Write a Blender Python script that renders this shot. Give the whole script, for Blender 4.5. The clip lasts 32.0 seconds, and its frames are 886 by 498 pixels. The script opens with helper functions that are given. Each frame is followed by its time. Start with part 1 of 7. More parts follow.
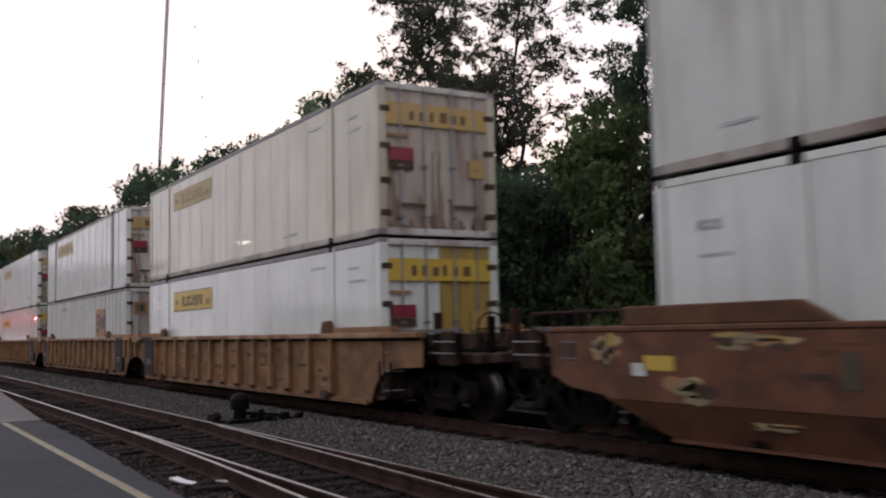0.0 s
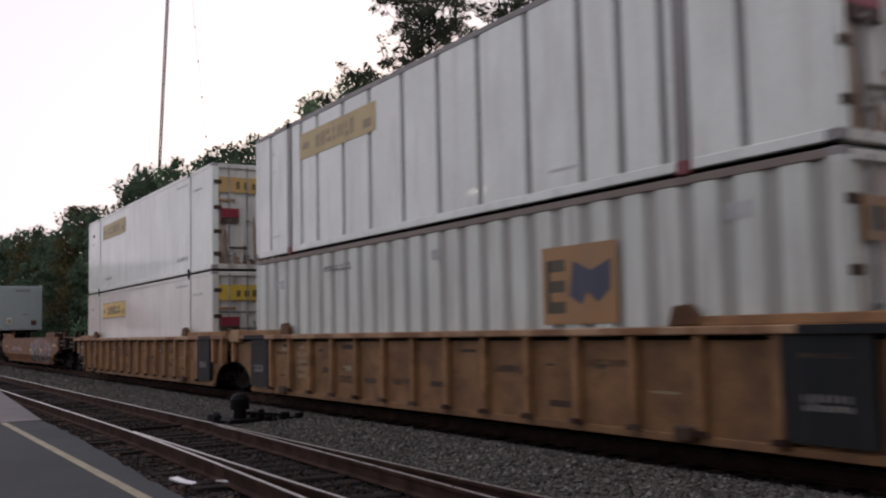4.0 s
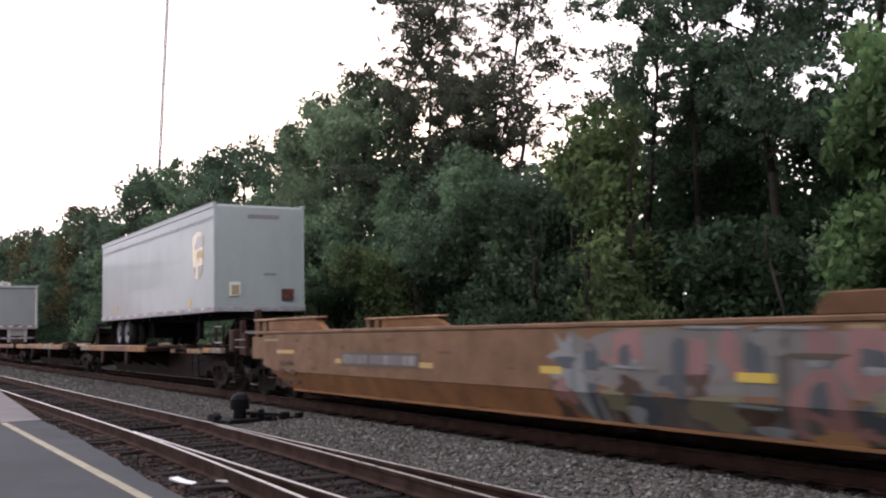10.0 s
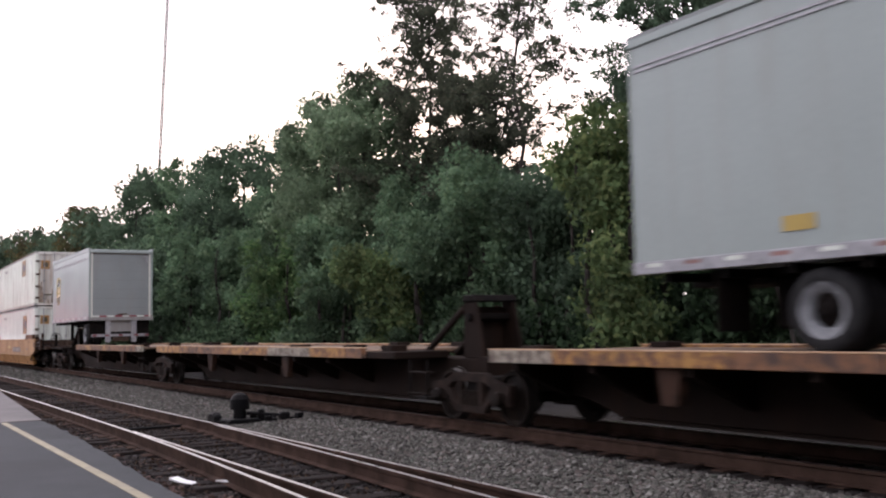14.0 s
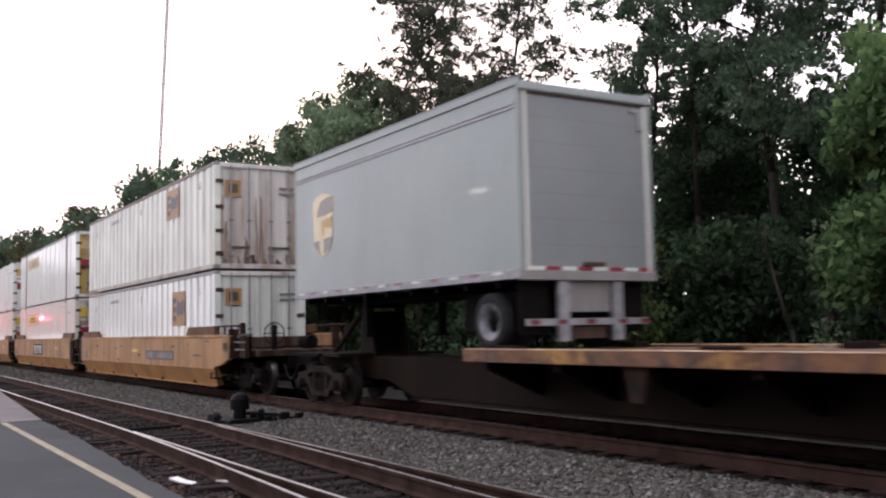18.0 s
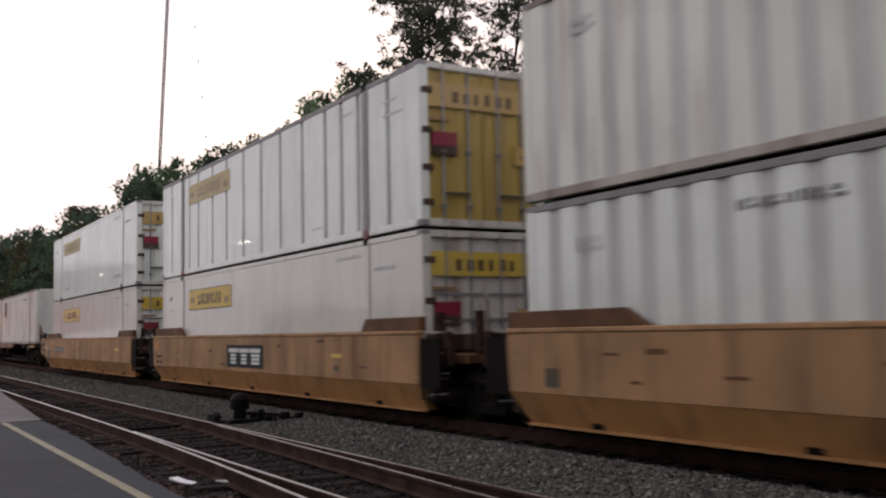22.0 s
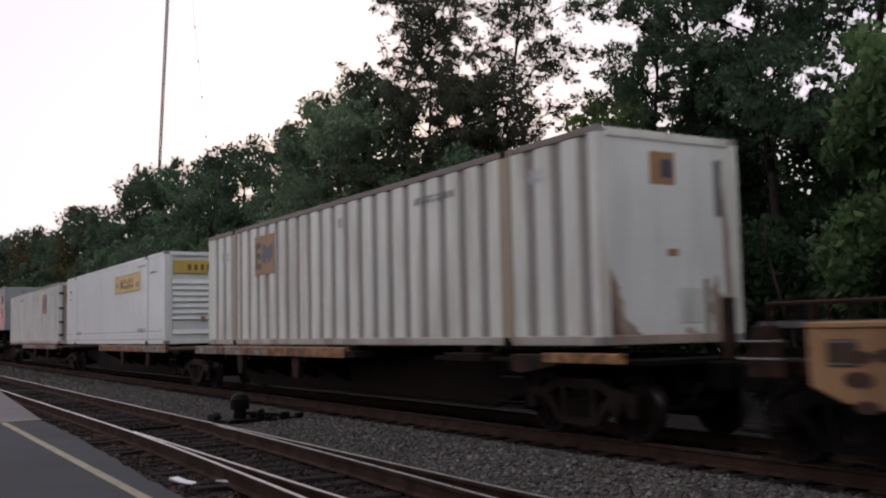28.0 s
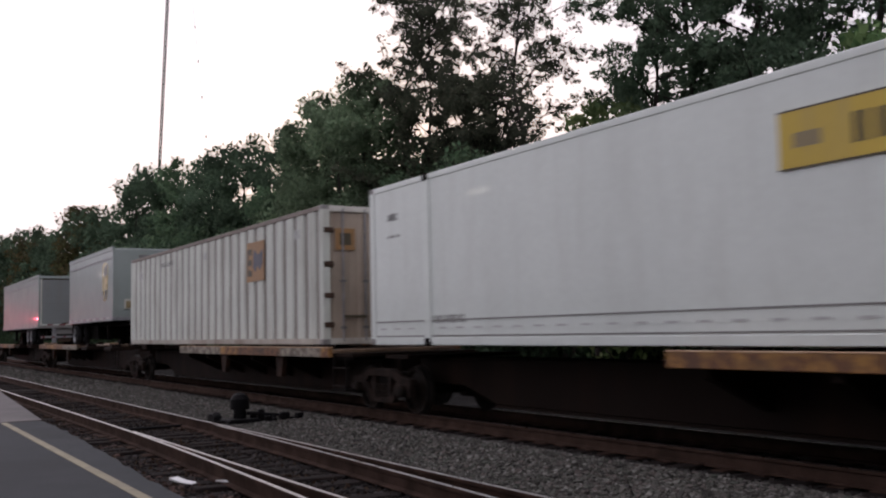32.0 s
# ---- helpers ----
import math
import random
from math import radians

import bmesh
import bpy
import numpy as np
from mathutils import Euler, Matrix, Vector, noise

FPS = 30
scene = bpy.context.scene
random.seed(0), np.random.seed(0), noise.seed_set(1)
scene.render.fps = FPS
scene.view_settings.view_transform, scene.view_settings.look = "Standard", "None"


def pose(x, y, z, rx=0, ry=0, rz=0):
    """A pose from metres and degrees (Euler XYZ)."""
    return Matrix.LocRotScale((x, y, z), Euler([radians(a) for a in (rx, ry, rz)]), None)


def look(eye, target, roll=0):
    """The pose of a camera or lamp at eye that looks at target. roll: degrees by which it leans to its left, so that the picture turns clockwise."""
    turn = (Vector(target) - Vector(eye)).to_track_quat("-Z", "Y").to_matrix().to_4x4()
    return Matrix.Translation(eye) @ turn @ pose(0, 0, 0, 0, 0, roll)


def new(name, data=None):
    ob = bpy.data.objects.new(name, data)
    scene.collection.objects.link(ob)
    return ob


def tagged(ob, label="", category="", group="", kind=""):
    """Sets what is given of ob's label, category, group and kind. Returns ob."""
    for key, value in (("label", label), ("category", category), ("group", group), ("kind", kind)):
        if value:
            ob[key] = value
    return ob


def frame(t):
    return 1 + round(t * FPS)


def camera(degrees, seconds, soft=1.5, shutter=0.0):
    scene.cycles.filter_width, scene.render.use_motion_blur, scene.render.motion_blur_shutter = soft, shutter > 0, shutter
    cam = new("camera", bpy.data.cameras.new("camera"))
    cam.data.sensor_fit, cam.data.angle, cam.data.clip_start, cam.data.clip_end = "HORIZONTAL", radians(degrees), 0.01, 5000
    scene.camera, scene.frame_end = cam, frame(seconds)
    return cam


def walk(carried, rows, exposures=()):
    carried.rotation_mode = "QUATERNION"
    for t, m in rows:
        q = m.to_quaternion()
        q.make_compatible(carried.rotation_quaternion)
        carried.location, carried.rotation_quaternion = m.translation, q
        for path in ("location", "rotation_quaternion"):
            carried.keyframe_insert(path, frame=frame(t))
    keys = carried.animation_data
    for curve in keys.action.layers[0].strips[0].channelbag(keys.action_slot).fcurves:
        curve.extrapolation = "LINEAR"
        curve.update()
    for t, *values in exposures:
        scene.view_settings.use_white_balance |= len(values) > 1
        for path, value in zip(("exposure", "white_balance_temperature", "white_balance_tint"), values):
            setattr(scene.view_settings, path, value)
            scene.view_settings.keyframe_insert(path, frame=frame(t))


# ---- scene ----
cam = camera(48.66, 32.0, soft=2.2, shutter=0.55)
EYE = (0.0, 0.0, 1.48)
# the clip's camera opens up while dark things fill its view
EXPOSURE = [(0.0, -1.35, 6520, 14), (3.0, -1.47, 6520, 14), (6.0, -1.42, 6520, 14), (7.6, -1.53, 6520, 14), (8.6, -0.87, 6520, 14), (9.4, -0.4, 6520, 14), (11.0, -0.27, 6520, 14), (14.5, -0.3, 6520, 14), (17.0, -0.38, 6520, 14), (19.0, -0.44, 6520, 14), (20.0, -0.7, 6520, 14), (21.0, -1.08, 6750, 13), (22.0, -1.3, 6750, 13), (24.0, -1.52, 6750, 13), (25.5, -1.55, 6750, 13), (28.0, -1.46, 6520, 14), (29.0, -1.38, 6520, 14), (32.0, -1.34, 6520, 14)]
YAW, TILT, LEAN = radians(31.043), radians(4.755), -1.204
AIM = (EYE[0] - math.cos(YAW) * math.cos(TILT), EYE[1] + math.sin(YAW) * math.cos(TILT), EYE[2] + math.sin(TILT))
walk(cam, [(0.0, look(EYE, AIM, LEAN)), (32.0, look(EYE, AIM, LEAN))], exposures=EXPOSURE)

# ---- world, sun ----
world = bpy.data.worlds.new("overcast_evening")
scene.world = world
world.use_nodes = True
wn, wl = world.node_tree.nodes, world.node_tree.links
wn.clear()
sky = wn.new("ShaderNodeTexSky")
sky.sky_type = "NISHITA"
sky.sun_disc = False
sky.sun_elevation, sky.sun_rotation = radians(7), radians(-62)
sky.dust_density, sky.air_density = 4.0, 1.2
bg_sky = wn.new("ShaderNodeBackground")
bg_sky.inputs["Strength"].default_value = 0.04
wl.new(sky.outputs["Color"], bg_sky.inputs["Color"])
bg_cloud = wn.new("ShaderNodeBackground")
bg_cloud.inputs["Color"].default_value = (0.99, 0.95, 1.06, 1)
bg_cloud.inputs["Strength"].default_value = 2.45
add = wn.new("ShaderNodeAddShader")
wout = wn.new("ShaderNodeOutputWorld")
wl.new(bg_sky.outputs[0], add.inputs[0])
wl.new(bg_cloud.outputs[0], add.inputs[1])
wl.new(add.outputs[0], wout.inputs["Surface"])

sun_data = bpy.data.lights.new("sun", "SUN")
sun_data.energy, sun_data.angle, sun_data.color = 0.3, radians(60), (1.0, 0.93, 0.86)
sun = new("sun", sun_data)
sun.matrix_world = look((-40, 30, 25), (0, 8, 0))

# ---- plan ----
RAIL_Y = 9.485          # centre of the main track
NEAR_Y = 4.53           # centre of the siding
GAUGE = 0.755           # half distance of the rail heads
SPEEDS = [(0.0, 7.266), (8.0, 7.470), (16.0, 7.576), (24.0, 7.564), (32.0, 7.551)]


def travelled(t):
    """Metres that the train has gone since the start."""
    s = 0.0
    for (t0, v0), (t1, v1) in zip(SPEEDS, SPEEDS[1:]):
        if t <= t0:
            break
        e = min(t, t1)
        ve = v0 + (v1 - v0) * (e - t0) / (t1 - t0)
        s += (v0 + ve) / 2 * (e - t0)
    return s


rolling = []            # (thing, x at the start, height)
wheelsets = []          # (wheelset, x in its truck)


# ---- mesh helpers ----
class Shape:
    """Collects boxes, prisms and tubes for one mesh."""

    def __init__(self):
        self.v, self.f = [], []

    def add(self, verts, faces):
        o = len(self.v)
        self.v += [tuple(p) for p in verts]
        self.f += [tuple(i + o for i in f) for f in faces]
        return self

    def box(self, x0, x1, y0, y1, z0, z1):
        v = [(x, y, z) for x in (x0, x1) for y in (y0, y1) for z in (z0, z1)]
        return self.add(v, [(0, 1, 3, 2), (4, 6, 7, 5), (0, 4, 5, 1), (2, 3, 7, 6), (0, 2, 6, 4), (1, 5, 7, 3)])

    def prism(self, outline, y0, y1):
        """An outline of (x, z), counter-clockwise seen from -y, drawn out along y."""
        n = len(outline)
        v = [(x, y0, z) for x, z in outline] + [(x, y1, z) for x, z in outline]
        f = [tuple(range(n)), tuple(range(2 * n - 1, n - 1, -1))]
        f += [(i, i + n, (i + 1) % n + n, (i + 1) % n) for i in range(n)]
        return self.add(v, f)

    def tube(self, a, b, r0, r1=None, n=8):
        a, b = Vector(a), Vector(b)
        r1 = r0 if r1 is None else r1
        d = (b - a).normalized()
        u = d.orthogonal().normalized()
        w = d.cross(u)
        v = []
        for c, r in ((a, r0), (b, r1)):
            v += [c + (u * math.cos(k * 2 * math.pi / n) + w * math.sin(k * 2 * math.pi / n)) * r for k in range(n)]
        f = [(k, (k + 1) % n, (k + 1) % n + n, k + n) for k in range(n)]
        f += [tuple(range(n - 1, -1, -1)), tuple(range(n, 2 * n))]
        return self.add(v, f)

    def lathe(self, rings, centre, n=24):
        """Rings of (radius, y) turned about the y axis through centre."""
        cx, cy, cz = centre
        v, f = [], []
        for r, y in rings:
            v += [(cx + r * math.cos(2 * math.pi * k / n), cy + y, cz + r * math.sin(2 * math.pi * k / n)) for k in range(n)]
        for i in range(len(rings) - 1):
            f += [(i * n + k, i * n + (k + 1) % n, (i + 1) * n + (k + 1) % n, (i + 1) * n + k) for k in range(n)]
        f += [tuple(range(n)), tuple(range(len(rings) * n - 1, (len(rings) - 1) * n - 1, -1))]
        return self.add(v, f)

    def mesh(self, name, bevel=0.0, smooth=False):
        me = bpy.data.meshes.new(name)
        me.from_pydata(self.v, [], self.f)
        bm = bmesh.new()
        bm.from_mesh(me)
        bmesh.ops.recalc_face_normals(bm, faces=bm.faces)
        if bevel:
            sharp = [e for e in bm.edges if len(e.link_faces) == 2 and e.calc_face_angle() > 0.6]
            bmesh.ops.bevel(bm, geom=sharp, offset=bevel, segments=1, affect="EDGES", clamp_overlap=True)
        bm.to_mesh(me)
        bm.free()
        if smooth:
            for p in me.polygons:
                p.use_smooth = True
        return me


def part(name, shape, material, parent, label="", bevel=0.0, at=None, smooth=False):
    """Links a shape, or a mesh made before, as one mesh object under a thing or a part."""
    me = shape if isinstance(shape, bpy.types.Mesh) else shape.mesh(name, bevel, smooth)
    if material and not me.materials:
        me.materials.append(material)
    ob = new(name, me)
    ob.parent = parent
    if at:
        ob.location = at
    if label:
        ob["label"] = label
    return ob


def thing(name, label, category, group="", kind="", at=(0, 0, 0)):
    ob = new(name)
    ob.empty_display_size = 0.3
    ob.location = at
    return tagged(ob, label, category, group, kind)


def solid(name, shape, material, label="", category="", kind="", bevel=0.0, group="", at=(0, 0, 0), smooth=False):
    me = shape if isinstance(shape, bpy.types.Mesh) else shape.mesh(name, bevel, smooth)
    if not me.materials:
        me.materials.append(material)
    ob = new(name, me)
    ob.location = at
    return tagged(ob, label, category, group, kind)


# ---- materials ----
def node_mat(name):
    m = bpy.data.materials.new(name)
    m.use_nodes = True
    return m, m.node_tree.nodes, m.node_tree.links, m.node_tree.nodes["Principled BSDF"]


def surface(name, a, b, scale=4.0, fine=40.0, rough=0.6, metal=0.0, bump=0.2, stretch=(1, 1, 1), dirt=None, dirt_amount=0.0,
            dirt_scale=1.0, contrast=(0.35, 0.65), grain_span=(0.88, 1.08), coat=0.0, dirt_stretch=(1, 1, 1), spec=0.5, rough_spread=0.12):
    """Two tones mixed by coarse noise, fine grain, and stains of a third tone with a shape of their own."""
    m, n, l, p = node_mat(name)
    tc = n.new("ShaderNodeTexCoord")
    info = n.new("ShaderNodeObjectInfo")
    shift = n.new("ShaderNodeVectorMath")
    shift.operation = "ADD"
    big = n.new("ShaderNodeVectorMath")
    big.operation = "SCALE"
    big.inputs[0].default_value = (17.0, 9.0, 5.0)
    l.new(info.outputs["Random"], big.inputs["Scale"])
    l.new(tc.outputs["Object"], shift.inputs[0])
    l.new(big.outputs[0], shift.inputs[1])

    def noise_at(sc, st, detail=5.0):
        mp = n.new("ShaderNodeMapping")
        mp.inputs["Scale"].default_value = st
        l.new(shift.outputs[0], mp.inputs["Vector"])
        t = n.new("ShaderNodeTexNoise")
        t.inputs["Scale"].default_value = sc
        t.inputs["Detail"].default_value = detail
        l.new(mp.outputs[0], t.inputs["Vector"])
        return t

    def ramp(src, lo, hi):
        r = n.new("ShaderNodeMapRange")
        r.inputs["From Min"].default_value, r.inputs["From Max"].default_value = lo, hi
        l.new(src, r.inputs["Value"])
        return r.outputs["Result"]

    coarse = noise_at(scale, stretch)
    grain = noise_at(fine, (1, 1, 1), 3.0)
    mix = n.new("ShaderNodeMix")
    mix.data_type = "RGBA"
    mix.inputs["A"].default_value, mix.inputs["B"].default_value = (*a, 1), (*b, 1)
    l.new(ramp(coarse.outputs["Fac"], *contrast), mix.inputs["Factor"])
    col = mix.outputs["Result"]
    gm = n.new("ShaderNodeMix")
    gm.data_type, gm.blend_type = "RGBA", "MULTIPLY"
    gm.inputs["Factor"].default_value = 1.0
    gr = n.new("ShaderNodeMapRange")
    gr.inputs["From Min"].default_value, gr.inputs["From Max"].default_value = 0.3, 0.7
    gr.inputs["To Min"].default_value, gr.inputs["To Max"].default_value = grain_span
    l.new(grain.outputs["Fac"], gr.inputs["Value"])
    l.new(col, gm.inputs["A"])
    l.new(gr.outputs[0], gm.inputs["B"])
    col = gm.outputs["Result"]
    if dirt:
        st = noise_at(dirt_scale, dirt_stretch, 7.0)
        dm = n.new("ShaderNodeMix")
        dm.data_type = "RGBA"
        dm.inputs["B"].default_value = (*dirt, 1)
        sc = n.new("ShaderNodeMath")
        sc.operation = "MULTIPLY"
        sc.inputs[1].default_value = dirt_amount
        l.new(ramp(st.outputs["Fac"], 0.48, 0.75), sc.inputs[0])
        l.new(sc.outputs[0], dm.inputs["Factor"])
        l.new(col, dm.inputs["A"])
        col = dm.outputs["Result"]
    l.new(col, p.inputs["Base Color"])
    rr = n.new("ShaderNodeMapRange")
    rr.inputs["To Min"].default_value, rr.inputs["To Max"].default_value = max(0.03, rough - rough_spread), min(1, rough + rough_spread)
    l.new(coarse.outputs["Fac"], rr.inputs["Value"])
    l.new(rr.outputs[0], p.inputs["Roughness"])
    p.inputs["Metallic"].default_value = metal
    p.inputs["Specular IOR Level"].default_value = spec
    p.inputs["Coat Weight"].default_value = coat
    p.inputs["Coat Roughness"].default_value = 0.05
    if bump:
        bp = n.new("ShaderNodeBump")
        bp.inputs["Strength"].default_value = bump
        bp.inputs["Distance"].default_value = 0.01
        l.new(grain.outputs["Fac"], bp.inputs["Height"])
        l.new(bp.outputs[0], p.inputs["Normal"])
    if coat:
        wave = noise_at(1.1, (1.6, 1.0, 0.35), 2.0)
        cb = n.new("ShaderNodeBump")
        cb.inputs["Strength"].default_value = 0.12
        cb.inputs["Distance"].default_value = 0.012
        l.new(wave.outputs["Fac"], cb.inputs["Height"])
        l.new(cb.outputs[0], p.inputs["Coat Normal"])
    return m


def paint(name, colour, dirt=(0.16, 0.12, 0.09), amount=0.35, rough=0.32, coat=0.0, vary=0.1, streaks=3.0, spec=0.4):
    b = tuple(c * (1 - vary) for c in colour)
    return surface(name, colour, b, scale=0.8, fine=14, rough=rough, bump=0.0, grain_span=(0.965, 1.025), dirt=dirt, dirt_amount=amount, dirt_scale=streaks,
                   dirt_stretch=(1.0, 1.0, 0.16), coat=coat, rough_spread=0.08, spec=spec)


def glow(name, colour, strength):
    m, n, l, p = node_mat(name)
    p.inputs["Base Color"].default_value = (*colour, 1)
    p.inputs["Emission Color"].default_value = (*colour, 1)
    p.inputs["Emission Strength"].default_value = strength
    return m


def leaves(name, a, b, c, patch=0.6):
    """Thin leaves, each of its own tone, that drift from clump to clump and let some light through."""
    m, n, l, p = node_mat(name)
    geo = n.new("ShaderNodeNewGeometry")
    ramp = n.new("ShaderNodeValToRGB")
    e = ramp.color_ramp.elements
    e[0].color, e[1].color = (*a, 1), (*c, 1)
    mid = ramp.color_ramp.elements.new(0.6)
    mid.color = (*b, 1)
    l.new(geo.outputs["Random Per Island"], ramp.inputs[0])
    tc, drift, span, tint = n.new("ShaderNodeTexCoord"), n.new("ShaderNodeTexNoise"), n.new("ShaderNodeMapRange"), n.new("ShaderNodeMix")
    drift.inputs["Scale"].default_value, drift.inputs["Detail"].default_value = patch, 2.0
    span.inputs["From Min"].default_value, span.inputs["From Max"].default_value = 0.36, 0.64
    span.inputs["To Min"].default_value, span.inputs["To Max"].default_value = 0.5, 1.4
    tint.data_type, tint.blend_type = "RGBA", "MULTIPLY"
    tint.inputs["Factor"].default_value = 1.0
    l.new(tc.outputs["Object"], drift.inputs["Vector"])
    l.new(drift.outputs["Fac"], span.inputs["Value"])
    l.new(ramp.outputs[0], tint.inputs["A"])
    l.new(span.outputs["Result"], tint.inputs["B"])
    l.new(tint.outputs["Result"], p.inputs["Base Color"])
    p.inputs["Roughness"].default_value = 0.8
    p.inputs["Specular IOR Level"].default_value = 0.2
    tr = n.new("ShaderNodeBsdfTranslucent")
    l.new(tint.outputs["Result"], tr.inputs["Color"])
    mx = n.new("ShaderNodeMixShader")
    mx.inputs[0].default_value = 0.4
    l.new(p.outputs[0], mx.inputs[1])
    l.new(tr.outputs[0], mx.inputs[2])
    l.new(mx.outputs[0], n["Material Output"].inputs["Surface"])
    return m


def wagon_paint(name, colour, rust, amount=0.75):
    """Flat weathered wagon paint with patches of rust and grime."""
    return surface(name, colour, tuple(0.62 * c for c in colour), scale=1.7, fine=16, rough=0.6, bump=0.05, grain_span=(0.9, 1.06), contrast=(0.38, 0.72),
                   dirt=rust, dirt_amount=amount, dirt_scale=2.6, dirt_stretch=(0.7, 1.0, 1.0), spec=0.15)


WHITE = paint("white_container_paint", (0.61, 0.65, 0.592), dirt=(0.34, 0.335, 0.30), amount=0.4, rough=0.45, coat=0.5)
CLEANWHITE = paint("clean_white_container_paint", (0.60, 0.645, 0.605), amount=0.1, rough=0.5, coat=0.25, vary=0.04)
CREAMWHITE = paint("creamy_white_container_paint", (0.60, 0.625, 0.545), dirt=(0.25, 0.18, 0.13), amount=0.55, rough=0.42)
CREAM = paint("yellowed_container_paint", (0.47, 0.455, 0.335), dirt=(0.27, 0.215, 0.14), amount=0.75, rough=0.4, coat=0.6, streaks=1.3, vary=0.14)
GREYWHITE = paint("greyed_container_paint", (0.545, 0.575, 0.52), amount=0.4, rough=0.6, spec=0.2)
PALE = paint("pale_container_paint", (0.52, 0.52, 0.455), dirt=(0.30, 0.28, 0.24), amount=0.35, rough=0.4, coat=0.4)
RUSTWHITE = paint("rust_streaked_white_paint", (0.52, 0.51, 0.46), dirt=(0.19, 0.12, 0.08), amount=0.8, rough=0.5, streaks=1.9, vary=0.14)
RUSTDOOR = paint("brown_rusted_door_paint", (0.44, 0.39, 0.32), dirt=(0.155, 0.095, 0.062), amount=0.95, rough=0.6, streaks=2.4, vary=0.25)
PALERUST = paint("pale_rust_stain", (0.34, 0.28, 0.22), dirt=(0.17, 0.11, 0.075), amount=0.8, rough=0.65, streaks=2.5, vary=0.3)
RUSTSTREAK = paint("brown_rust_streak", (0.24, 0.165, 0.115), dirt=(0.09, 0.05, 0.03), amount=0.8, rough=0.7, streaks=3.5, vary=0.3)
DARKGRIME = paint("dark_door_grime", (0.075, 0.05, 0.038), dirt=(0.2, 0.15, 0.11), amount=0.5, rough=0.7, streaks=5.0, vary=0.3)
BANDINK = paint("brown_band_lettering", (0.12, 0.08, 0.03), amount=0.2, rough=0.5)
ORANGEBAND = paint("faded_orange_yellow_band", (0.40, 0.27, 0.085), dirt=(0.33, 0.24, 0.14), amount=0.5, rough=0.45)
REDSTICKER = paint("crimson_sticker", (0.2, 0.012, 0.03), amount=0.2, rough=0.4)
SILVER = paint("silver_grey_trailer_skin", (0.228, 0.268, 0.254), amount=0.15, rough=0.42, coat=0.2, vary=0.06)
DOORGREY = paint("grey_trailer_door_paint", (0.172, 0.192, 0.19), amount=0.2, rough=0.45)
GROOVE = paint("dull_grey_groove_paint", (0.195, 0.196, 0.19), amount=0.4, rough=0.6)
# Darker second tone for the recesses of corrugated walls.
RECESS = paint("grey_brown_recess_paint", (0.25, 0.235, 0.21), amount=0.4, rough=0.6)
TANPOST = paint("tan_post_paint", (0.32, 0.26, 0.175), amount=0.4, rough=0.55)
TOPBROWN = paint("brown_grimed_top_rail", (0.175, 0.145, 0.122), amount=0.5, rough=0.6)
RAILGREY = paint("worn_grey_rail_paint", (0.203, 0.199, 0.191), dirt=(0.0936, 0.0546, 0.039), amount=0.5, rough=0.5)
GRIMERAIL = paint("rust_grimed_pale_rail", (0.40, 0.375, 0.32), dirt=(0.13, 0.08, 0.055), amount=0.9, rough=0.6, streaks=1.8, vary=0.25)
ENDRAIL = paint("grimy_grey_end_rail", (0.085, 0.083, 0.08), dirt=(0.05, 0.03, 0.02), amount=0.5, rough=0.6)
YELLOW = paint("yellow_panel_film", (0.53, 0.375, 0.05), dirt=(0.30, 0.24, 0.12), amount=0.5, rough=0.4)
FADED = paint("faded_yellow_panel_film", (0.41, 0.325, 0.145), amount=0.4, rough=0.5)
YELLOWDOOR = paint("yellow_door_paint", (0.343, 0.242, 0.0546), amount=0.5, rough=0.45)
INK = paint("dark_lettering_film", (0.060, 0.048, 0.026), amount=0.1, rough=0.5)
FAINT = paint("faint_grey_lettering", (0.42, 0.43, 0.42), amount=0.2, rough=0.5)
MIDINK = paint("mid_grey_lettering", (0.27, 0.275, 0.27), amount=0.3, rough=0.5)
FADEDINK = paint("faded_tan_lettering", (0.234, 0.187, 0.101), amount=0.3, rough=0.5)
GREYINK = paint("grey_lettering_film", (0.14, 0.14, 0.136), amount=0.2, rough=0.5)
RED = paint("dark_red_sticker", (0.13, 0.014, 0.02), amount=0.2, rough=0.4)
BLUE = paint("faded_blue_film", (0.034, 0.043, 0.075), amount=0.3, rough=0.45)
ORANGE = paint("faded_orange_film", (0.29, 0.16, 0.062), amount=0.35, rough=0.5)
BROWNFILM = paint("brown_shield_film", (0.055, 0.04, 0.026), amount=0.05, rough=0.25, coat=0.3)
GOLD = paint("gold_shield_film", (0.46, 0.37, 0.175), amount=0.05, rough=0.25, coat=0.3)
TAN = paint("tan_wagon_paint", (0.37, 0.218, 0.106), dirt=(0.125, 0.068, 0.038), amount=0.75, rough=0.6, vary=0.3, streaks=2.4, spec=0.15)
PALETAN = wagon_paint("pale_tan_wagon_paint", (0.30, 0.19, 0.10), (0.12, 0.07, 0.04), 0.5)
TANBAND = paint("orange_tan_band_paint", (0.39, 0.205, 0.078), dirt=(0.14, 0.072, 0.035), amount=0.7, rough=0.6, vary=0.25, streaks=2.4, spec=0.15)
ORANGEFOOT = wagon_paint("orange_brown_band_paint", (0.215, 0.105, 0.044), (0.10, 0.052, 0.03), 0.45)
# Wagon paint made lighter where ribs and posts catch the light.
RIBTAN = wagon_paint("lit_orange_tan_rib_paint", (0.275, 0.152, 0.072), (0.10, 0.056, 0.034), 0.7)
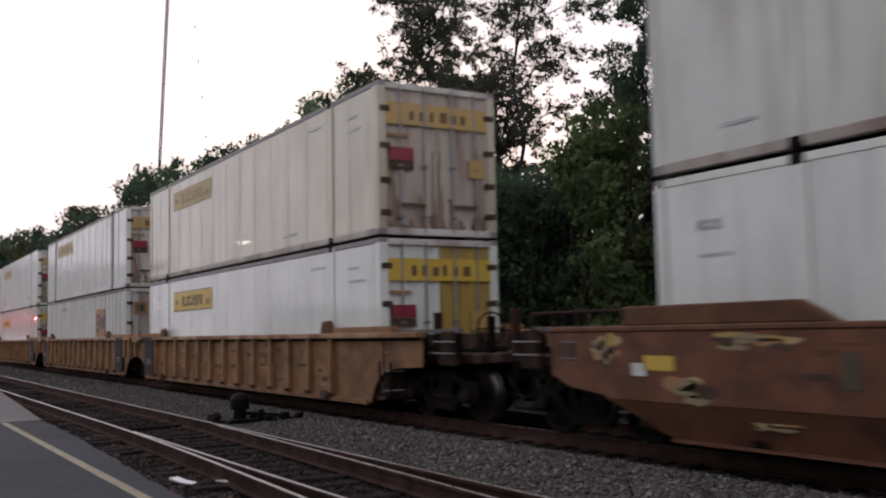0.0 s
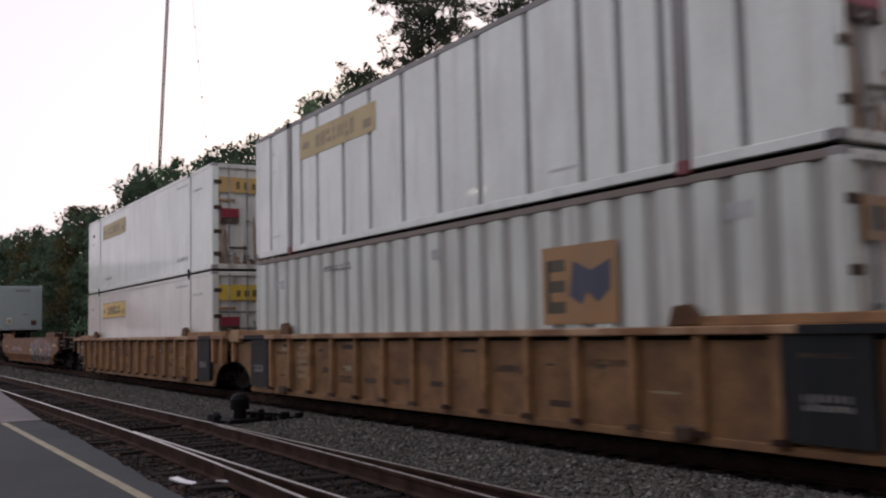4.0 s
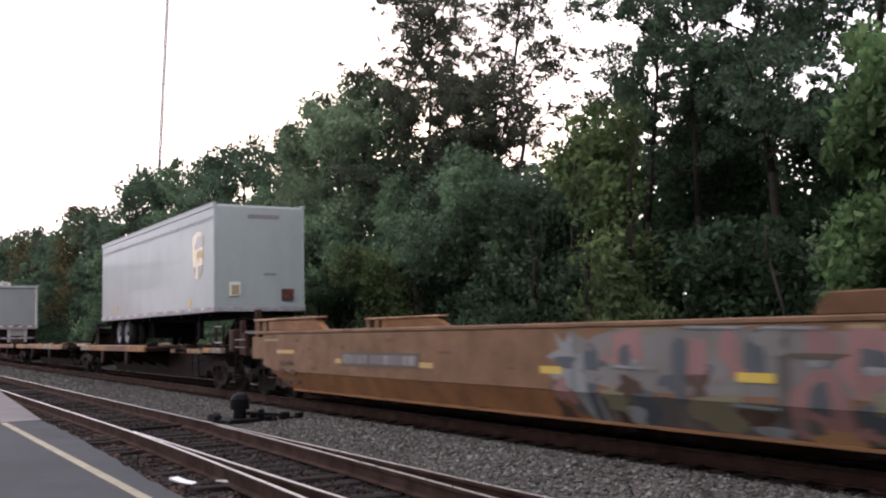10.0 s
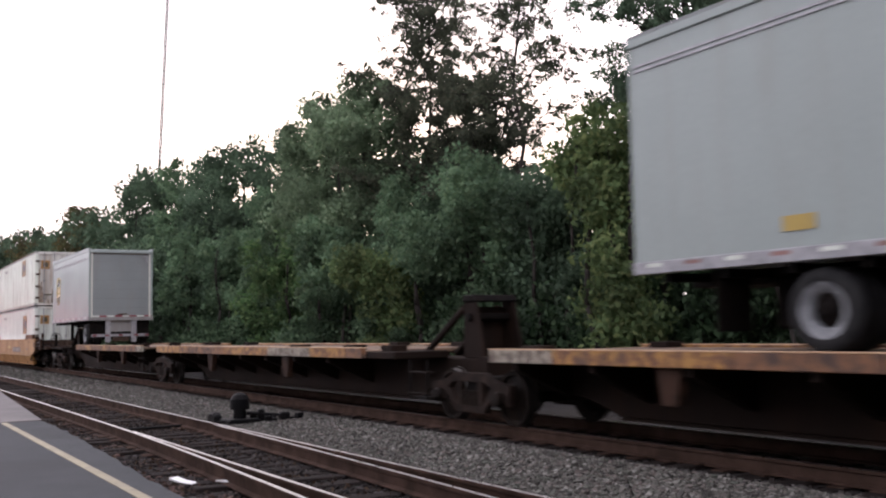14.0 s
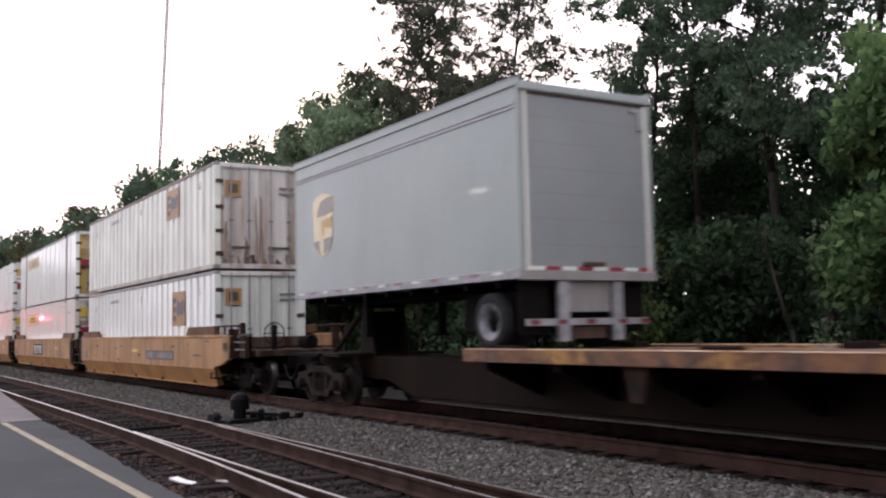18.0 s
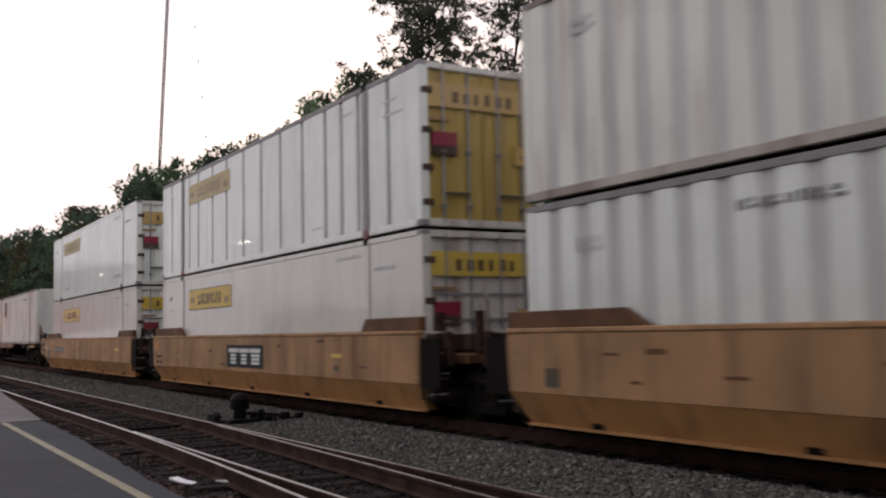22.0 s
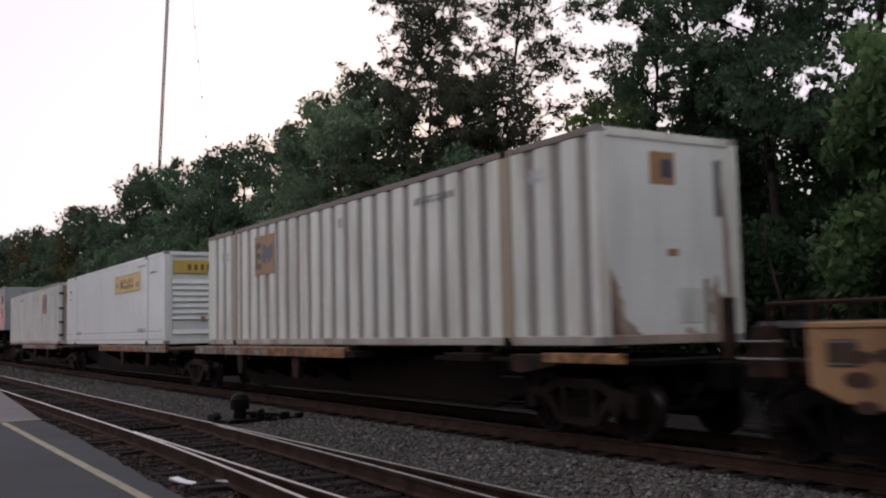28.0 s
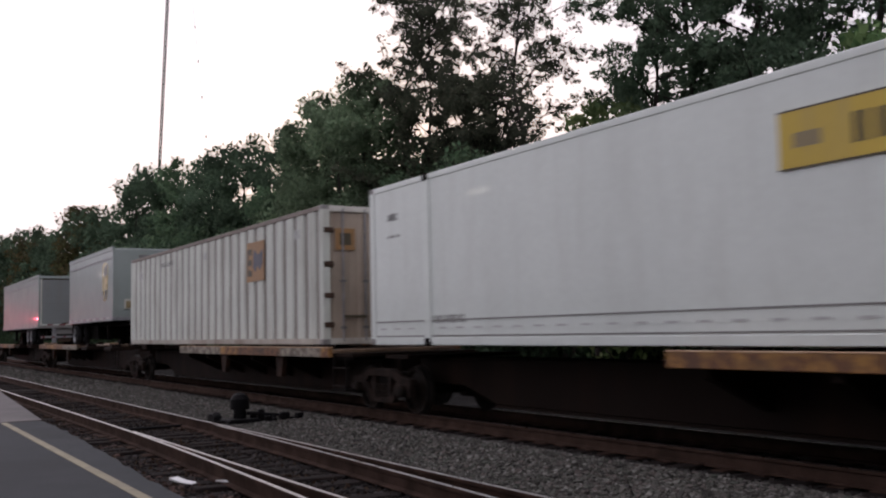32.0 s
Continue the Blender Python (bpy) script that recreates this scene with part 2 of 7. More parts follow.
CHORDTAN = surface("weathered_tan_chord_paint", (0.36, 0.235, 0.135), (0.20, 0.105, 0.055), scale=1.1, fine=16, rough=0.65, bump=0.05, contrast=(0.42, 0.58), dirt=(0.10, 0.07, 0.055), dirt_amount=0.6, dirt_scale=1.6, spec=0.15)
FADEDBROWN = wagon_paint("faded_brown_wagon_paint", (0.182, 0.105, 0.057), (0.088, 0.050, 0.032), 0.6)
ORANGEBROWN = wagon_paint("orange_brown_wagon_paint", (0.22, 0.122, 0.058), (0.07, 0.042, 0.028), 0.85)
BROWN = wagon_paint("red_brown_wagon_paint", (0.155, 0.072, 0.04), (0.045, 0.026, 0.019), 0.85)
DECK = surface("worn_yellow_deck_edge", (0.31, 0.155, 0.035), (0.12, 0.05, 0.022), scale=6.5, fine=40, rough=0.65, bump=0.1, contrast=(0.42, 0.58), dirt=(0.06, 0.032, 0.02), dirt_amount=0.8, dirt_scale=4.0)
DECKRUST = surface("rusty_deck_edge", (0.15, 0.068, 0.03), (0.055, 0.03, 0.02), scale=6.0, fine=40, rough=0.7, bump=0.1, contrast=(0.42, 0.58), dirt=(0.26, 0.115, 0.035), dirt_amount=0.75, dirt_scale=3.5)
DECKGREY = surface("greyed_deck_edge", (0.26, 0.23, 0.18), (0.10, 0.08, 0.06), scale=7.0, fine=40, rough=0.7, bump=0.1, contrast=(0.42, 0.58), dirt=(0.07, 0.04, 0.025), dirt_amount=0.8, dirt_scale=3.5)
# Pale tan that carries the light along the deck's upper edge.
DECKLIP = surface("lit_tan_deck_lip", (0.56, 0.39, 0.25), (0.34, 0.20, 0.10), scale=2.2, fine=22, rough=0.6, bump=0.1)
# Lighter than the beam: sky sheen on the deck is in the colour.
DECKTOP = surface("sky_lit_brown_deck_top", (0.18, 0.12, 0.075), (0.08, 0.05, 0.034), scale=1.5, fine=20, rough=0.6, bump=0.1, spec=0.3)
# Brown truck steel, with the dimness under the wagons put into its colour.
FRAMEBROWN = surface("shaded_brown_truck_steel", (0.028, 0.0185, 0.0145), (0.0125, 0.009, 0.0075), scale=5, rough=0.75, bump=0.25, spec=0.08)
RUSTBROWN = surface("rusty_bracket_steel", (0.04, 0.02, 0.0125), (0.014, 0.0085, 0.0065), scale=4, rough=0.75, bump=0.2, spec=0.12)
ORANGEMARK = paint("bright_orange_patch_paint", (0.42, 0.18, 0.04), amount=0.3, rough=0.6)
STENCIL = paint("dark_stencil_paint", (0.055, 0.035, 0.024), amount=0.3, rough=0.6, spec=0.15)
# Body brown made darker for the shade on the raised sides.
RAISEDBROWN = wagon_paint("shaded_rusty_brown_paint", (0.115, 0.058, 0.028), (0.05, 0.026, 0.016), 0.5)
PLATEFACE = paint("scuffed_number_plate_face", (0.11, 0.10, 0.095), dirt=(0.30, 0.285, 0.27), amount=0.85, rough=0.5, streaks=7.0)
BLACKIRON = surface("tarred_black_iron", (0.0025, 0.0025, 0.003), (0.006, 0.0055, 0.0055), scale=6, rough=0.5, bump=0.15, spec=0.06)
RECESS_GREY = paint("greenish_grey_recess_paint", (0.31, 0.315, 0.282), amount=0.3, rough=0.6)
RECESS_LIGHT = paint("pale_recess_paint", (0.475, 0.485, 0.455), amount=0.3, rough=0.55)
TEAL = paint("dull_teal_spray", (0.045, 0.055, 0.062), amount=0.2, rough=0.5)
PINK = paint("dull_pink_spray", (0.225, 0.115, 0.103), dirt=(0.12, 0.08, 0.07), amount=0.6, rough=0.5, streaks=4.0, vary=0.25)
SPRAYWHITE = paint("pale_blue_white_spray", (0.20, 0.215, 0.21), dirt=(0.07, 0.075, 0.075), amount=0.85, rough=0.5, streaks=6.0, vary=0.25)
OLIVE = paint("olive_spray", (0.13, 0.12, 0.07), amount=0.3, rough=0.5)
SPRAYGREY = paint("pale_grey_spray", (0.15, 0.145, 0.132), dirt=(0.075, 0.06, 0.045), amount=0.7, rough=0.5, streaks=4.0, vary=0.25)
MUDSPRAY = paint("muddy_grey_spray", (0.072, 0.066, 0.055), dirt=(0.12, 0.105, 0.085), amount=0.7, rough=0.55, streaks=5.0, vary=0.3)
# Grime and rust, darkened further for the shade under the train.
SPINE = paint("grimy_shaded_spine_steel", (0.0125, 0.0082, 0.0064), dirt=(0.026, 0.014, 0.009), amount=0.6, rough=0.75, spec=0.06, streaks=1.6)
BLACKSTEEL = surface("grimy_shaded_black_steel", (0.003, 0.0027, 0.0027), (0.008, 0.0058, 0.0046), scale=5, rough=0.75, bump=0.25, spec=0.07)
WHEELSTEEL = surface("rusty_shaded_wheel_steel", (0.007, 0.0053, 0.0045), (0.016, 0.011, 0.008), scale=6, rough=0.65, bump=0.2, spec=0.08)
TREAD = surface("bright_worn_steel", (0.62, 0.61, 0.61), (0.42, 0.41, 0.41), scale=10, rough=0.3, metal=1.0, bump=0.05)
WHEELTREAD = surface("dull_worn_wheel_tread", (0.13, 0.125, 0.12), (0.06, 0.055, 0.05), scale=7, rough=0.42, metal=1.0, bump=0.05)
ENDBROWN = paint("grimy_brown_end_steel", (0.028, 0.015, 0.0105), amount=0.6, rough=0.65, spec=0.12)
BLACKPANEL = paint("black_end_panel_paint", (0.012, 0.015, 0.016), dirt=(0.03, 0.028, 0.025), amount=0.5, rough=0.6, spec=0.15)
TYRE = surface("dusty_tyre_rubber", (0.010, 0.010, 0.011), (0.022, 0.022, 0.022), scale=7, rough=0.75, bump=0.3, spec=0.12)
RIM = surface("dull_steel_wheel_rim", (0.17, 0.18, 0.19), (0.08, 0.085, 0.09), scale=8, rough=0.5, metal=0.0, bump=0.1)
RUST = surface("rusty_rail_steel", (0.06, 0.037, 0.028), (0.030, 0.019, 0.0145), scale=3, fine=60, rough=0.8, bump=0.4, spec=0.04)
SIDINGTIE = surface("greyed_old_timber", (0.020, 0.0145, 0.0135), (0.058, 0.044, 0.041), scale=3, fine=30, rough=0.95, bump=0.8, stretch=(8, 1, 8), spec=0.08)
TIE = surface("weathered_creosote_timber", (0.0095, 0.0074, 0.007), (0.023, 0.018, 0.016), scale=3, fine=30, rough=0.95, bump=0.8, stretch=(8, 1, 8), spec=0.08)
ASPHALT = surface("grey_worn_asphalt", (0.0285, 0.0325, 0.0355), (0.046, 0.0495, 0.053), scale=1.5, fine=120, rough=0.85, bump=0.5, dirt=(0.0199, 0.0199, 0.0218), dirt_amount=0.5, dirt_scale=0.5, spec=0.2)
CONCRETE = surface("pale_concrete", (0.0994, 0.0892, 0.0892), (0.0762, 0.0716, 0.0703), scale=0.8, fine=70, rough=0.85, bump=0.3, dirt=(0.133, 0.119, 0.106), dirt_amount=0.4, dirt_scale=1.5)
LINE = surface("worn_yellow_line_paint", (0.27, 0.24, 0.155), (0.20, 0.178, 0.12), scale=4, fine=80, rough=0.8, bump=0.3, dirt=(0.156, 0.148, 0.133), dirt_amount=0.5, dirt_scale=3)
GROUND = surface("dirty_gravel_ground", (0.0292, 0.0269, 0.0263), (0.0163, 0.0146, 0.014), scale=1.2, fine=45, rough=0.95, bump=0.9, dirt=(0.0351, 0.0292, 0.0205), dirt_amount=0.6, dirt_scale=0.35, spec=0.2)
BARK = surface("grey_brown_bark", (0.038, 0.032, 0.028), (0.02, 0.017, 0.015), scale=6, fine=35, rough=0.95, bump=0.8, stretch=(3, 3, 0.5), spec=0.15)
LEAF_DARK = leaves("dark_green_leaves", (0.052, 0.085, 0.053), (0.074, 0.116, 0.071), (0.103, 0.149, 0.093))
LEAF_OLIVE = leaves("dull_olive_leaves", (0.048, 0.060, 0.040), (0.074, 0.086, 0.056), (0.108, 0.110, 0.076))
# Shade at the wood's foot and in its hollows is put into this green.
LEAF_SHADED = leaves("shaded_green_leaves", (0.021, 0.040, 0.021), (0.034, 0.061, 0.029), (0.055, 0.088, 0.043))
LEAF_MID = leaves("green_leaves", (0.074, 0.127, 0.073), (0.102, 0.165, 0.092), (0.142, 0.204, 0.114))
LEAF_LIGHT = leaves("light_green_leaves", (0.055, 0.110, 0.044), (0.086, 0.148, 0.056), (0.130, 0.188, 0.078))
# Greyer and paler, with haze over these trees put into the leaves.
LEAF_HAZE = leaves("hazed_grey_green_leaves", (0.106, 0.158, 0.093), (0.138, 0.196, 0.114), (0.176, 0.226, 0.140))
LEAF_YELLOW = leaves("yellow_green_leaves", (0.070, 0.112, 0.046), (0.106, 0.152, 0.060), (0.156, 0.186, 0.074))
LEAF_DRY = leaves("browning_leaves", (0.05, 0.045, 0.02), (0.08, 0.085, 0.035), (0.11, 0.08, 0.04))
LEAF_FALLEN = leaves("fallen_leaves", (0.018, 0.0108, 0.0072), (0.036, 0.0216, 0.0132), (0.072, 0.051, 0.033))
BRICKWALL = surface("dull_brick_wall", (0.17, 0.10, 0.075), (0.12, 0.075, 0.06), scale=2.0, fine=30, rough=0.9, bump=0.3)
GALV = surface("galvanised_steel", (0.30, 0.30, 0.31), (0.22, 0.22, 0.23), scale=6, rough=0.5, metal=0.7, bump=0.1)
MASTRED = surface("dull_dark_mast_steel", (0.055, 0.057, 0.062), (0.08, 0.08, 0.085), scale=0.5, rough=0.7, metal=0.0, bump=0.1, spec=0.2)
LAMPGLASS = glow("lit_lamp_glass", (1.0, 0.95, 0.82), 40.0)
REDGLASS = glow("lit_red_signal_glass", (1.0, 0.05, 0.08), 2200.0)
PAPER = surface("white_litter", (0.7, 0.7, 0.7), (0.6, 0.6, 0.6), rough=0.7, bump=0.1)

# ---- ground ----
gx = [-3000, -900, -400, -200] + [-150 + 5 * i for i in range(36)] + [60, 200, 900, 3000]
gy = [-3000, -600, -100, -30, 0, 2.4, 2.9, 3.5, 8.0, 11.5, 12.3, 13.2, 15, 18, 22, 30, 60, 200, 900, 3000]


def ground_height(x, y):
    if y < 11.5:
        return -0.22
    rise = min(1.0, (y - 11.5) / 10.0)
    return -0.22 - 0.25 * min(1, (y - 11.5) / 1.2) + 1.0 * rise + 0.12 * noise.noise((x * 0.2, y * 0.2, 0.0)) * min(1, rise * 4)


gs = Shape()
gs.v = [(x, y, ground_height(x, y)) for x in gx for y in gy]
ny = len(gy)
gs.f = [(i * ny + j, (i + 1) * ny + j, (i + 1) * ny + j + 1, i * ny + j + 1) for i in range(len(gx) - 1) for j in range(ny - 1)]
solid("ground", gs, GROUND, "dirty grey gravel ground running into dark wood soil", "ground", "structure")

# platform of asphalt, with a ragged edge toward the siding
rnd = random.Random(3)


def edge_of_platform(x):
    return 2.62 + 0.36 * max(0, min(1, (-9.0 - x) / 8.0))


ps = Shape()
xs = [-19.2 + 0.35 * i for i in range(100)]
front = [(x, edge_of_platform(x) + rnd.uniform(-0.03, 0.03)) for x in xs]
nF = len(xs)
top = [(x, y, 0.0) for x, y in front] + [(x, -40.0, 0.0) for x, y in front]
low = [(x, y + 0.12, -0.26) for x, y in front] + [(x, -40.0, -0.26) for x, y in front]
ps.v = top + low
for i in range(nF - 1):
    ps.f += [(i, i + 1, nF + i + 1, nF + i), (2 * nF + i, 2 * nF + i + 1, i + 1, i)]
solid("platform", ps, ASPHALT, "grey worn asphalt station platform with a ragged edge", "platform", "structure")
solid("platform_line", Shape().box(-19.2, 15.0, 2.28, 2.39, 0.003, 0.007), LINE, "worn pale yellow safety line painted on the platform", "line", "structure")
# pale concrete apron that widens to the siding's rail
ap = Shape().add([(-19.22, 2.98, 0.012), (-31.0, 3.66, 0.012), (-70.0, 3.66, 0.012), (-70.0, -40, 0.012), (-19.22, -40, 0.012),
                  (-19.22, 2.98, -0.25), (-31.0, 3.66, -0.25), (-70.0, 3.66, -0.25), (-70.0, -40, -0.25), (-19.22, -40, -0.25)],
                 [(0, 1, 2, 3, 4), (5, 6, 1, 0), (6, 7, 2, 1), (9, 5, 0, 4)])
solid("pavement", ap, CONCRETE, "pale concrete crossing apron beside the siding rails", "pavement", "structure")

# unseen plain wall and canopy, added behind the camera to block low sky light
solid("wall_south", Shape().box(-8.0, 45.0, -9.0, -8.6, -0.2, 5.6), BRICKWALL, "unseen dull brick wall added to block low sky light", "wall", "structure")
solid("roof", Shape().box(-9.0, 46.0, -9.2, -4.2, 5.2, 5.5), BLACKPANEL, "unseen dark flat canopy added to block sky light", "roof", "structure")

# ---- tracks ----
RAIL_SECTION = [(-0.075, -0.178), (0.075, -0.178), (0.075, -0.166), (0.012, -0.15), (0.012, -0.045), (0.036, -0.035), (0.037, -0.006),
                (0.03, 0.0), (-0.03, 0.0), (-0.037, -0.006), (-0.036, -0.035), (-0.012, -0.045), (-0.012, -0.15), (-0.075, -0.166)]


CROWN = [(-0.027, 0.0007), (-0.019, 0.0022), (0.0, 0.003), (0.014, 0.0026)]


def rail_along(name, path, parent, label, head=True, z=0.0):
    """A rail along points (x, y), with its bright running strip."""
    sh, st = Shape(), Shape()
    n = len(RAIL_SECTION)
    for (x, y) in path:
        sh.v += [(x, y + a, z + b) for a, b in RAIL_SECTION]
    for i in range(len(path) - 1):
        sh.f += [(i * n + k, i * n + (k + 1) % n, (i + 1) * n + (k + 1) % n, (i + 1) * n + k) for k in range(n)]
    sh.f += [tuple(range(n)), tuple(range(len(sh.v) - 1, len(sh.v) - n - 1, -1))]
    r = part(name, sh, RUST, parent, label)
    if head:
        for (x, y) in path:
            st.v += [(x, y + a, z + b) for a, b in CROWN]
        w = len(CROWN)
        st.f += [(w * i + k, w * i + w + k, w * i + w + k + 1, w * i + k + 1) for i in range(len(path) - 1) for k in range(w - 1)]
        part("running_surface", st, TREAD, r, "bright worn running surface", smooth=True)
    return r


def line(y, x0=-260.0, x1=40.0):
    return [(x0, y), ((x0 + x1) / 2, y), (x1, y)]


main_track = thing("main_track", "main railway track with brown rails on dark timber sleepers in grey ballast", "railway track", kind="structure", at=(0, RAIL_Y, 0))
rail_along("rail", line(-GAUGE), main_track, "dull brown steel rail")
rail_along("rail", line(GAUGE), main_track, "dull brown steel rail")
siding = thing("siding_track", "rusty siding track with bright rail heads and a set of points", "railway track", kind="structure", at=(0, NEAR_Y, 0))
rail_along("rail", line(GAUGE - 0.02), siding, "rusty rail with a bright head")
TOE, LEADX = -17.0, 26.0


def diverge(x, side):
    """Sideways place of the turned-out road, which leaves toward the platform."""
    u = max(0.0, x - TOE)
    return side - 0.0058 * u ** 1.55 * 1.6


# straight closure rail on the platform side starts beside the point blade
rail_along("rail", [(-15.9 + i * 2.0, -GAUGE + 0.045) for i in range(28)], siding, "point blade and closure rail")
turned = [(-260.0, -GAUGE + 0.02)] + [(x, diverge(x, -GAUGE + 0.02)) for x in [TOE + 1.5 * i for i in range(24)]]
rail_along("rail", turned, siding, "stock rail that turns out of the siding")
blade = [(x, diverge(x, GAUGE - 0.085)) for x in [TOE + 1.0 + 1.5 * i for i in range(22)]]
rail_along("rail", blade, siding, "curved point blade beside the stock rail")

tie_rnd = random.Random(11)
tie_meshes = []
for k in range(4):
    w = 0.11 + 0.008 * k
    tie_meshes.append(Shape().box(-w, w, -1.32 - 0.03 * k, 1.32 + 0.02 * k, -0.30, 0.0).mesh("sleeper", 0.012))
plate = Shape().box(-0.1, 0.1, -0.19, 0.19, 0.0, 0.014).mesh("tie_plate", 0.003)
for parent, centre, z, plates in ((main_track, 0.0, -0.176, True), (siding, 0.0, -0.178, True)):
    for i in range(132):
        x = -52.0 + 0.51 * i + tie_rnd.uniform(-0.04, 0.04)
        ob = part("sleeper", tie_meshes[i % 4], TIE if parent is main_track else SIDINGTIE, parent, at=(x, centre + tie_rnd.uniform(-0.05, 0.05), z + tie_rnd.uniform(-0.03, 0.004)))
        ob.rotation_euler = (tie_rnd.uniform(-0.012, 0.012), tie_rnd.uniform(-0.05, 0.05), tie_rnd.uniform(-0.04, 0.04))
        if plates and -34 < x < -1:
            for s in (-1, 1):
                p = part("tie_plate", plate, RUST, ob, at=(0, s * GAUGE, 0.001))
far_ties = Shape()
for i in range(400):
    x = -52.5 - 0.51 * i
    far_ties.box(x - 0.11, x + 0.11, -1.3, 1.3, -0.4, -0.195)
tagged(part("sleepers", far_ties, TIE, main_track), kind="stuff")
tagged(part("sleepers", far_ties.mesh("sleepers"), TIE, siding), kind="stuff")


# ballast: loose stones with hollows, joined, thinner towards the siding's sleepers
def stones(name, count, x0, x1, place, size, seed, label, material):
    r = np.random.default_rng(seed)
    base = np.array([(x, y, z) for x in (-1, 1) for y in (-1, 1) for z in (-1, 1)], float)
    quads = np.array([(0, 1, 3, 2), (4, 6, 7, 5), (0, 4, 5, 1), (2, 3, 7, 6), (0, 2, 6, 4), (1, 5, 7, 3)])
    u = r.random(count)
    x = x1 - (x1 - x0) * u ** 1.6
    y, z = place(x, r)
    s = size * r.uniform(0.5, 1.25, count) * (1 + 0.4 * (r.random(count) > 0.9))
    v = base[None] * r.uniform(0.55, 1.0, (count, 8, 1)) * np.stack([s, s * r.uniform(0.6, 1, count), s * r.uniform(0.5, 0.9, count)], 1)[:, None]
    a, b = r.uniform(0, 6.28, count), r.uniform(-0.7, 0.7, count)
    ca, sa, cb, sb = np.cos(a), np.sin(a), np.cos(b), np.sin(b)
    X = v[..., 0] * ca[:, None] - v[..., 1] * sa[:, None]
    Y = v[..., 0] * sa[:, None] + v[..., 1] * ca[:, None]
    Z = v[..., 2]
    Y, Z = Y * cb[:, None] - Z * sb[:, None], Y * sb[:, None] + Z * cb[:, None]
    pts = np.stack([X + x[:, None], Y + y[:, None], Z + z[:, None]], -1).reshape(-1, 3)
    faces = (quads[None] + 8 * np.arange(count)[:, None, None]).reshape(-1, 4)
    me = bpy.data.meshes.new(name)
    me.from_pydata(pts.tolist(), [], faces.tolist())
    me.materials.append(material)
    return tagged(new(name, me), label, "gravel", kind="stuff")


def stone_mat(name, tones):
    m, n, l, p = node_mat(name)
    g = n.new("ShaderNodeNewGeometry")
    ramp = n.new("ShaderNodeValToRGB")
    e = ramp.color_ramp.elements
    e[0].color, e[1].color = (*tones[0], 1), (*tones[-1], 1)
    for i, c in enumerate(tones[1:-1]):
        k = ramp.color_ramp.elements.new((i + 1) / (len(tones) - 1))
        k.color = (*c, 1)
    l.new(g.outputs["Random Per Island"], ramp.inputs[0])
    tc, t = n.new("ShaderNodeTexCoord"), n.new("ShaderNodeTexNoise")
    t.inputs["Scale"].default_value = 45
    l.new(tc.outputs["Object"], t.inputs["Vector"])
    mx = n.new("ShaderNodeMix")
    mx.data_type, mx.blend_type = "RGBA", "OVERLAY"
    mx.inputs["Factor"].default_value = 0.5
    l.new(ramp.outputs[0], mx.inputs["A"])
    l.new(t.outputs["Fac"], mx.inputs["B"])
    l.new(mx.outputs["Result"], p.inputs["Base Color"])
    p.inputs["Roughness"].default_value = 0.9
    p.inputs["Specular IOR Level"].default_value = 0.2
    return m


GREYSTONES = stone_mat("grey_ballast_stones", [(0.028, 0.026, 0.024), (0.05, 0.049, 0.043), (0.066, 0.060, 0.054), (0.060, 0.066, 0.054), (0.088, 0.072, 0.066), (0.092, 0.092, 0.080), (0.17, 0.165, 0.15)])
# Darker tones than the open ballast, for the strip beside the main rail.
CRIBSTONES = stone_mat("darker_ballast_stones", [(0.012, 0.011, 0.0105), (0.026, 0.024, 0.022), (0.036, 0.033, 0.03), (0.05, 0.046, 0.042), (0.08, 0.075, 0.07)])
# Dark dirt tones, lowered again to hold the shade beneath passing wagons.
DARKSTONES = stone_mat("dark_shaded_stones", [(0.004, 0.0032, 0.0032), (0.009, 0.0072, 0.0068), (0.016, 0.0125, 0.0115), (0.036, 0.03, 0.027)])
SOOTSTONES = stone_mat("brown_oily_stones", [(0.012, 0.008, 0.0075), (0.028, 0.018, 0.0155), (0.056, 0.033, 0.027), (0.076, 0.045, 0.037), (0.13, 0.10, 0.088)])


def shoulder(x, r):
    """Ballast between the tracks, which falls away at the main track's sleeper ends."""
    y = r.uniform(5.75, 8.2, len(x))
    return y, -0.215 + 0.02 * r.random(len(x)) + 0.05 * np.clip((y - 6.2) / 1.2, 0, 1) * np.clip((8.25 - y) / 0.35, 0, 1)


stones("ballast", 52000, -34, -3.5, shoulder, 0.027, 5, "light grey crushed stone ballast between the two tracks", GREYSTONES)
def crib(x, r):
    """Ballast that fills the gaps between the main track's sleeper ends, up to the rail."""
    y = r.uniform(8.05, 8.66, len(x))
    off = np.abs((x + 52.0) / 0.51 - np.round((x + 52.0) / 0.51)) * 0.51
    bare = (off < 0.16) & (y > 8.24 + 0.08 * np.sin(x * 7.0))
    return y, np.where(bare, -0.3, -0.215 + 0.03 * r.random(len(x)) - 0.07 * np.clip((y - 8.3) / 0.25, 0, 1))


stones("ballast", 9000, -34, -3.5, crib, 0.028, 15, "grey ballast between the sleeper ends of the main track", CRIBSTONES)
stones("ballast", 9000, -80, -32, lambda x, r: (r.uniform(5.6, 8.25, len(x)), -0.20 + 0.03 * r.random(len(x))), 0.048, 6, "light grey crushed stone ballast beside the rails", GREYSTONES)
stones("track_dirt", 19000, -32, -5, lambda x, r: (r.uniform(2.9, 5.8, len(x)), -0.236 + 0.036 * r.random(len(x))), 0.026, 7, "dark oily gravel and cinders between the siding sleepers", DARKSTONES)
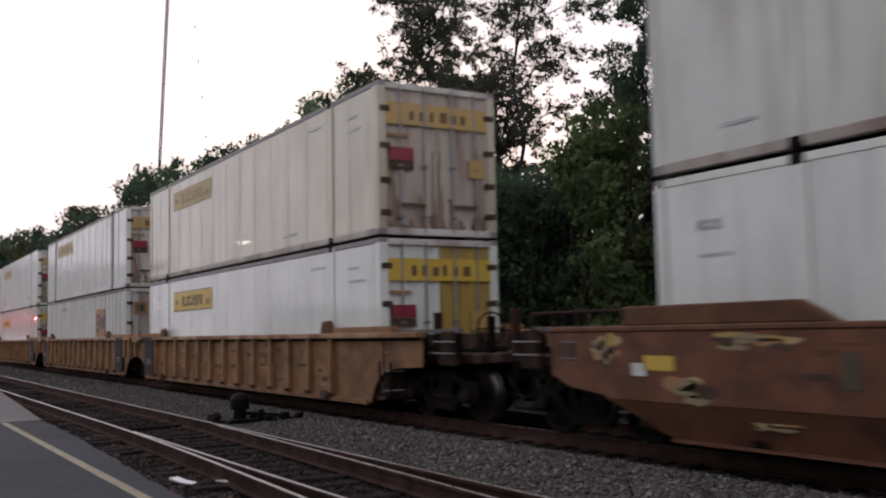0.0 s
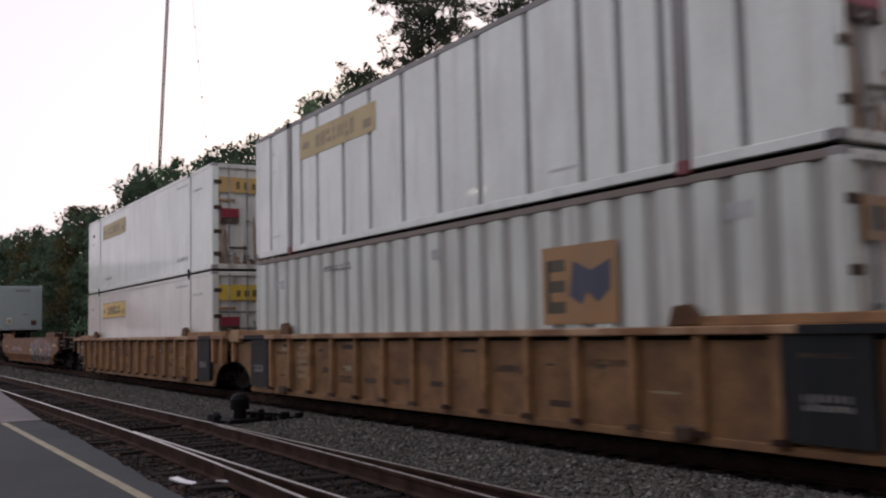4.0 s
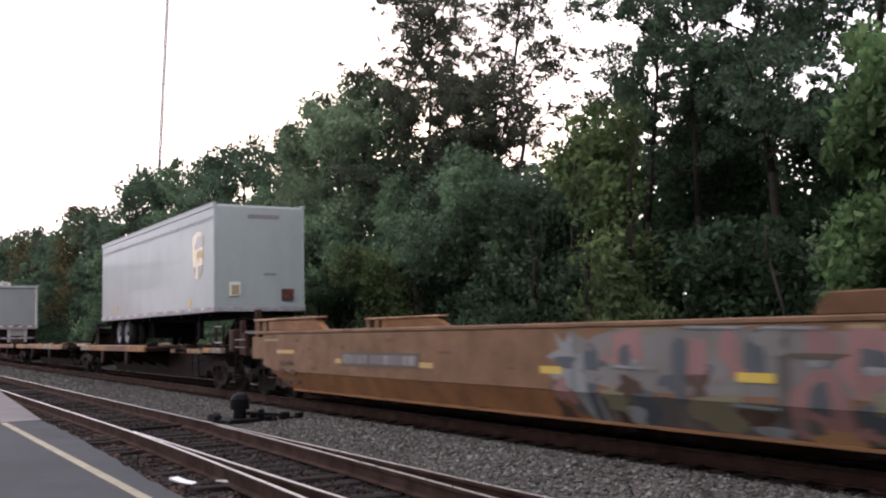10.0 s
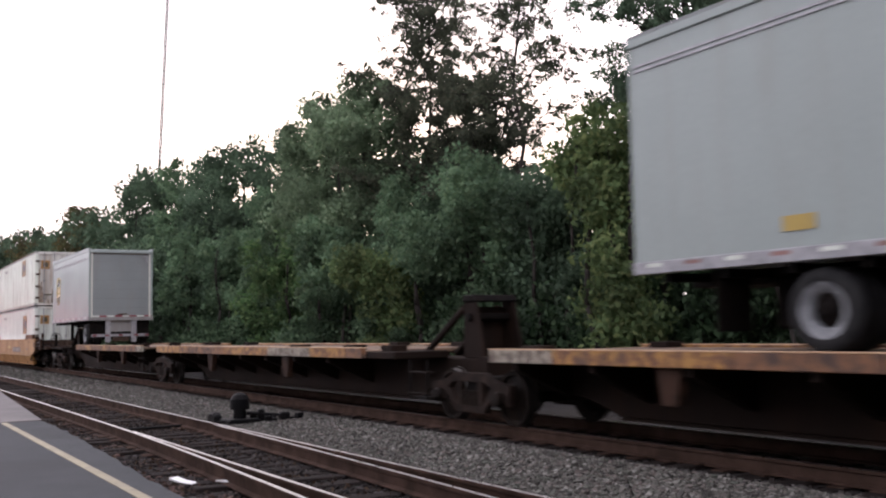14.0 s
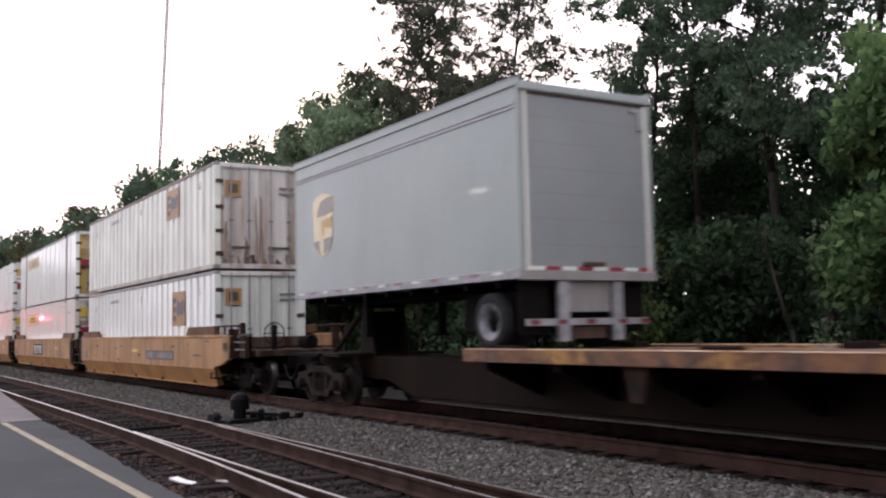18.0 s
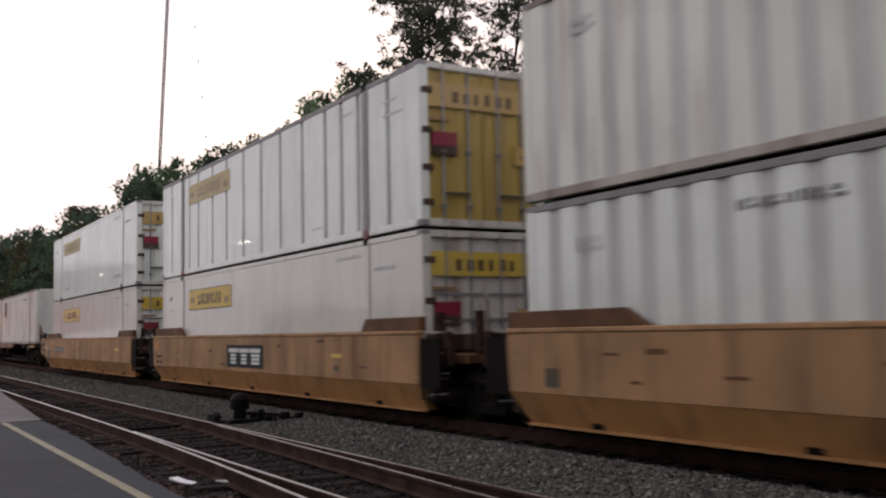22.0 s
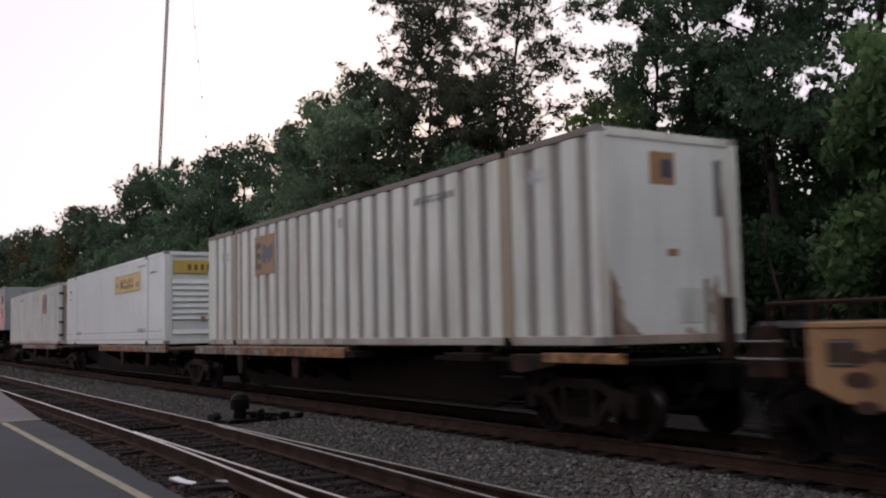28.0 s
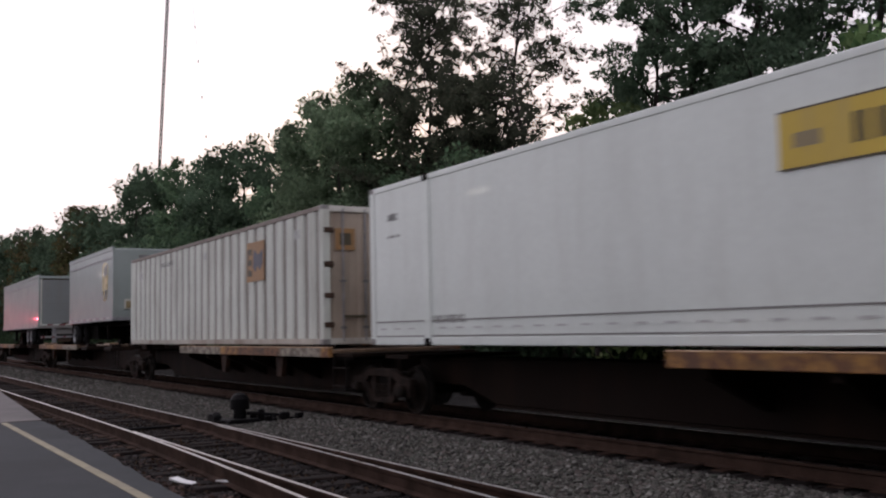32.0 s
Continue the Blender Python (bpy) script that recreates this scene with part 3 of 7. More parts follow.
stones("track_dirt", 3600, -26, -5, lambda x, r: ((lambda y: (y, -0.245 + 0.05 * r.random(len(x)) - 0.03 * (y - 2.8)))(2.75 + 0.85 * r.random(len(x)))), 0.034, 9, "brown cinders and clods along the platform edge", SOOTSTONES)
stones("track_dirt", 9000, -32, -3, lambda x, r: (r.uniform(8.2, 11.3, len(x)), -0.242 + 0.025 * r.random(len(x))), 0.03, 8, "dark gravel between the main track sleepers", DARKSTONES)
stones("ballast", 11000, -3.5, 14, lambda x, r: (r.uniform(5.8, 8.2, len(x)), -0.21 + 0.04 * r.random(len(x))), 0.034, 25, "light grey crushed stone ballast between the two tracks", GREYSTONES)
stones("track_dirt", 9000, -5, 14, lambda x, r: (r.uniform(3.0, 5.8, len(x)) + np.where(r.random(len(x)) < 0.5, 0.0, 5.3), -0.24 + 0.03 * r.random(len(x))), 0.034, 26, "dark gravel between the sleepers", DARKSTONES)

# ---- wagons ----
BOXES = {}


def shared(key, make):
    if key not in BOXES:
        BOXES[key] = make()
    return BOXES[key]


def coloured(me, material, key):
    """A mesh of that form in that colour, made once."""
    def make():
        m = me.copy()
        m.materials.clear()
        m.materials.append(material)
        return m
    return shared((me.name, material.name, key), make)


def wheelset_mesh():
    s = Shape()
    s.tube((0, -1.0, 0), (0, 1.0, 0), 0.085, n=12)
    for side in (-1, 1):
        rings = [(0.10, -0.09), (0.20, -0.07), (0.34, -0.02), (0.36, -0.068), (0.42, -0.068), (0.425, 0.03), (0.455, 0.045), (0.455, 0.068), (0.36, 0.068), (0.30, 0.03), (0.12, 0.06)]
        s.lathe([(r, y * -side) for r, y in rings], (0, side * 0.755, 0), 20)
    # three lightening marks, so that the turning shows
    for k in range(3):
        a = k * 2.094
        for side in (-1, 1):
            s.tube((0.27 * math.cos(a), side * 0.74, 0.27 * math.sin(a)), (0.27 * math.cos(a), side * 0.81, 0.27 * math.sin(a)), 0.035, n=8)
    me = s.mesh("wheelset")
    me.materials.append(WHEELSTEEL)
    me.materials.append(WHEELTREAD)
    for p in me.polygons:
        c = p.center
        if math.hypot(c.x, c.z) > 0.41 and abs(p.normal.y) < 0.5:
            p.material_index = 1
    return me


WHEELSET = wheelset_mesh()
SIDEFRAME = Shape().prism([(-1.14, 0.50), (-0.72, 0.52), (-0.45, 0.66), (0.45, 0.66), (0.72, 0.52), (1.14, 0.50), (1.14, 0.63), (0.75, 0.67), (0.45, 0.80), (-0.45, 0.80), (-0.75, 0.67), (-1.14, 0.63)], -0.06, 0.06)
SIDEFRAME.prism([(-0.74, 0.54), (-0.42, 0.18), (0.42, 0.18), (0.74, 0.54), (0.60, 0.56), (0.36, 0.28), (-0.36, 0.28), (-0.60, 0.56)], -0.055, 0.055)
for _s in (-1, 1):
    SIDEFRAME.box(_s * 0.31 - 0.05, _s * 0.31 + 0.05, -0.05, 0.05, 0.27, 0.68).box(_s * 1.06 - 0.06, _s * 1.06 + 0.06, -0.058, 0.058, 0.32, 0.52).box(_s * 0.74 - 0.04, _s * 0.74 + 0.04, -0.05, 0.05, 0.36, 0.53)
SIDEFRAME = SIDEFRAME.mesh("side_frame")
SPRING = Shape().tube((0, 0, 0.24), (0, 0, 0.52), 0.038, n=8).mesh("spring")
BEARING = Shape().lathe([(0.04, -0.1), (0.10, -0.09), (0.115, -0.04), (0.115, 0.08)], (0, 0, 0), 14).mesh("bearing_cap")
BOLSTER = Shape().box(-0.22, 0.22, -0.98, 0.98, 0.48, 0.72).mesh("bolster", 0.03)
SHOE = Shape().box(-0.05, 0.05, -0.09, 0.09, 0.30, 0.56).mesh("brake_shoe", 0.015)


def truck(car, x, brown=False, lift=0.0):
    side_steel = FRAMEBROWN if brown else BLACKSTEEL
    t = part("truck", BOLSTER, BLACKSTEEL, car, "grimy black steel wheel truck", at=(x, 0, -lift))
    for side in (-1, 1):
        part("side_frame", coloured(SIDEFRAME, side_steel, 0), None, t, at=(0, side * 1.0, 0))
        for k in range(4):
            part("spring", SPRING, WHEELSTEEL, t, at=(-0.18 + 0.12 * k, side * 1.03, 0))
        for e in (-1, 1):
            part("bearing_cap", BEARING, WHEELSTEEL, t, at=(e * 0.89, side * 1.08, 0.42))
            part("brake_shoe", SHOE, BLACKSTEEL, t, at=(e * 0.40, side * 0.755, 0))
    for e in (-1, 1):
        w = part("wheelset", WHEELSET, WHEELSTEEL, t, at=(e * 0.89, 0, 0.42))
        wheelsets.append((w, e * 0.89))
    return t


def coupler(car, x, way):
    """A drawbar with its knuckle, pointing along way."""
    s = Shape().box(x, x + way * 0.95, -0.12, 0.12, 0.72, 0.96)
    s.box(x + way * 0.9, x + way * 1.28, -0.2, 0.14, 0.66, 1.02)
    s.box(x + way * 1.1, x + way * 1.36, 0.02, 0.24, 0.70, 0.98)
    part("coupler", s, BLACKSTEEL, car, "black cast coupler", bevel=0.02)
    h = Shape()
    for k in range(6):
        a, b = k / 6, (k + 1) / 6
        f = lambda u: (x + way * (0.2 + 0.9 * u), -0.45, 0.75 - 0.35 * math.sin(math.pi * u))
        h.tube(f(a), f(b), 0.022, n=6)
    part("air_hose", h, TYRE, car, "black rubber air hose")


def ladder(car, x, y, z0, z1, material):
    s = Shape()
    for dy in (-0.2, 0.2):
        s.tube((x, y + dy, z0), (x, y + dy, z1), 0.015, n=6)
    n = max(2, int((z1 - z0) / 0.3))
    for k in range(n + 1):
        z = z0 + (z1 - z0) * k / n
        part("rung", Shape().tube((x, y - 0.2, z), (x, y + 0.2, z), 0.012, n=6), FAINT, car, "worn pale ladder rung")
    part("ladder", s, material, car, "thin steel ladder")


def grab(car, x0, x1, y, z, material):
    s = Shape().tube((x0, y, z), (x1, y, z), 0.011, n=6)
    s.tube((x0, y, z), (x0, y + 0.08, z), 0.013, n=6).tube((x1, y, z), (x1, y + 0.08, z), 0.013, n=6)
    part("grab_iron", s, material, car)


def plate_on(car, name, x0, x1, z0, z1, material, y=-1.545, label="", proud=0.004):
    return part(name, Shape().box(x0, x1, y - proud, y + 0.001, z0, z1), material, car, label)


def bars_on(parent, x0, x1, z0, z1, y, material, seed, gap=0.28, name="lettering"):
    """A row of upright plain bars in place of letters."""
    r = random.Random(seed)
    s, x = Shape(), x0
    step = (x1 - x0) / 7
    while x < x1 - 0.3 * step:
        w = step * r.uniform(0.5, 0.95)
        h0, h1 = z0 + (z1 - z0) * r.uniform(0, 0.12), z1 - (z1 - z0) * r.uniform(0, 0.12)
        if r.random() < 0.45:
            s.box(x, x + w, y - 0.003, y, h0, h0 + (h1 - h0) * 0.36)
            s.box(x, x + w * 0.6, y - 0.003, y, h0 + (h1 - h0) * 0.55, h1)
        else:
            s.box(x, x + w * 0.42, y - 0.003, y, h0, h1)
            s.box(x + w * 0.62, x + w, y - 0.003, y, h0, h1)
        x += w + step * gap
    return tagged(part(name, s, material, parent, "dark plain lettering bars"), kind="stuff")


def end_works(car, way, reach, free, body, closed=False):
    """End platform, draft box, ladders and brake gear of one end of a well wagon."""
    x0, x1 = 8.25 * way, reach * way
    a, b = min(x0, x1), max(x0, x1)
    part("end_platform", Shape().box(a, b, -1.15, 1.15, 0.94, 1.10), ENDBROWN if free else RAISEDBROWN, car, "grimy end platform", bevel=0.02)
    part("end_sill", Shape().box(a, b, -0.35, 0.35, 0.62, 0.95), BLACKSTEEL, car, bevel=0.02)
    part("bulkhead", Shape().box(min(x0, x0 + 0.16 * way), max(x0, x0 + 0.16 * way), -1.36, 1.36, 0.28, 1.42), ENDBROWN, car, "steel bulkhead across the well", bevel=0.02)
    if closed:
        part("joint_post", Shape().tube((9.72 * way, -0.5, 0.7), (9.72 * way, -0.5, 1.5), 0.2, n=14), RUSTBROWN, car, "rusty round post at the joint")
        return
    ladder(car, x0 + 0.32 * way, -1.30, 0.45, 1.45, BLACKSTEEL)
    e0, e1 = (x1 - 0.62 * way, x1 - 0.1 * way) if free else (x1 - 0.4 * way, x1 - 0.05 * way)
    for z in ((1.3, 1.12, 0.46) if free else (1.2, 0.72)):
        grab(car, min(e0, e1), max(e0, e1), -1.5, z, RAILGREY if z > 1 and free else WHEELSTEEL)
    part("end_bracket", Shape().prism([(min(e0, e1) + 0.02, 0.92), (max(e0, e1) - 0.04, 0.92), (max(e0, e1) - 0.14, 1.46), (min(e0, e1) + 0.08, 1.46)], -1.40, -1.30), RUSTBROWN, car, "rusty upright end bracket", bevel=0.01)
    part("end_bracket", Shape().box(min(e0, e1) - 0.5, min(e0, e1) - 0.38, -1.2, -1.08, 1.1, 1.78), RUSTBROWN, car, "rusty upright end bracket", bevel=0.01)
    step = Shape().box(a + 0.1, a + 0.55, -1.5, -1.32, 0.36, 0.39).box(a + 0.1, a + 0.13, -1.5, -1.47, 0.36, 0.95).box(a + 0.52, a + 0.55, -1.5, -1.47, 0.36, 0.95)
    part("step", step, BLACKSTEEL, car)
    for y in (-0.9, -0.5, 0.5, 0.9):
        part("brake_pipe", Shape().tube((a, y, 1.145), (b, y, 1.145), 0.025, n=6), BLACKSTEEL, car)
    if free:
        for z in (1.47, 1.2):
            part("side_rail", Shape().box(a + 0.2, b - 0.15, -1.28, -1.22, z - 0.035, z + 0.035), ENDRAIL if z > 1.3 else BLACKSTEEL, car, "worn steel rail beside the end platform")
        for x in (a + 0.3, (a + b) / 2, b - 0.25):
            part("rail_post", Shape().box(x - 0.03, x + 0.03, -1.27, -1.21, 1.0, 1.44), BLACKSTEEL, car)
        part("edge_plate", Shape().box(min(x0 + 0.5 * way, x0 + 1.15 * way), max(x0 + 0.5 * way, x0 + 1.15 * way), -1.165, -1.15, 0.95, 1.09), body, car, "scuffed painted edge plate")
        w = Shape()
        for k in range(20):
            u = k * math.pi / 10
            for q in range(5):
                v = q * 2 * math.pi / 5
                r = 0.26 + 0.017 * math.cos(v)
                w.v.append((x1 - 0.25 * way + 0.017 * math.sin(v), -0.62 + r * math.cos(u), 1.5 + r * math.sin(u)))
        w.f = [(k * 5 + q, k * 5 + (q + 1) % 5, (k + 1) % 20 * 5 + (q + 1) % 5, (k + 1) % 20 * 5 + q) for k in range(20) for q in range(5)]
        for k in range(4):
            w.tube((x1 - 0.25 * way, -0.62, 1.5), (x1 - 0.25 * way, -0.62 + 0.26 * math.cos(k * math.pi / 2), 1.5 + 0.26 * math.sin(k * math.pi / 2)), 0.012, n=6)
        part("brake_wheel", w, BLACKSTEEL, car, "round hand brake wheel")
        part("brake_stand", Shape().box(x1 - 0.24 * way - 0.05, x1 - 0.24 * way + 0.05, -0.68, -0.56, 1.0, 1.7), BLACKSTEEL, car, bevel=0.01)
        part("brake_cylinder", Shape().tube((x1 - 0.9 * way, 0.45, 1.26), (x1 - 0.4 * way, 0.45, 1.26), 0.17, n=14), BLACKSTEEL, car)
        coupler(car, x1 - 0.25 * way, way)


def well_floor(car, x0, x1, body):
    part("well_floor", Shape().box(x0, x1, -1.2, 1.2, 0.24, 0.31), BLACKSTEEL, car)
    for s in (-1, 1):
        for e in (-1, 1):
            # Added dark plate that covers the white container wall behind the arch.
            part("inner_plate", Shape().box(min(e * 7.2, e * 8.24), max(e * 7.2, e * 8.24), min(s * 1.303, s * 1.33), max(s * 1.303, s * 1.33), 0.26, 1.32), ENDBROWN, car, "added dark plate hiding the container behind the end arch")
    for k in range(5):
        x = x0 + (x1 - x0) * (k + 0.5) / 5
        part("cross_member", Shape().box(x - 0.1, x + 0.1, -1.38, 1.38, 0.16, 0.26), BLACKSTEEL, car)


def ribbed_well(x, body, left_free, right_free, seed, label):
    """A container well wagon with upright ribs on its sides."""
    car = thing("well_wagon", label, "rail wagon", "wagons of the train", at=(x, RAIL_Y, 0))
    rib_paint = RIBTAN
    xl, xr = (-9.75 if left_free else -9.28), (9.75 if right_free else 9.52)
    bl, br = -7.75, 7.75
    for side in (-1, 1):
        y = 1.52 * side
        yi = 1.40 * side
        a, b = min(y, yi), max(y, yi)
        free_arch = [(-1.25, 0.85), (-0.85, 0.81), (-0.5, 0.70), (-0.25, 0.50), (-0.1, 0.20)]
        left = [(bl + p, q) for p, q in free_arch] if left_free else [(-8.98, 0.80), (-8.65, 0.71), (-8.36, 0.54), (-8.15, 0.34), (-8.05, 0.18)]
        right = [(br - p, q) for p, q in free_arch] if right_free else [(9.30, 0.74), (9.02, 0.66), (8.80, 0.50), (8.66, 0.33), (8.58, 0.18)]
        out = [(xl, 1.42), (xl, 0.88 if left_free else 0.81)] + left + right[::-1] + [(xr, 0.88 if right_free else 0.75), (xr, 1.42)]
        if side < 0:
            y0, y1 = -1.405, -1.37
        else:
            y0, y1 = 1.37, 1.405
        part("side_sheet", Shape().prism(out, y0, y1), body, car, bevel=0.004)
        part("top_chord", Shape().box(xl - 0.1, xr + 0.1, a - 0.03, b + 0.03, 1.37, 1.47), CHORDTAN, car, "weathered pale tan top chord", bevel=0.015)
        part("bottom_chord", Shape().box(bl if left_free else -8.06, br if right_free else 8.58, min(1.385 * side, 1.455 * side), max(1.385 * side, 1.455 * side), 0.16, 0.26), body, car, bevel=0.012)
        if not right_free:
            for px in (8.72, 9.42):
                part("end_post", Shape().box(px - 0.09, px + 0.09, min(y, yi), max(y, yi), 0.78, 1.37), rib_paint, car, "upright end post over the truck", bevel=0.015)
        if not left_free:
            part("end_post", Shape().box(xl, xl + 0.16, min(y, yi), max(y, yi), 0.82, 1.37), rib_paint, car, "upright end post over the truck", bevel=0.015)
            part("end_block", Shape().prism([(xl - 0.1, 1.30), (xl + 0.62, 1.30), (xl + 0.62, 1.60), (xl + 0.1, 1.60), (xl - 0.1, 1.5)], 1.45 * side - 0.11, 1.45 * side + 0.11), PALETAN, car, "pale tan block on the end of the side", bevel=0.02)
        for k in range(14 if right_free else 15):
            rx = -7.78 + 1.08 * k
            if any(abs(rx - q) < 0.55 for q in ([] if left_free else [-7.39]) + ([] if right_free else [7.94])):
                continue
            rb = part("rib", RIB, rib_paint, car, at=(rx, 1.47 * side, 0))
            if side < 0:
                rb.rotation_euler = (0, 0, math.pi)
                part("rib_foot", RIBFOOT, ENDBROWN, car, "dark grimed foot of the rib", at=(rx, -1.5, 0))
        for x0, x1 in ((-8.9 if left_free else xl + 0.6, -5.9), (5.9, 8.7 if right_free else xr)):
            part("side_ledge", Shape().prism([(x0, 1.47), (x1, 1.47), (x1, 1.58), (x0, 1.58)], 1.36 * side - 0.07, 1.36 * side + 0.07), rib_paint, car, bevel=0.01)
        for hx in (-5.95, 6.02):
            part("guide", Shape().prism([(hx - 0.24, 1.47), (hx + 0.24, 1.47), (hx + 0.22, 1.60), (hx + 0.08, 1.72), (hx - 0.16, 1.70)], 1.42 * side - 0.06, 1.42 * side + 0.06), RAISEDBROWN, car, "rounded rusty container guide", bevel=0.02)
            part("guide_foot", Shape().box(hx - 0.14, hx + 0.14, min(1.44 * side, 1.55 * side), max(1.44 * side, 1.55 * side), 0.19, 0.36), STENCIL, car, "dark bracket at the foot of the side", bevel=0.02)
        for px in ([] if left_free else [-7.39]) + ([] if right_free else [7.94]):
            hw = 0.52
            e = part("data_panel", Shape().box(px - hw, px + hw, min(1.42 * side, 1.512 * side), max(1.42 * side, 1.512 * side), 0.305, 1.365), BLACKPANEL, car, "black data panel")
            if side < 0:
                bars_on(e, px - 0.28, px + 0.28, 0.62, 0.80, -1.513, SPRAYGREY, seed + int(px))
                part("chord_film", Shape().box(px - (0.3 if px > 0 else 0.9), px + (0.75 if px > 0 else 0.45), -1.5525, -1.548, 1.375, 1.466), BLACKPANEL, car, "black paint on the top chord")
                bars_on(e, px - 0.3, px + 0.3, 1.14, 1.19, -1.513, STENCIL, seed + int(px) + 3)
        # Dark strip that paints the shadow line below the overhanging chord.
        part("gutter", Shape().box(xl + 0.05, xr - 0.05, min(1.375 * side, 1.425 * side), max(1.375 * side, 1.425 * side), 1.315, 1.372), BLACKSTEEL, car, "dark strip painted for the shadow under the top chord")
    mr = random.Random(seed)
    for k in (1, 4, 6, 9, 11):
        a, z = -7.24 + 1.08 * k - 0.36, mr.uniform(0.5, 1.05)
        bars_on(car, a, a + 0.72, z, z + mr.uniform(0.07, 0.16), -1.4055, STENCIL, seed * 9 + k, name="stencil")
    if seed == 22:
        for q in range(4):
            bars_on(car, -5.35, -4.65, 0.55 + 0.15 * q, 0.65 + 0.15 * q, -1.4055, FADEDINK, 70 + q, name="stencil")
    for k in range(13):
        rx = -7.24 + 1.08 * k
        for q in range(mr.randint(1, 3)):
            a, w, z = rx + mr.uniform(-0.36, 0.0), mr.uniform(0.15, 0.5), mr.uniform(0.42, 1.2)
            if abs(rx + 7.39) < 0.6 or abs(rx - 7.94) < 0.8:
                continue
            plate_on(car, "marking", a, min(a + w, rx + 0.42), z, z + mr.choice((0.03, 0.05, 0.09)), STENCIL if mr.random() < 0.85 else FADEDINK, y=-1.4052, label="small worn stencilled marking", proud=0.002)
    for way, free, reach in ((-1, left_free, 10.9 if left_free else 9.2), (1, right_free, 10.9 if right_free else 9.2)):
        end_works(car, way, reach, free, body, closed=not free)
        if free:
            truck(car, 9.75 * way)
    if not right_free:
        truck(car, 9.745)
    well_floor(car, -8.2, 8.2, body)
    rolling.append((car, x, 0.0))
    return car


RIBFOOT = Shape().prism([(-0.09, 0.255), (0.10, 0.255), (0.05, 0.33), (-0.05, 0.32)], -0.055, 0.03).mesh("rib_foot")
RIB = Shape().box(-0.058, 0.058, -0.085, 0.045, 0.28, 1.38).mesh("rib", 0.012)


def smooth_well(x, body, left_free, right_free, label, marks=(), long_arch=False, lift=0.0, sill=0.18, stepped=False):
    """A container well wagon with smooth sides and a lower band that leans in."""
    car = thing("well_wagon", label, "rail wagon", "wagons of the train", at=(x, RAIL_Y, lift))
    xl, xr = (-9.9 if left_free else -8.3), (9.9 if right_free else 8.3)
    tl, tr = (-8.8 if left_free else -8.25), (8.8 if right_free else 8.28)
    band_paint = {TAN: TANBAND, FADEDBROWN: ORANGEFOOT}.get(body, body)
    arch = [(0.0, 0.60), (0.35, 0.47), (0.75, sill + 0.08), (0.98, sill)] if long_arch else [(0.0, 0.60), (0.08, 0.46), (0.32, sill)]
    joint_l, joint_r = [(0.0, 0.60), (0.25, 0.18)], [(0.0, 0.60), (0.03, 0.18)]
    arch_l = [(0.45, 0.60), (0.80, 0.49), (1.10, 0.37), (1.45, sill)] if stepped else (arch if left_free else joint_l)
    foot = [(tl + a, z) for a, z in arch_l] + [(tr - a, z) for a, z in (arch if right_free else joint_r)[::-1]]
    gl, gr_ = arch_l[-1][0], (arch if right_free else joint_r)[-1][0]
    for side in (-1, 1):
        y0, y1 = (-1.54, -1.42) if side < 0 else (1.42, 1.54)
        out = [(xl, 1.42), (xl + 0.02, 0.87)] + ([(xl + 0.4, 0.72), (tl, 0.64)] if left_free else []) + [(tl, 0.60), (tr, 0.60)] + ([(tr, 0.66), (xr - 0.4, 0.76)] if right_free else []) + [(xr - 0.02, 0.87), (xr, 1.42)]
        if stepped:
            out = [(tl, 1.42), (tl, 0.72), (tl + 0.40, 0.67), (tl + 0.62, 0.605)] + out[out.index((tr, 0.60)):]
        part("side_sheet", Shape().prism(out, y0, y1), body, car, bevel=0.012)
        so, si = 1.535 * side, 1.40 * side
        band, n = Shape(), len(foot)
        lean = lambda z: 0.20 * side * (0.60 - z) / 0.42
        band.v = [(a, so - lean(z), z) for a, z in foot] + [(a, si - 1.1 * lean(z), z) for a, z in foot]
        band.f = [tuple(range(n)), tuple(range(2 * n - 1, n - 1, -1))] + [(k, k + n, (k + 1) % n + n, (k + 1) % n) for k in range(n - 1)]
        part("lower_band", band, band_paint, car, "lower side band that leans inward")
        part("bottom_lip", Shape().box(tl + gl, tr - gr_, min(so - 0.22 * side, so - 0.13 * side), max(so - 0.22 * side, so - 0.13 * side), sill - 0.03, sill + 0.005), band_paint, car)
        part("top_chord", Shape().box(tl - 0.5 if stepped else xl, xr, min(so + 0.02 * side, si), max(so + 0.02 * side, si), 1.42, 1.49), body, car, "worn top chord", bevel=0.015)
        for x0, x1, s0, s1 in ((xl + (1.35 if left_free else -0.1), -5.5, 0.0, 0.45), (6.0, xr - (1.35 if right_free else 0.1), 0.2, 0.0)):
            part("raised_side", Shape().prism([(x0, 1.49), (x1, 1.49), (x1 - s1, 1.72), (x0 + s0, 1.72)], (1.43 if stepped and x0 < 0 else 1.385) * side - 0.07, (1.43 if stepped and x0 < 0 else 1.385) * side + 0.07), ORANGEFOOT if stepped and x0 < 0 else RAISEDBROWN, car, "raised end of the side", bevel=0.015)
        if stepped:
            lo, hi = min(1.39 * side, 1.51 * side), max(1.39 * side, 1.51 * side)
            part("end_box", Shape().box(tl - 0.77, tl - 0.05, lo, hi, 0.86, 1.36), body, car, "scuffed box on the end of the side", bevel=0.02)
            part("seam", Shape().box(tl - 0.05, tl, lo, hi, 0.8, 1.42), STENCIL, car, "dark seam beside the end box")
            part("upper_chord", Shape().box(-9.4, -5.75, 1.43 * side - 0.11, 1.43 * side + 0.11, 1.72, 1.765), CHORDTAN, car, "pale worn upper chord", bevel=0.012)
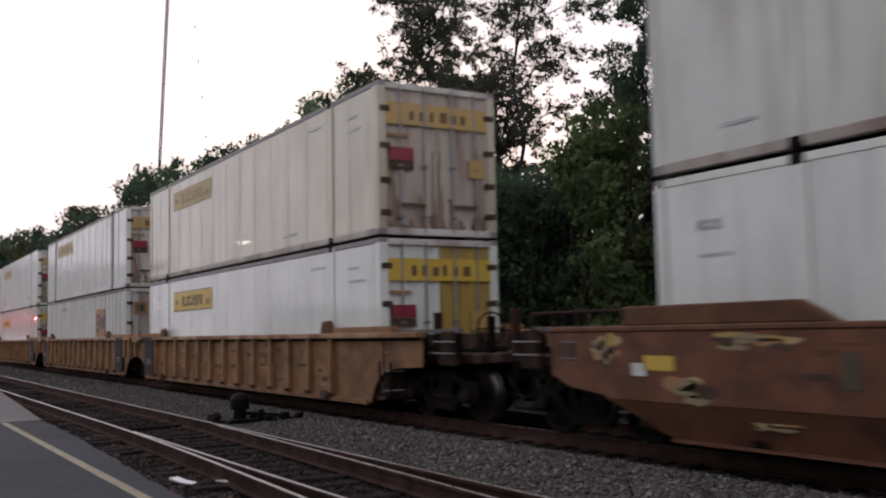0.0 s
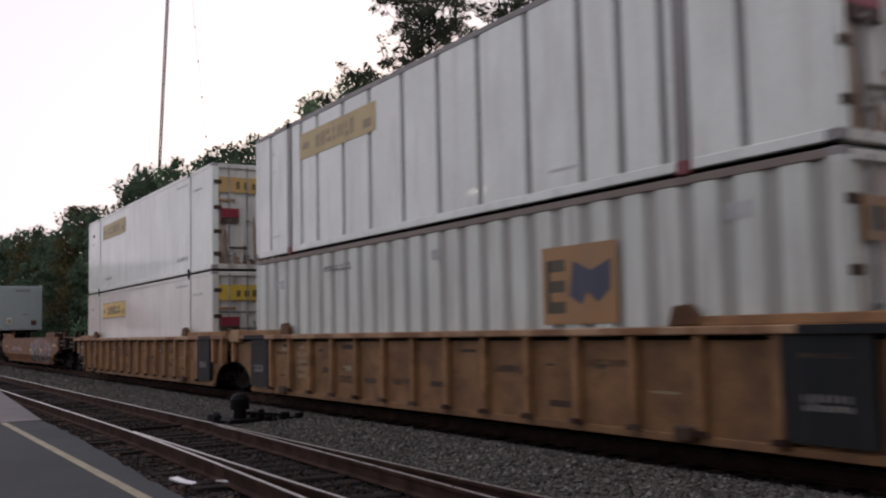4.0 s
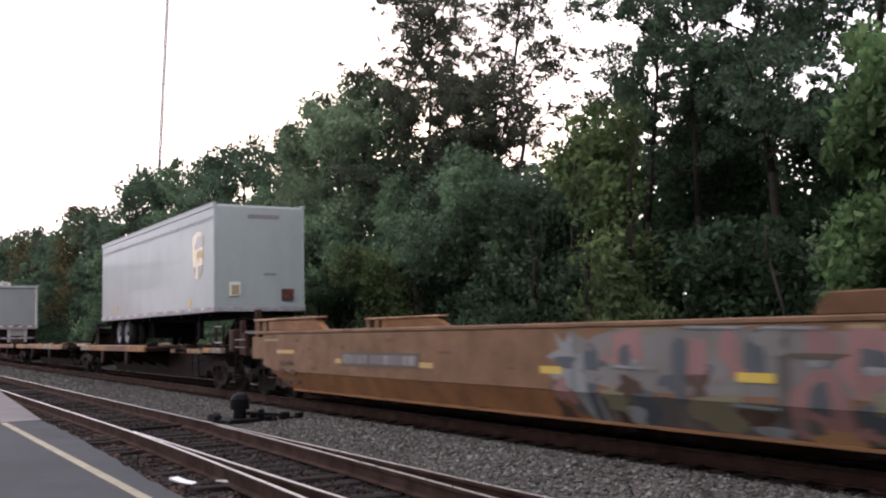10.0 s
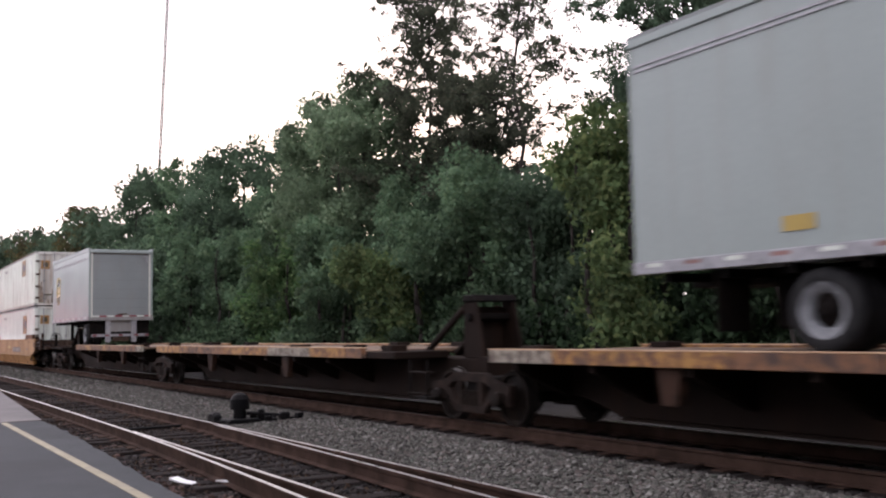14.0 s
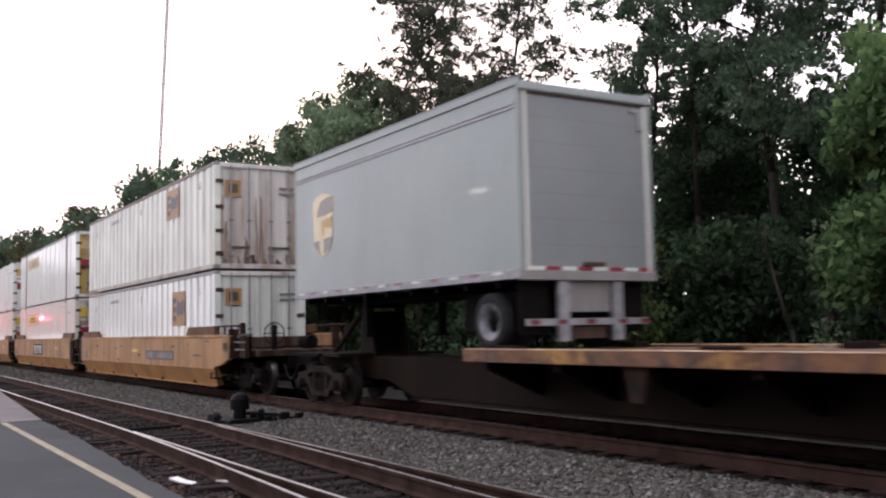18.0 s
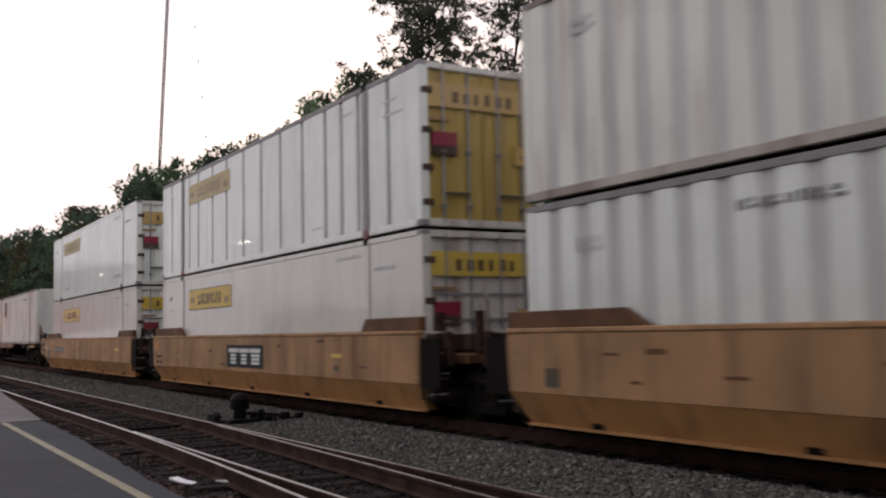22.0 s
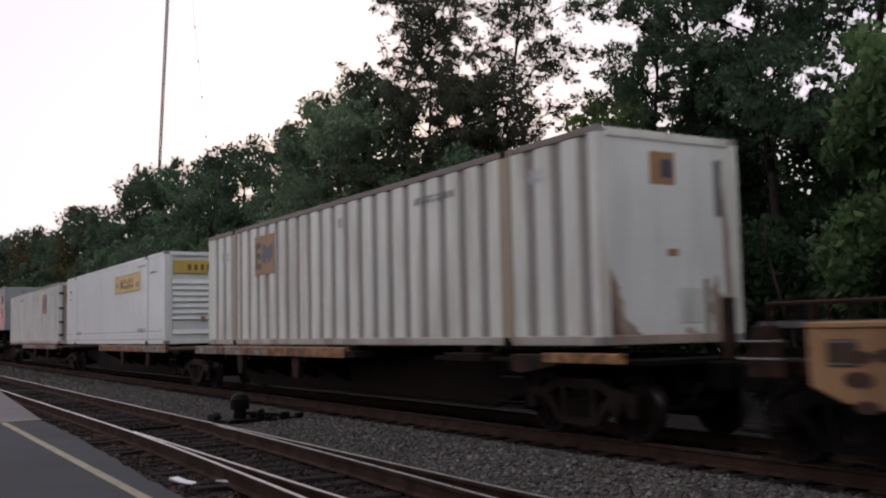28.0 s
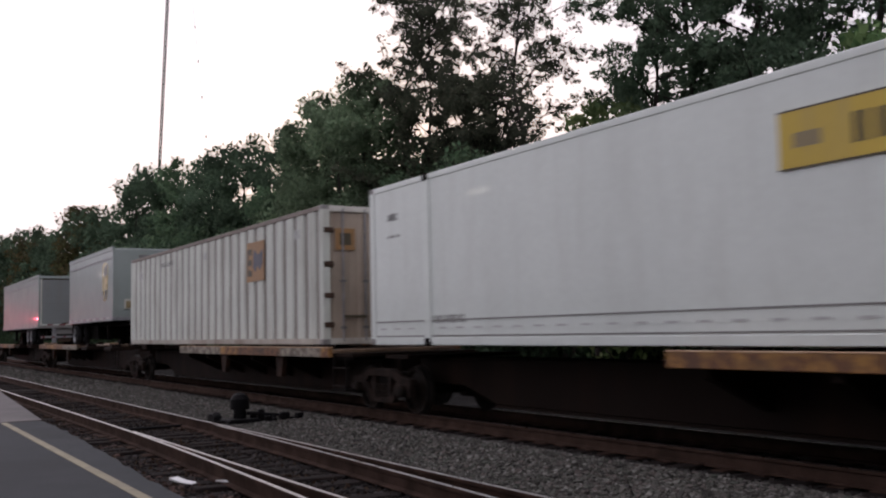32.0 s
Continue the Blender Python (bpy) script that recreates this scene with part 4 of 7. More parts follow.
            for px in (-9.28, -8.82):
                part("chord_post", Shape().box(px - 0.11, px + 0.11, 1.42 * side - 0.07, 1.42 * side + 0.07, 1.36, 1.72), body, car, bevel=0.012)
        elif left_free:
            rail = Shape().tube((xl + 1.35, 1.45 * side, 1.68), (xl - 0.5, 1.45 * side, 1.68), 0.025, n=6)
            for q in range(4):
                rail.tube((xl + 1.0 - 0.5 * q, 1.45 * side, 1.45), (xl + 1.0 - 0.5 * q, 1.45 * side, 1.68), 0.025, n=6)
            part("handrail", rail, RUSTBROWN, car, "worn end handrail")
        if right_free:
            rail = Shape().tube((xr - 1.35, 1.45 * side, 1.70), (xr + 0.6, 1.45 * side, 1.70), 0.025, n=6)
            for q in range(4):
                rail.tube((xr - 1.0 + 0.5 * q, 1.45 * side, 1.45), (xr - 1.0 + 0.5 * q, 1.45 * side, 1.70), 0.025, n=6)
            part("handrail", rail, RUSTBROWN, car, "worn end handrail")
            part("end_post", Shape().box(xr - 0.12, xr, min(1.30 * side, 1.5 * side), max(1.30 * side, 1.5 * side), 0.9, 1.62), RUSTBROWN, car, "rusty end post", bevel=0.01)
        for px in (-9.5, 9.68):
            if px < 0 and stepped:
                continue
            if (px < 0 and left_free) or (px > 0 and right_free):
                dp = part("data_plate", Shape().box(px - 0.17, px + 0.17, 1.542 * side - 0.004, 1.542 * side + 0.004, 1.06, 1.32), STENCIL, car, "small dark data plate")
                for zz in (1.08, 1.29):
                    part("plate_edge", Shape().box(px - 0.17, px + 0.17, 1.546 * side - 0.003, 1.546 * side + 0.003, zz, zz + 0.02), SPRAYGREY, dp)
            else:
                px = math.copysign(8.6, px)
                # Black sheet added where the wagon end is open and only dark inside.
                part("data_panel", Shape().box(px - 0.25, px + 0.35, 1.5 * side - 0.02, 1.5 * side + 0.02, 0.55, 1.36), BLACKSTEEL, car, "black sheet standing in for the open dark end")
    for way, free, reach in ((-1, left_free, 10.9 if left_free else 9.2), (1, right_free, 10.9 if right_free else 9.2)):
        end_works(car, way, reach, free, body)
        if free:
            truck(car, 9.75 * way, lift=lift)
    if not right_free:
        truck(car, 9.6, lift=lift)
    well_floor(car, -8.2, 8.2, body)
    mr = random.Random(int(-x * 3))
    for k in range(22):
        a, w, z = mr.uniform(-8.6, 8.2), mr.uniform(0.08, 0.4), mr.uniform(0.66, 1.36)
        if any(p < a + w and a < q and r < z + 0.1 and z < u for _, p, q, r, u in marks):
            continue
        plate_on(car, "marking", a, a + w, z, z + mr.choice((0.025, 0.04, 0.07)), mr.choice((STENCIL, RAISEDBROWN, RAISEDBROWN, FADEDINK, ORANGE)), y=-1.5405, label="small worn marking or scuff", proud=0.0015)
    for kind, x0, x1, z0, z1 in marks:
        if kind == "logo":
            p = plate_on(car, "sign", x0, x1, z0, z1, BLACKPANEL, label="black plate with plain white logo blocks")
            w, h = x1 - x0, z1 - z0
            for k in range(3):
                a = x0 + w * (0.06 + 0.30 * k)
                block = Shape().box(a, a + w * 0.27, -1.553, -1.549, z0 + h * 0.66, z0 + h * 0.84)
                for q in range(3):
                    block.box(a + w * (0.06 - 0.02 * (k == 2)), a + w * (0.21 + 0.04 * (k == 2)), -1.553, -1.549, z0 + h * (0.16 + 0.16 * q), z0 + h * (0.28 + 0.16 * q))
                part("logo_block", block, WHITE, p, "white striped logo block")
        elif kind == "plate":
            p = plate_on(car, "sign", x0 - 0.03, x1 + 0.03, z0 - 0.02, z1 + 0.02, INK, label="dark number plate with grey faces")
            for k in range(2):
                a = x0 + (x1 - x0) * (0.02 + 0.38 * k)
                part("plate_face", Shape().box(a, a + (x1 - x0) * (0.34 + 0.24 * k), -1.553, -1.549, z0 + 0.03, z1 - 0.03), PLATEFACE, p)
        elif kind == "yellow":
            plate_on(car, "reflector", x0, x1, z0, z1, YELLOW, label="small yellow reflector")
        elif kind == "dull":
            plate_on(car, "reflector", x0, x1, z0, z1, ORANGEBAND, label="faded orange-yellow reflector")
        elif kind == "dark":
            plate_on(car, "marking", x0, x1, z0, z1, INK, label="small dark stencilled marking")
        elif kind == "white":
            plate_on(car, "marking", x0, x1, z0, z1, GREYWHITE, label="small white marking")
        elif kind == "faint":
            plate_on(car, "marking", x0, x1, z0, z1, FADEDINK, label="faded tan stencilled marking")
        elif kind == "stain":
            sr = random.Random(int(x0 * 100))
            w, h = x1 - x0, z1 - z0
            for k in range(16):
                cx, cz = x0 + w * sr.uniform(0.12, 0.88), z0 + h * sr.uniform(0.12, 0.88)
                rx, rz = w * sr.uniform(0.1, 0.26), h * sr.uniform(0.1, 0.24)
                pts = [(cx + rx * sr.uniform(0.6, 1.2) * math.cos(q * math.pi / 5), cz + rz * sr.uniform(0.6, 1.2) * math.sin(q * math.pi / 5)) for q in range(10)]
                y = -1.5415 if cz > 0.62 else -1.535 + 0.20 * (0.60 - cz) / 0.42 - 0.03
                if 0.56 < cz <= 0.62:
                    continue
                part("marking", Shape().prism(pts, y - 0.0012 * (k % 5) - 0.002, y + 0.003), (FADEDINK, FADED, YELLOWDOOR, ORANGE, FADEDINK)[k % 5] if k < 12 else STENCIL, car, "blotch of sprayed paint")
        elif kind == "orange":
            plate_on(car, "marking", x0, x1, z0, z1, ORANGEMARK, label="patch of orange paint")
        elif kind == "blot":
            w, h = x1 - x0, z1 - z0
            for a, b, rx, rz in ((0.2, 0.85, 0.2, 0.1), (0.62, 0.88, 0.22, 0.1), (0.2, 0.52, 0.2, 0.12), (0.8, 0.5, 0.2, 0.13), (0.3, 0.12, 0.18, 0.1), (0.85, 0.12, 0.18, 0.1)):
                cx, cz = x0 + a * w, z0 + b * h
                y = -1.5415 if cz > 0.6 else -1.5415 + 0.20 * (0.60 - cz) / 0.42
                part("marking", Shape().prism([(cx + rx * w * math.cos(q * math.pi / 5), cz + rz * h * math.sin(q * math.pi / 5)) for q in range(10)], y - 0.012, y + 0.012), STENCIL, car, "dark round blot of sprayed paint")
    rolling.append((car, x, lift))
    return car


def spine_wagon(right, left, left_free, right_free, hitch, label, deck=None, top=2.0, gear=False):
    """A spine wagon: a deep narrow beam with a wheel deck over its rear half."""
    c = (right + left) / 2
    h = (right - left) / 2
    car = thing("spine_wagon", label, "rail wagon", "wagons of the train", at=(c, RAIL_Y, 0))
    beam = [(-h + 0.4, 0.55), (-h + 1.9, 0.52), (-h + 2.9, 0.24), (h - 2.9, 0.24), (h - 1.9, 0.52), (h - 0.4, 0.55), (h - 0.4, 1.0), (-h + 0.4, 1.0)]
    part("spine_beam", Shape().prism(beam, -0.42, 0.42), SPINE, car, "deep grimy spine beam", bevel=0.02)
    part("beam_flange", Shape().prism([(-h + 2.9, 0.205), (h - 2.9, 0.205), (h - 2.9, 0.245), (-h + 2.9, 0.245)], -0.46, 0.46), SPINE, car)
    d0, d1 = (deck[0] - c, deck[1] - c) if deck else (-h + 1.35, -h + 10.9)
    sr = random.Random(int(-left * 7))
    for side in (-1, 1):
        part("deck_lip", Shape().box(d0, d1, 1.47 * side - 0.055, 1.47 * side + 0.055, 1.186, 1.2), DECKLIP, car, "pale tan deck lip, its lit top put into the colour", bevel=0.004)
    part("wheel_deck", Shape().box(d0, d1, -1.4, 1.4, 1.08, 1.15), DECKTOP, car, "flat trailer wheel deck", bevel=0.01)
    for side in (-1, 1):
        y = 1.47 * side
        a = d0
        while a < d1 - 0.2:
            b = min(d1, a + sr.uniform(0.7, 2.1))
            kind, tone = sr.choice(((DECK, "worn yellow deck edge"),) * (6 if gear else 1) + ((DECKRUST, "rusty deck edge"), (DECKGREY, "greyed deck edge"), (DECKRUST, "rusty deck edge")))
            part("deck_edge", Shape().box(a, b - 0.008, y - 0.05, y + 0.05, 1.0, 1.192), kind, car, tone, bevel=0.01)
            a = b
        for x in (d0 + 0.35 * (d1 - d0), d0 + 0.72 * (d1 - d0)):
            part("hanging_bracket", Shape().prism([(x - 0.22, 0.99), (x - 0.12, 0.55), (x + 0.12, 0.55), (x + 0.22, 0.99)], 1.36 * side - 0.06, 1.36 * side + 0.06), RUSTBROWN, car, "rusty hanging bracket", bevel=0.01)
        for k in range(int((d1 - d0) / 1.7)):
            x = d0 + 0.5 + k * 1.7
            s = Shape()
            s.v = [(x - 0.06, 0.4 * side, 0.45), (x + 0.06, 0.4 * side, 0.45), (x - 0.06, 1.42 * side, 0.9), (x + 0.06, 1.42 * side, 0.9), (x - 0.06, 0.4 * side, 1.08), (x + 0.06, 0.4 * side, 1.08), (x - 0.06, 1.42 * side, 1.08), (x + 0.06, 1.42 * side, 1.08)]
            s.f = [(0, 1, 3, 2), (4, 6, 7, 5), (0, 4, 5, 1), (2, 3, 7, 6), (0, 2, 6, 4), (1, 5, 7, 3)]
            part("deck_bracket", s, SPINE, car)
        for x in (d0 + 0.8, d1 - 0.9, h - 2.2, h - 6.5):
            part("container_pad", Shape().box(x - 0.2, x + 0.2, min(1.05 * side, 1.38 * side), max(1.05 * side, 1.38 * side), 1.12, 1.24), SPINE, car, "raised container pad", bevel=0.01)
        for x in (h - 2.2, h - 6.5):
            part("outrigger", Shape().box(x - 0.55, x + 0.55, min(0.4 * side, 1.5 * side), max(0.4 * side, 1.5 * side), 1.0, 1.13), SPINE, car, "container outrigger", bevel=0.015)
    part("walkway", Shape().box(-h + 0.5, -h + 1.3, -1.2, 1.2, 1.0, 1.06), SPINE, car)
    grab(car, h - 1.2, h - 0.7, -1.35, 0.8, BLACKSTEEL)
    s = Shape().box(h - 1.25, h - 0.65, -1.45, -1.25, 0.36, 0.40).box(h - 1.25, h - 1.22, -1.45, -1.42, 0.36, 1.0).box(h - 0.68, h - 0.65, -1.45, -1.42, 0.36, 1.0)
    part("step", s, BLACKSTEEL, car)
    for z in (0.46, 0.80):
        grab(car, h - 1.25, h - 0.65, -1.46, z, WHEELSTEEL)
    if gear:
        a = h - 3.2
        while a < h - 0.5:
            b = min(h - 0.5, a + sr.uniform(0.4, 0.9))
            part("end_edge", Shape().box(a, b - 0.01, -1.5, -1.38, 1.0, 1.12), sr.choice((DECK, DECKRUST, DECKGREY)), car, "worn edge of the end platform", bevel=0.01)
            a = b + sr.uniform(0.05, 0.35)
    if right_free or hitch is None:
        part("end_frame", Shape().box(h - 3.2, h - 0.5, -1.4, 1.4, 1.02, 1.08), SPINE, car)
        part("side_bracket", Shape().box(h - 1.3, h - 0.6, -1.35, 1.35, 0.95, 1.03), BLACKSTEEL, car)
    if hitch is not None:
        hx = hitch - c
        st = part("hitch_stand", Shape().prism([(hx - 0.14, 1.0), (hx + 0.52, 1.0), (hx + 0.26, top), (hx - 0.10, top)], -0.42, -0.36).prism([(hx - 0.14, 1.0), (hx + 0.52, 1.0), (hx + 0.26, top), (hx - 0.10, top)], 0.36, 0.42).box(hx - 0.1, hx - 0.02, -0.37, 0.37, 1.0, top - 0.1), SPINE, car, "upright trailer hitch stand", bevel=0.015)
        part("hitch_plate", Shape().prism([(hx - 0.14, top - 0.02), (hx + 0.30, top - 0.02), (hx + 0.22, top + 0.1), (hx - 0.06, top + 0.1)], -0.46, 0.46), BLACKSTEEL, st, "greasy hitch head plate", bevel=0.02)
        part("hitch_pivot", Shape().tube((hx + 0.1, -0.48, top - 0.28), (hx + 0.1, 0.48, top - 0.28), 0.07, n=10), BLACKSTEEL, st)
        for y in (-0.34, 0.34):
            part("hitch_strut", Shape().tube((hx - 1.6, y, 1.05), (hx - 0.2, y, top - 0.12), 0.065, n=8), SPINE, st, "slanting hitch strut")
    if left_free:
        truck(car, -h, True)
        coupler(car, -h - 0.6, -1)
    truck(car, h, True)
    if right_free:
        coupler(car, h + 0.6, 1)
        part("end_sill", Shape().box(h - 0.4, h + 1.3, -0.4, 0.4, 0.6, 1.05), SPINE, car, bevel=0.02)
        part("end_platform", Shape().box(h - 0.3, h + 1.6, -1.2, 1.2, 1.0, 1.06), BLACKSTEEL, car)
        if not gear:
            part("end_bracket", Shape().prism([(h - 0.95, 1.13), (h - 0.95, 0.9), (h - 0.7, 0.86), (h + 0.1, 0.98), (h + 0.1, 1.13)], -1.48, -1.3), RUSTBROWN, car, "rusty bracket under the end platform", bevel=0.01)
        if gear:
            part("brake_stand", Shape().box(h + 1.45, h + 1.62, -0.62, -0.48, 1.0, 2.12).box(h + 1.4, h + 1.66, -0.66, -0.44, 1.0, 1.12), RUSTBROWN, car, "tall rusty hand brake stand", bevel=0.01)
        part("end_edge", Shape().box(h - 0.15, h + 0.62, -1.5, -1.38, 1.02, 1.15), DECK, car, "worn pale edge of the end platform", bevel=0.01)
        part("end_edge", Shape().box(h + 0.66, h + 1.4, -1.5, -1.38, 1.02, 1.15), DECKGREY if gear else DECK, car, "worn pale edge of the end platform", bevel=0.01)
        if gear:
            for z in (1.29, 1.70):
                grab(car, h + 0.78, h + 1.32, -1.46, z, FAINT)
            for x in (h + 0.74, h + 1.36):
                part("ladder_post", Shape().box(x - 0.03, x + 0.03, -1.44, -1.38, 1.1, 1.74), RUSTBROWN, car)
            part("end_box", Shape().box(h + 0.85, h + 1.25, -1.1, -0.7, 1.06, 1.62), ENDBROWN, car, "rusty gear box on the end platform", bevel=0.03)
    if left_free:
        part("end_sill", Shape().box(-h - 1.3, -h + 0.4, -0.4, 0.4, 0.6, 1.05), SPINE, car, bevel=0.02)
        part("end_platform", Shape().box(-h - 1.3, -h + 0.3, -1.2, 1.2, 1.0, 1.06), BLACKSTEEL, car)
    rolling.append((car, c, 0.0))
    return car


# ---- containers ----
CL, CW, CH = 16.15, 2.59, 2.875


def wall_profile(style):
    """Points (x, depth) along a long side, depth inward from the outer face."""
    pts = []
    x0, x1 = -CL / 2 + 0.16, CL / 2 - 0.16
    if style == "corrugated":
        n = 26
        p = (x1 - x0) / n
        for k in range(n):
            a = x0 + k * p
            pts += [(a + 0.02 * p, 0.012), (a + 0.56 * p, 0.012), (a + 0.60 * p, 0.045), (a + 0.965 * p, 0.045)]
        pts.append((x1, 0.012))
    elif style == "panelled":
        pts.append((x0, 0.012))
        for g in (-7.15, -5.36, -4.5, -3.24, -2.08, -0.8, 0.43, 1.65, 2.92, 4.12, 4.9, 5.66, 6.88):
            pts += [(g - 0.08, 0.012), (g - 0.065, 0.05), (g + 0.065, 0.05), (g + 0.08, 0.012)]
        pts.append((x1, 0.012))
    elif style == "ribbed":
        n = 15
        p = (x1 - x0) / n
        for k in range(n):
            a = x0 + k * p
            pts += [(a, 0.016), (a + p - 0.12, 0.016), (a + p - 0.09, 0.006), (a + p - 0.03, 0.006)]
        pts.append((x1, 0.016))
    else:
        n = 40
        p = (x1 - x0) / n
        for k in range(n):
            a = x0 + k * p
            d = 0.0012 * math.sin(k * 2.1) * math.sin(k * 0.7)
            pts += [(a + 0.03, 0.012 + d), (a + p - 0.03, 0.012 + d), (a + p - 0.012, 0.0155), (a + p + 0.012, 0.0155)]
        pts.append((x1, 0.012))
    return pts


WALLS = {}


def wall_mesh(style, skin, side, recess):
    """One long side, with a dull second material in the recesses where there are any."""
    key = (style, skin.name, side, recess.name)
    if key in WALLS:
        return WALLS[key]
    pts = wall_profile(style)
    zz = [0.11, 1.0, 1.95, CH - 0.09]
    y = -CW / 2
    verts = [(x, y + d, z) for x, d in pts for z in zz]
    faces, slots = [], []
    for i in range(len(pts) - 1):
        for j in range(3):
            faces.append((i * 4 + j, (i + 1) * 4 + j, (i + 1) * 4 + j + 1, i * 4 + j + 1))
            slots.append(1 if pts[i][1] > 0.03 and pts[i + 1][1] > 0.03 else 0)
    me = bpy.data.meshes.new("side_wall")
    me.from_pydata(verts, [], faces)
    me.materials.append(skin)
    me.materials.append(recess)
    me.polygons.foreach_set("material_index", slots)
    WALLS[key] = me
    return me


def yellow_sign(parent, x0, x1, z0, z1, y, film, seed, along="x", face=0.0):
    """A yellow panel with plain dark bars, on a long side, or on an end at x = face."""
    if along == "x":
        p = part("sign", Shape().box(x0, x1, y - 0.004, y + 0.004, z0, z1), film, parent, "yellow panel with plain dark lettering bars")
        fr = Shape()
        for a, b, c, d in ((x0, x1, z0, z0 + 0.02), (x0, x1, z1 - 0.02, z1)):
            fr.box(a, b, y - 0.006, y - 0.004, c, d)
        ink = INK if film is YELLOW else FADEDINK
        if film is YELLOW:
            part("border", fr, INK, p)
        w, h = x1 - x0, z1 - z0
        if film in (YELLOW, FADED):
            bars_on(p, x0 + 0.24 * w, x0 + 0.78 * w, z0 + 0.2 * h, z0 + 0.78 * h, y - 0.004, ink, seed)
        part("emblem", Shape().box(x0 + 0.05 * w, x0 + 0.14 * w, y - 0.007, y - 0.004, z0 + 0.35 * h, z0 + 0.6 * h), FADEDINK, p)
        part("emblem", Shape().box(x0 + 0.86 * w, x0 + 0.95 * w, y - 0.007, y - 0.004, z0 + 0.2 * h, z0 + 0.5 * h), FADEDINK, p)
    else:
        p = part("sign", Shape().box(face - 0.002, face + 0.004, x0, x1, z0, z1), film, parent, "yellow band with plain dark lettering bars")
        w, h = x1 - x0, z1 - z0
        r = random.Random(seed)
        s = Shape()
        for k in range(6):
            a = x0 + w * (0.22 + 0.1 * k)
            s.box(face + 0.003, face + 0.007, a, a + w * r.uniform(0.04, 0.075), z0 + 0.22 * h, z0 + h * r.uniform(0.62, 0.74))
        tagged(part("lettering", s, BANDINK, p, "brown plain lettering bars"), kind="stuff")
    return p


def rust_run(parent, a, b, za, zb, x, material, r, y0, y1):
    """One ragged run of rust on an end face, from za up to zb, thinning upwards."""
    n = 7
    left = [(a + r.uniform(-0.25, 0.25) * (b - a) * (0.4 + 0.6 * k / n), za + (zb - za) * k / n) for k in range(n + 1)]
    right = [(b - (b - a) * 0.75 * k / n + r.uniform(-0.2, 0.2) * (b - a), za + (zb - za) * k / n) for k in range(n + 1)]
    pts = [(min(y1, max(y0, y)), q) for y, q in left + right[::-1]]
    m = len(pts)
    s = Shape()
    s.v = [(x + 0.002, y, q) for y, q in pts] + [(x - 0.03, y, q) for y, q in pts]
    s.f = [tuple(range(m)), tuple(range(2 * m - 1, m - 1, -1))] + [(k, k + m, (k + 1) % m + m, (k + 1) % m) for k in range(m)]
    part("rust_streak", s, material, parent, "ragged run of rust")


def rust_streaks(door, y0, y1, x, seed, mirrored):
    """Brown runs of rust down a door leaf: ragged strips along its edges and foot."""
    r = random.Random(seed)
    w = y1 - y0
    edge = y1 if mirrored else y0
    way = -1 if mirrored else 1
    for u, v, top in ((0.0, 0.24, 2.3), (0.12, 0.28, 1.3), (0.62, 0.78, 0.9), (0.9, 1.0, 2.0)):
        a, b = edge + way * u * w, edge + way * v * w
        rust_run(door, min(a, b), max(a, b), 0.14, top * r.uniform(0.7, 1.0), x, RUSTSTREAK if top < 1.5 else PALERUST, r, y0, y1)
    for k in range(5):
        a = y0 + w * (k + r.uniform(0.0, 0.4)) / 5
        rust_run(door, a, a + w * r.uniform(0.08, 0.2), 0.135, r.uniform(0.22, 0.5), x, DARKGRIME if r.random() < 0.5 else RUSTSTREAK, r, y0, y1)


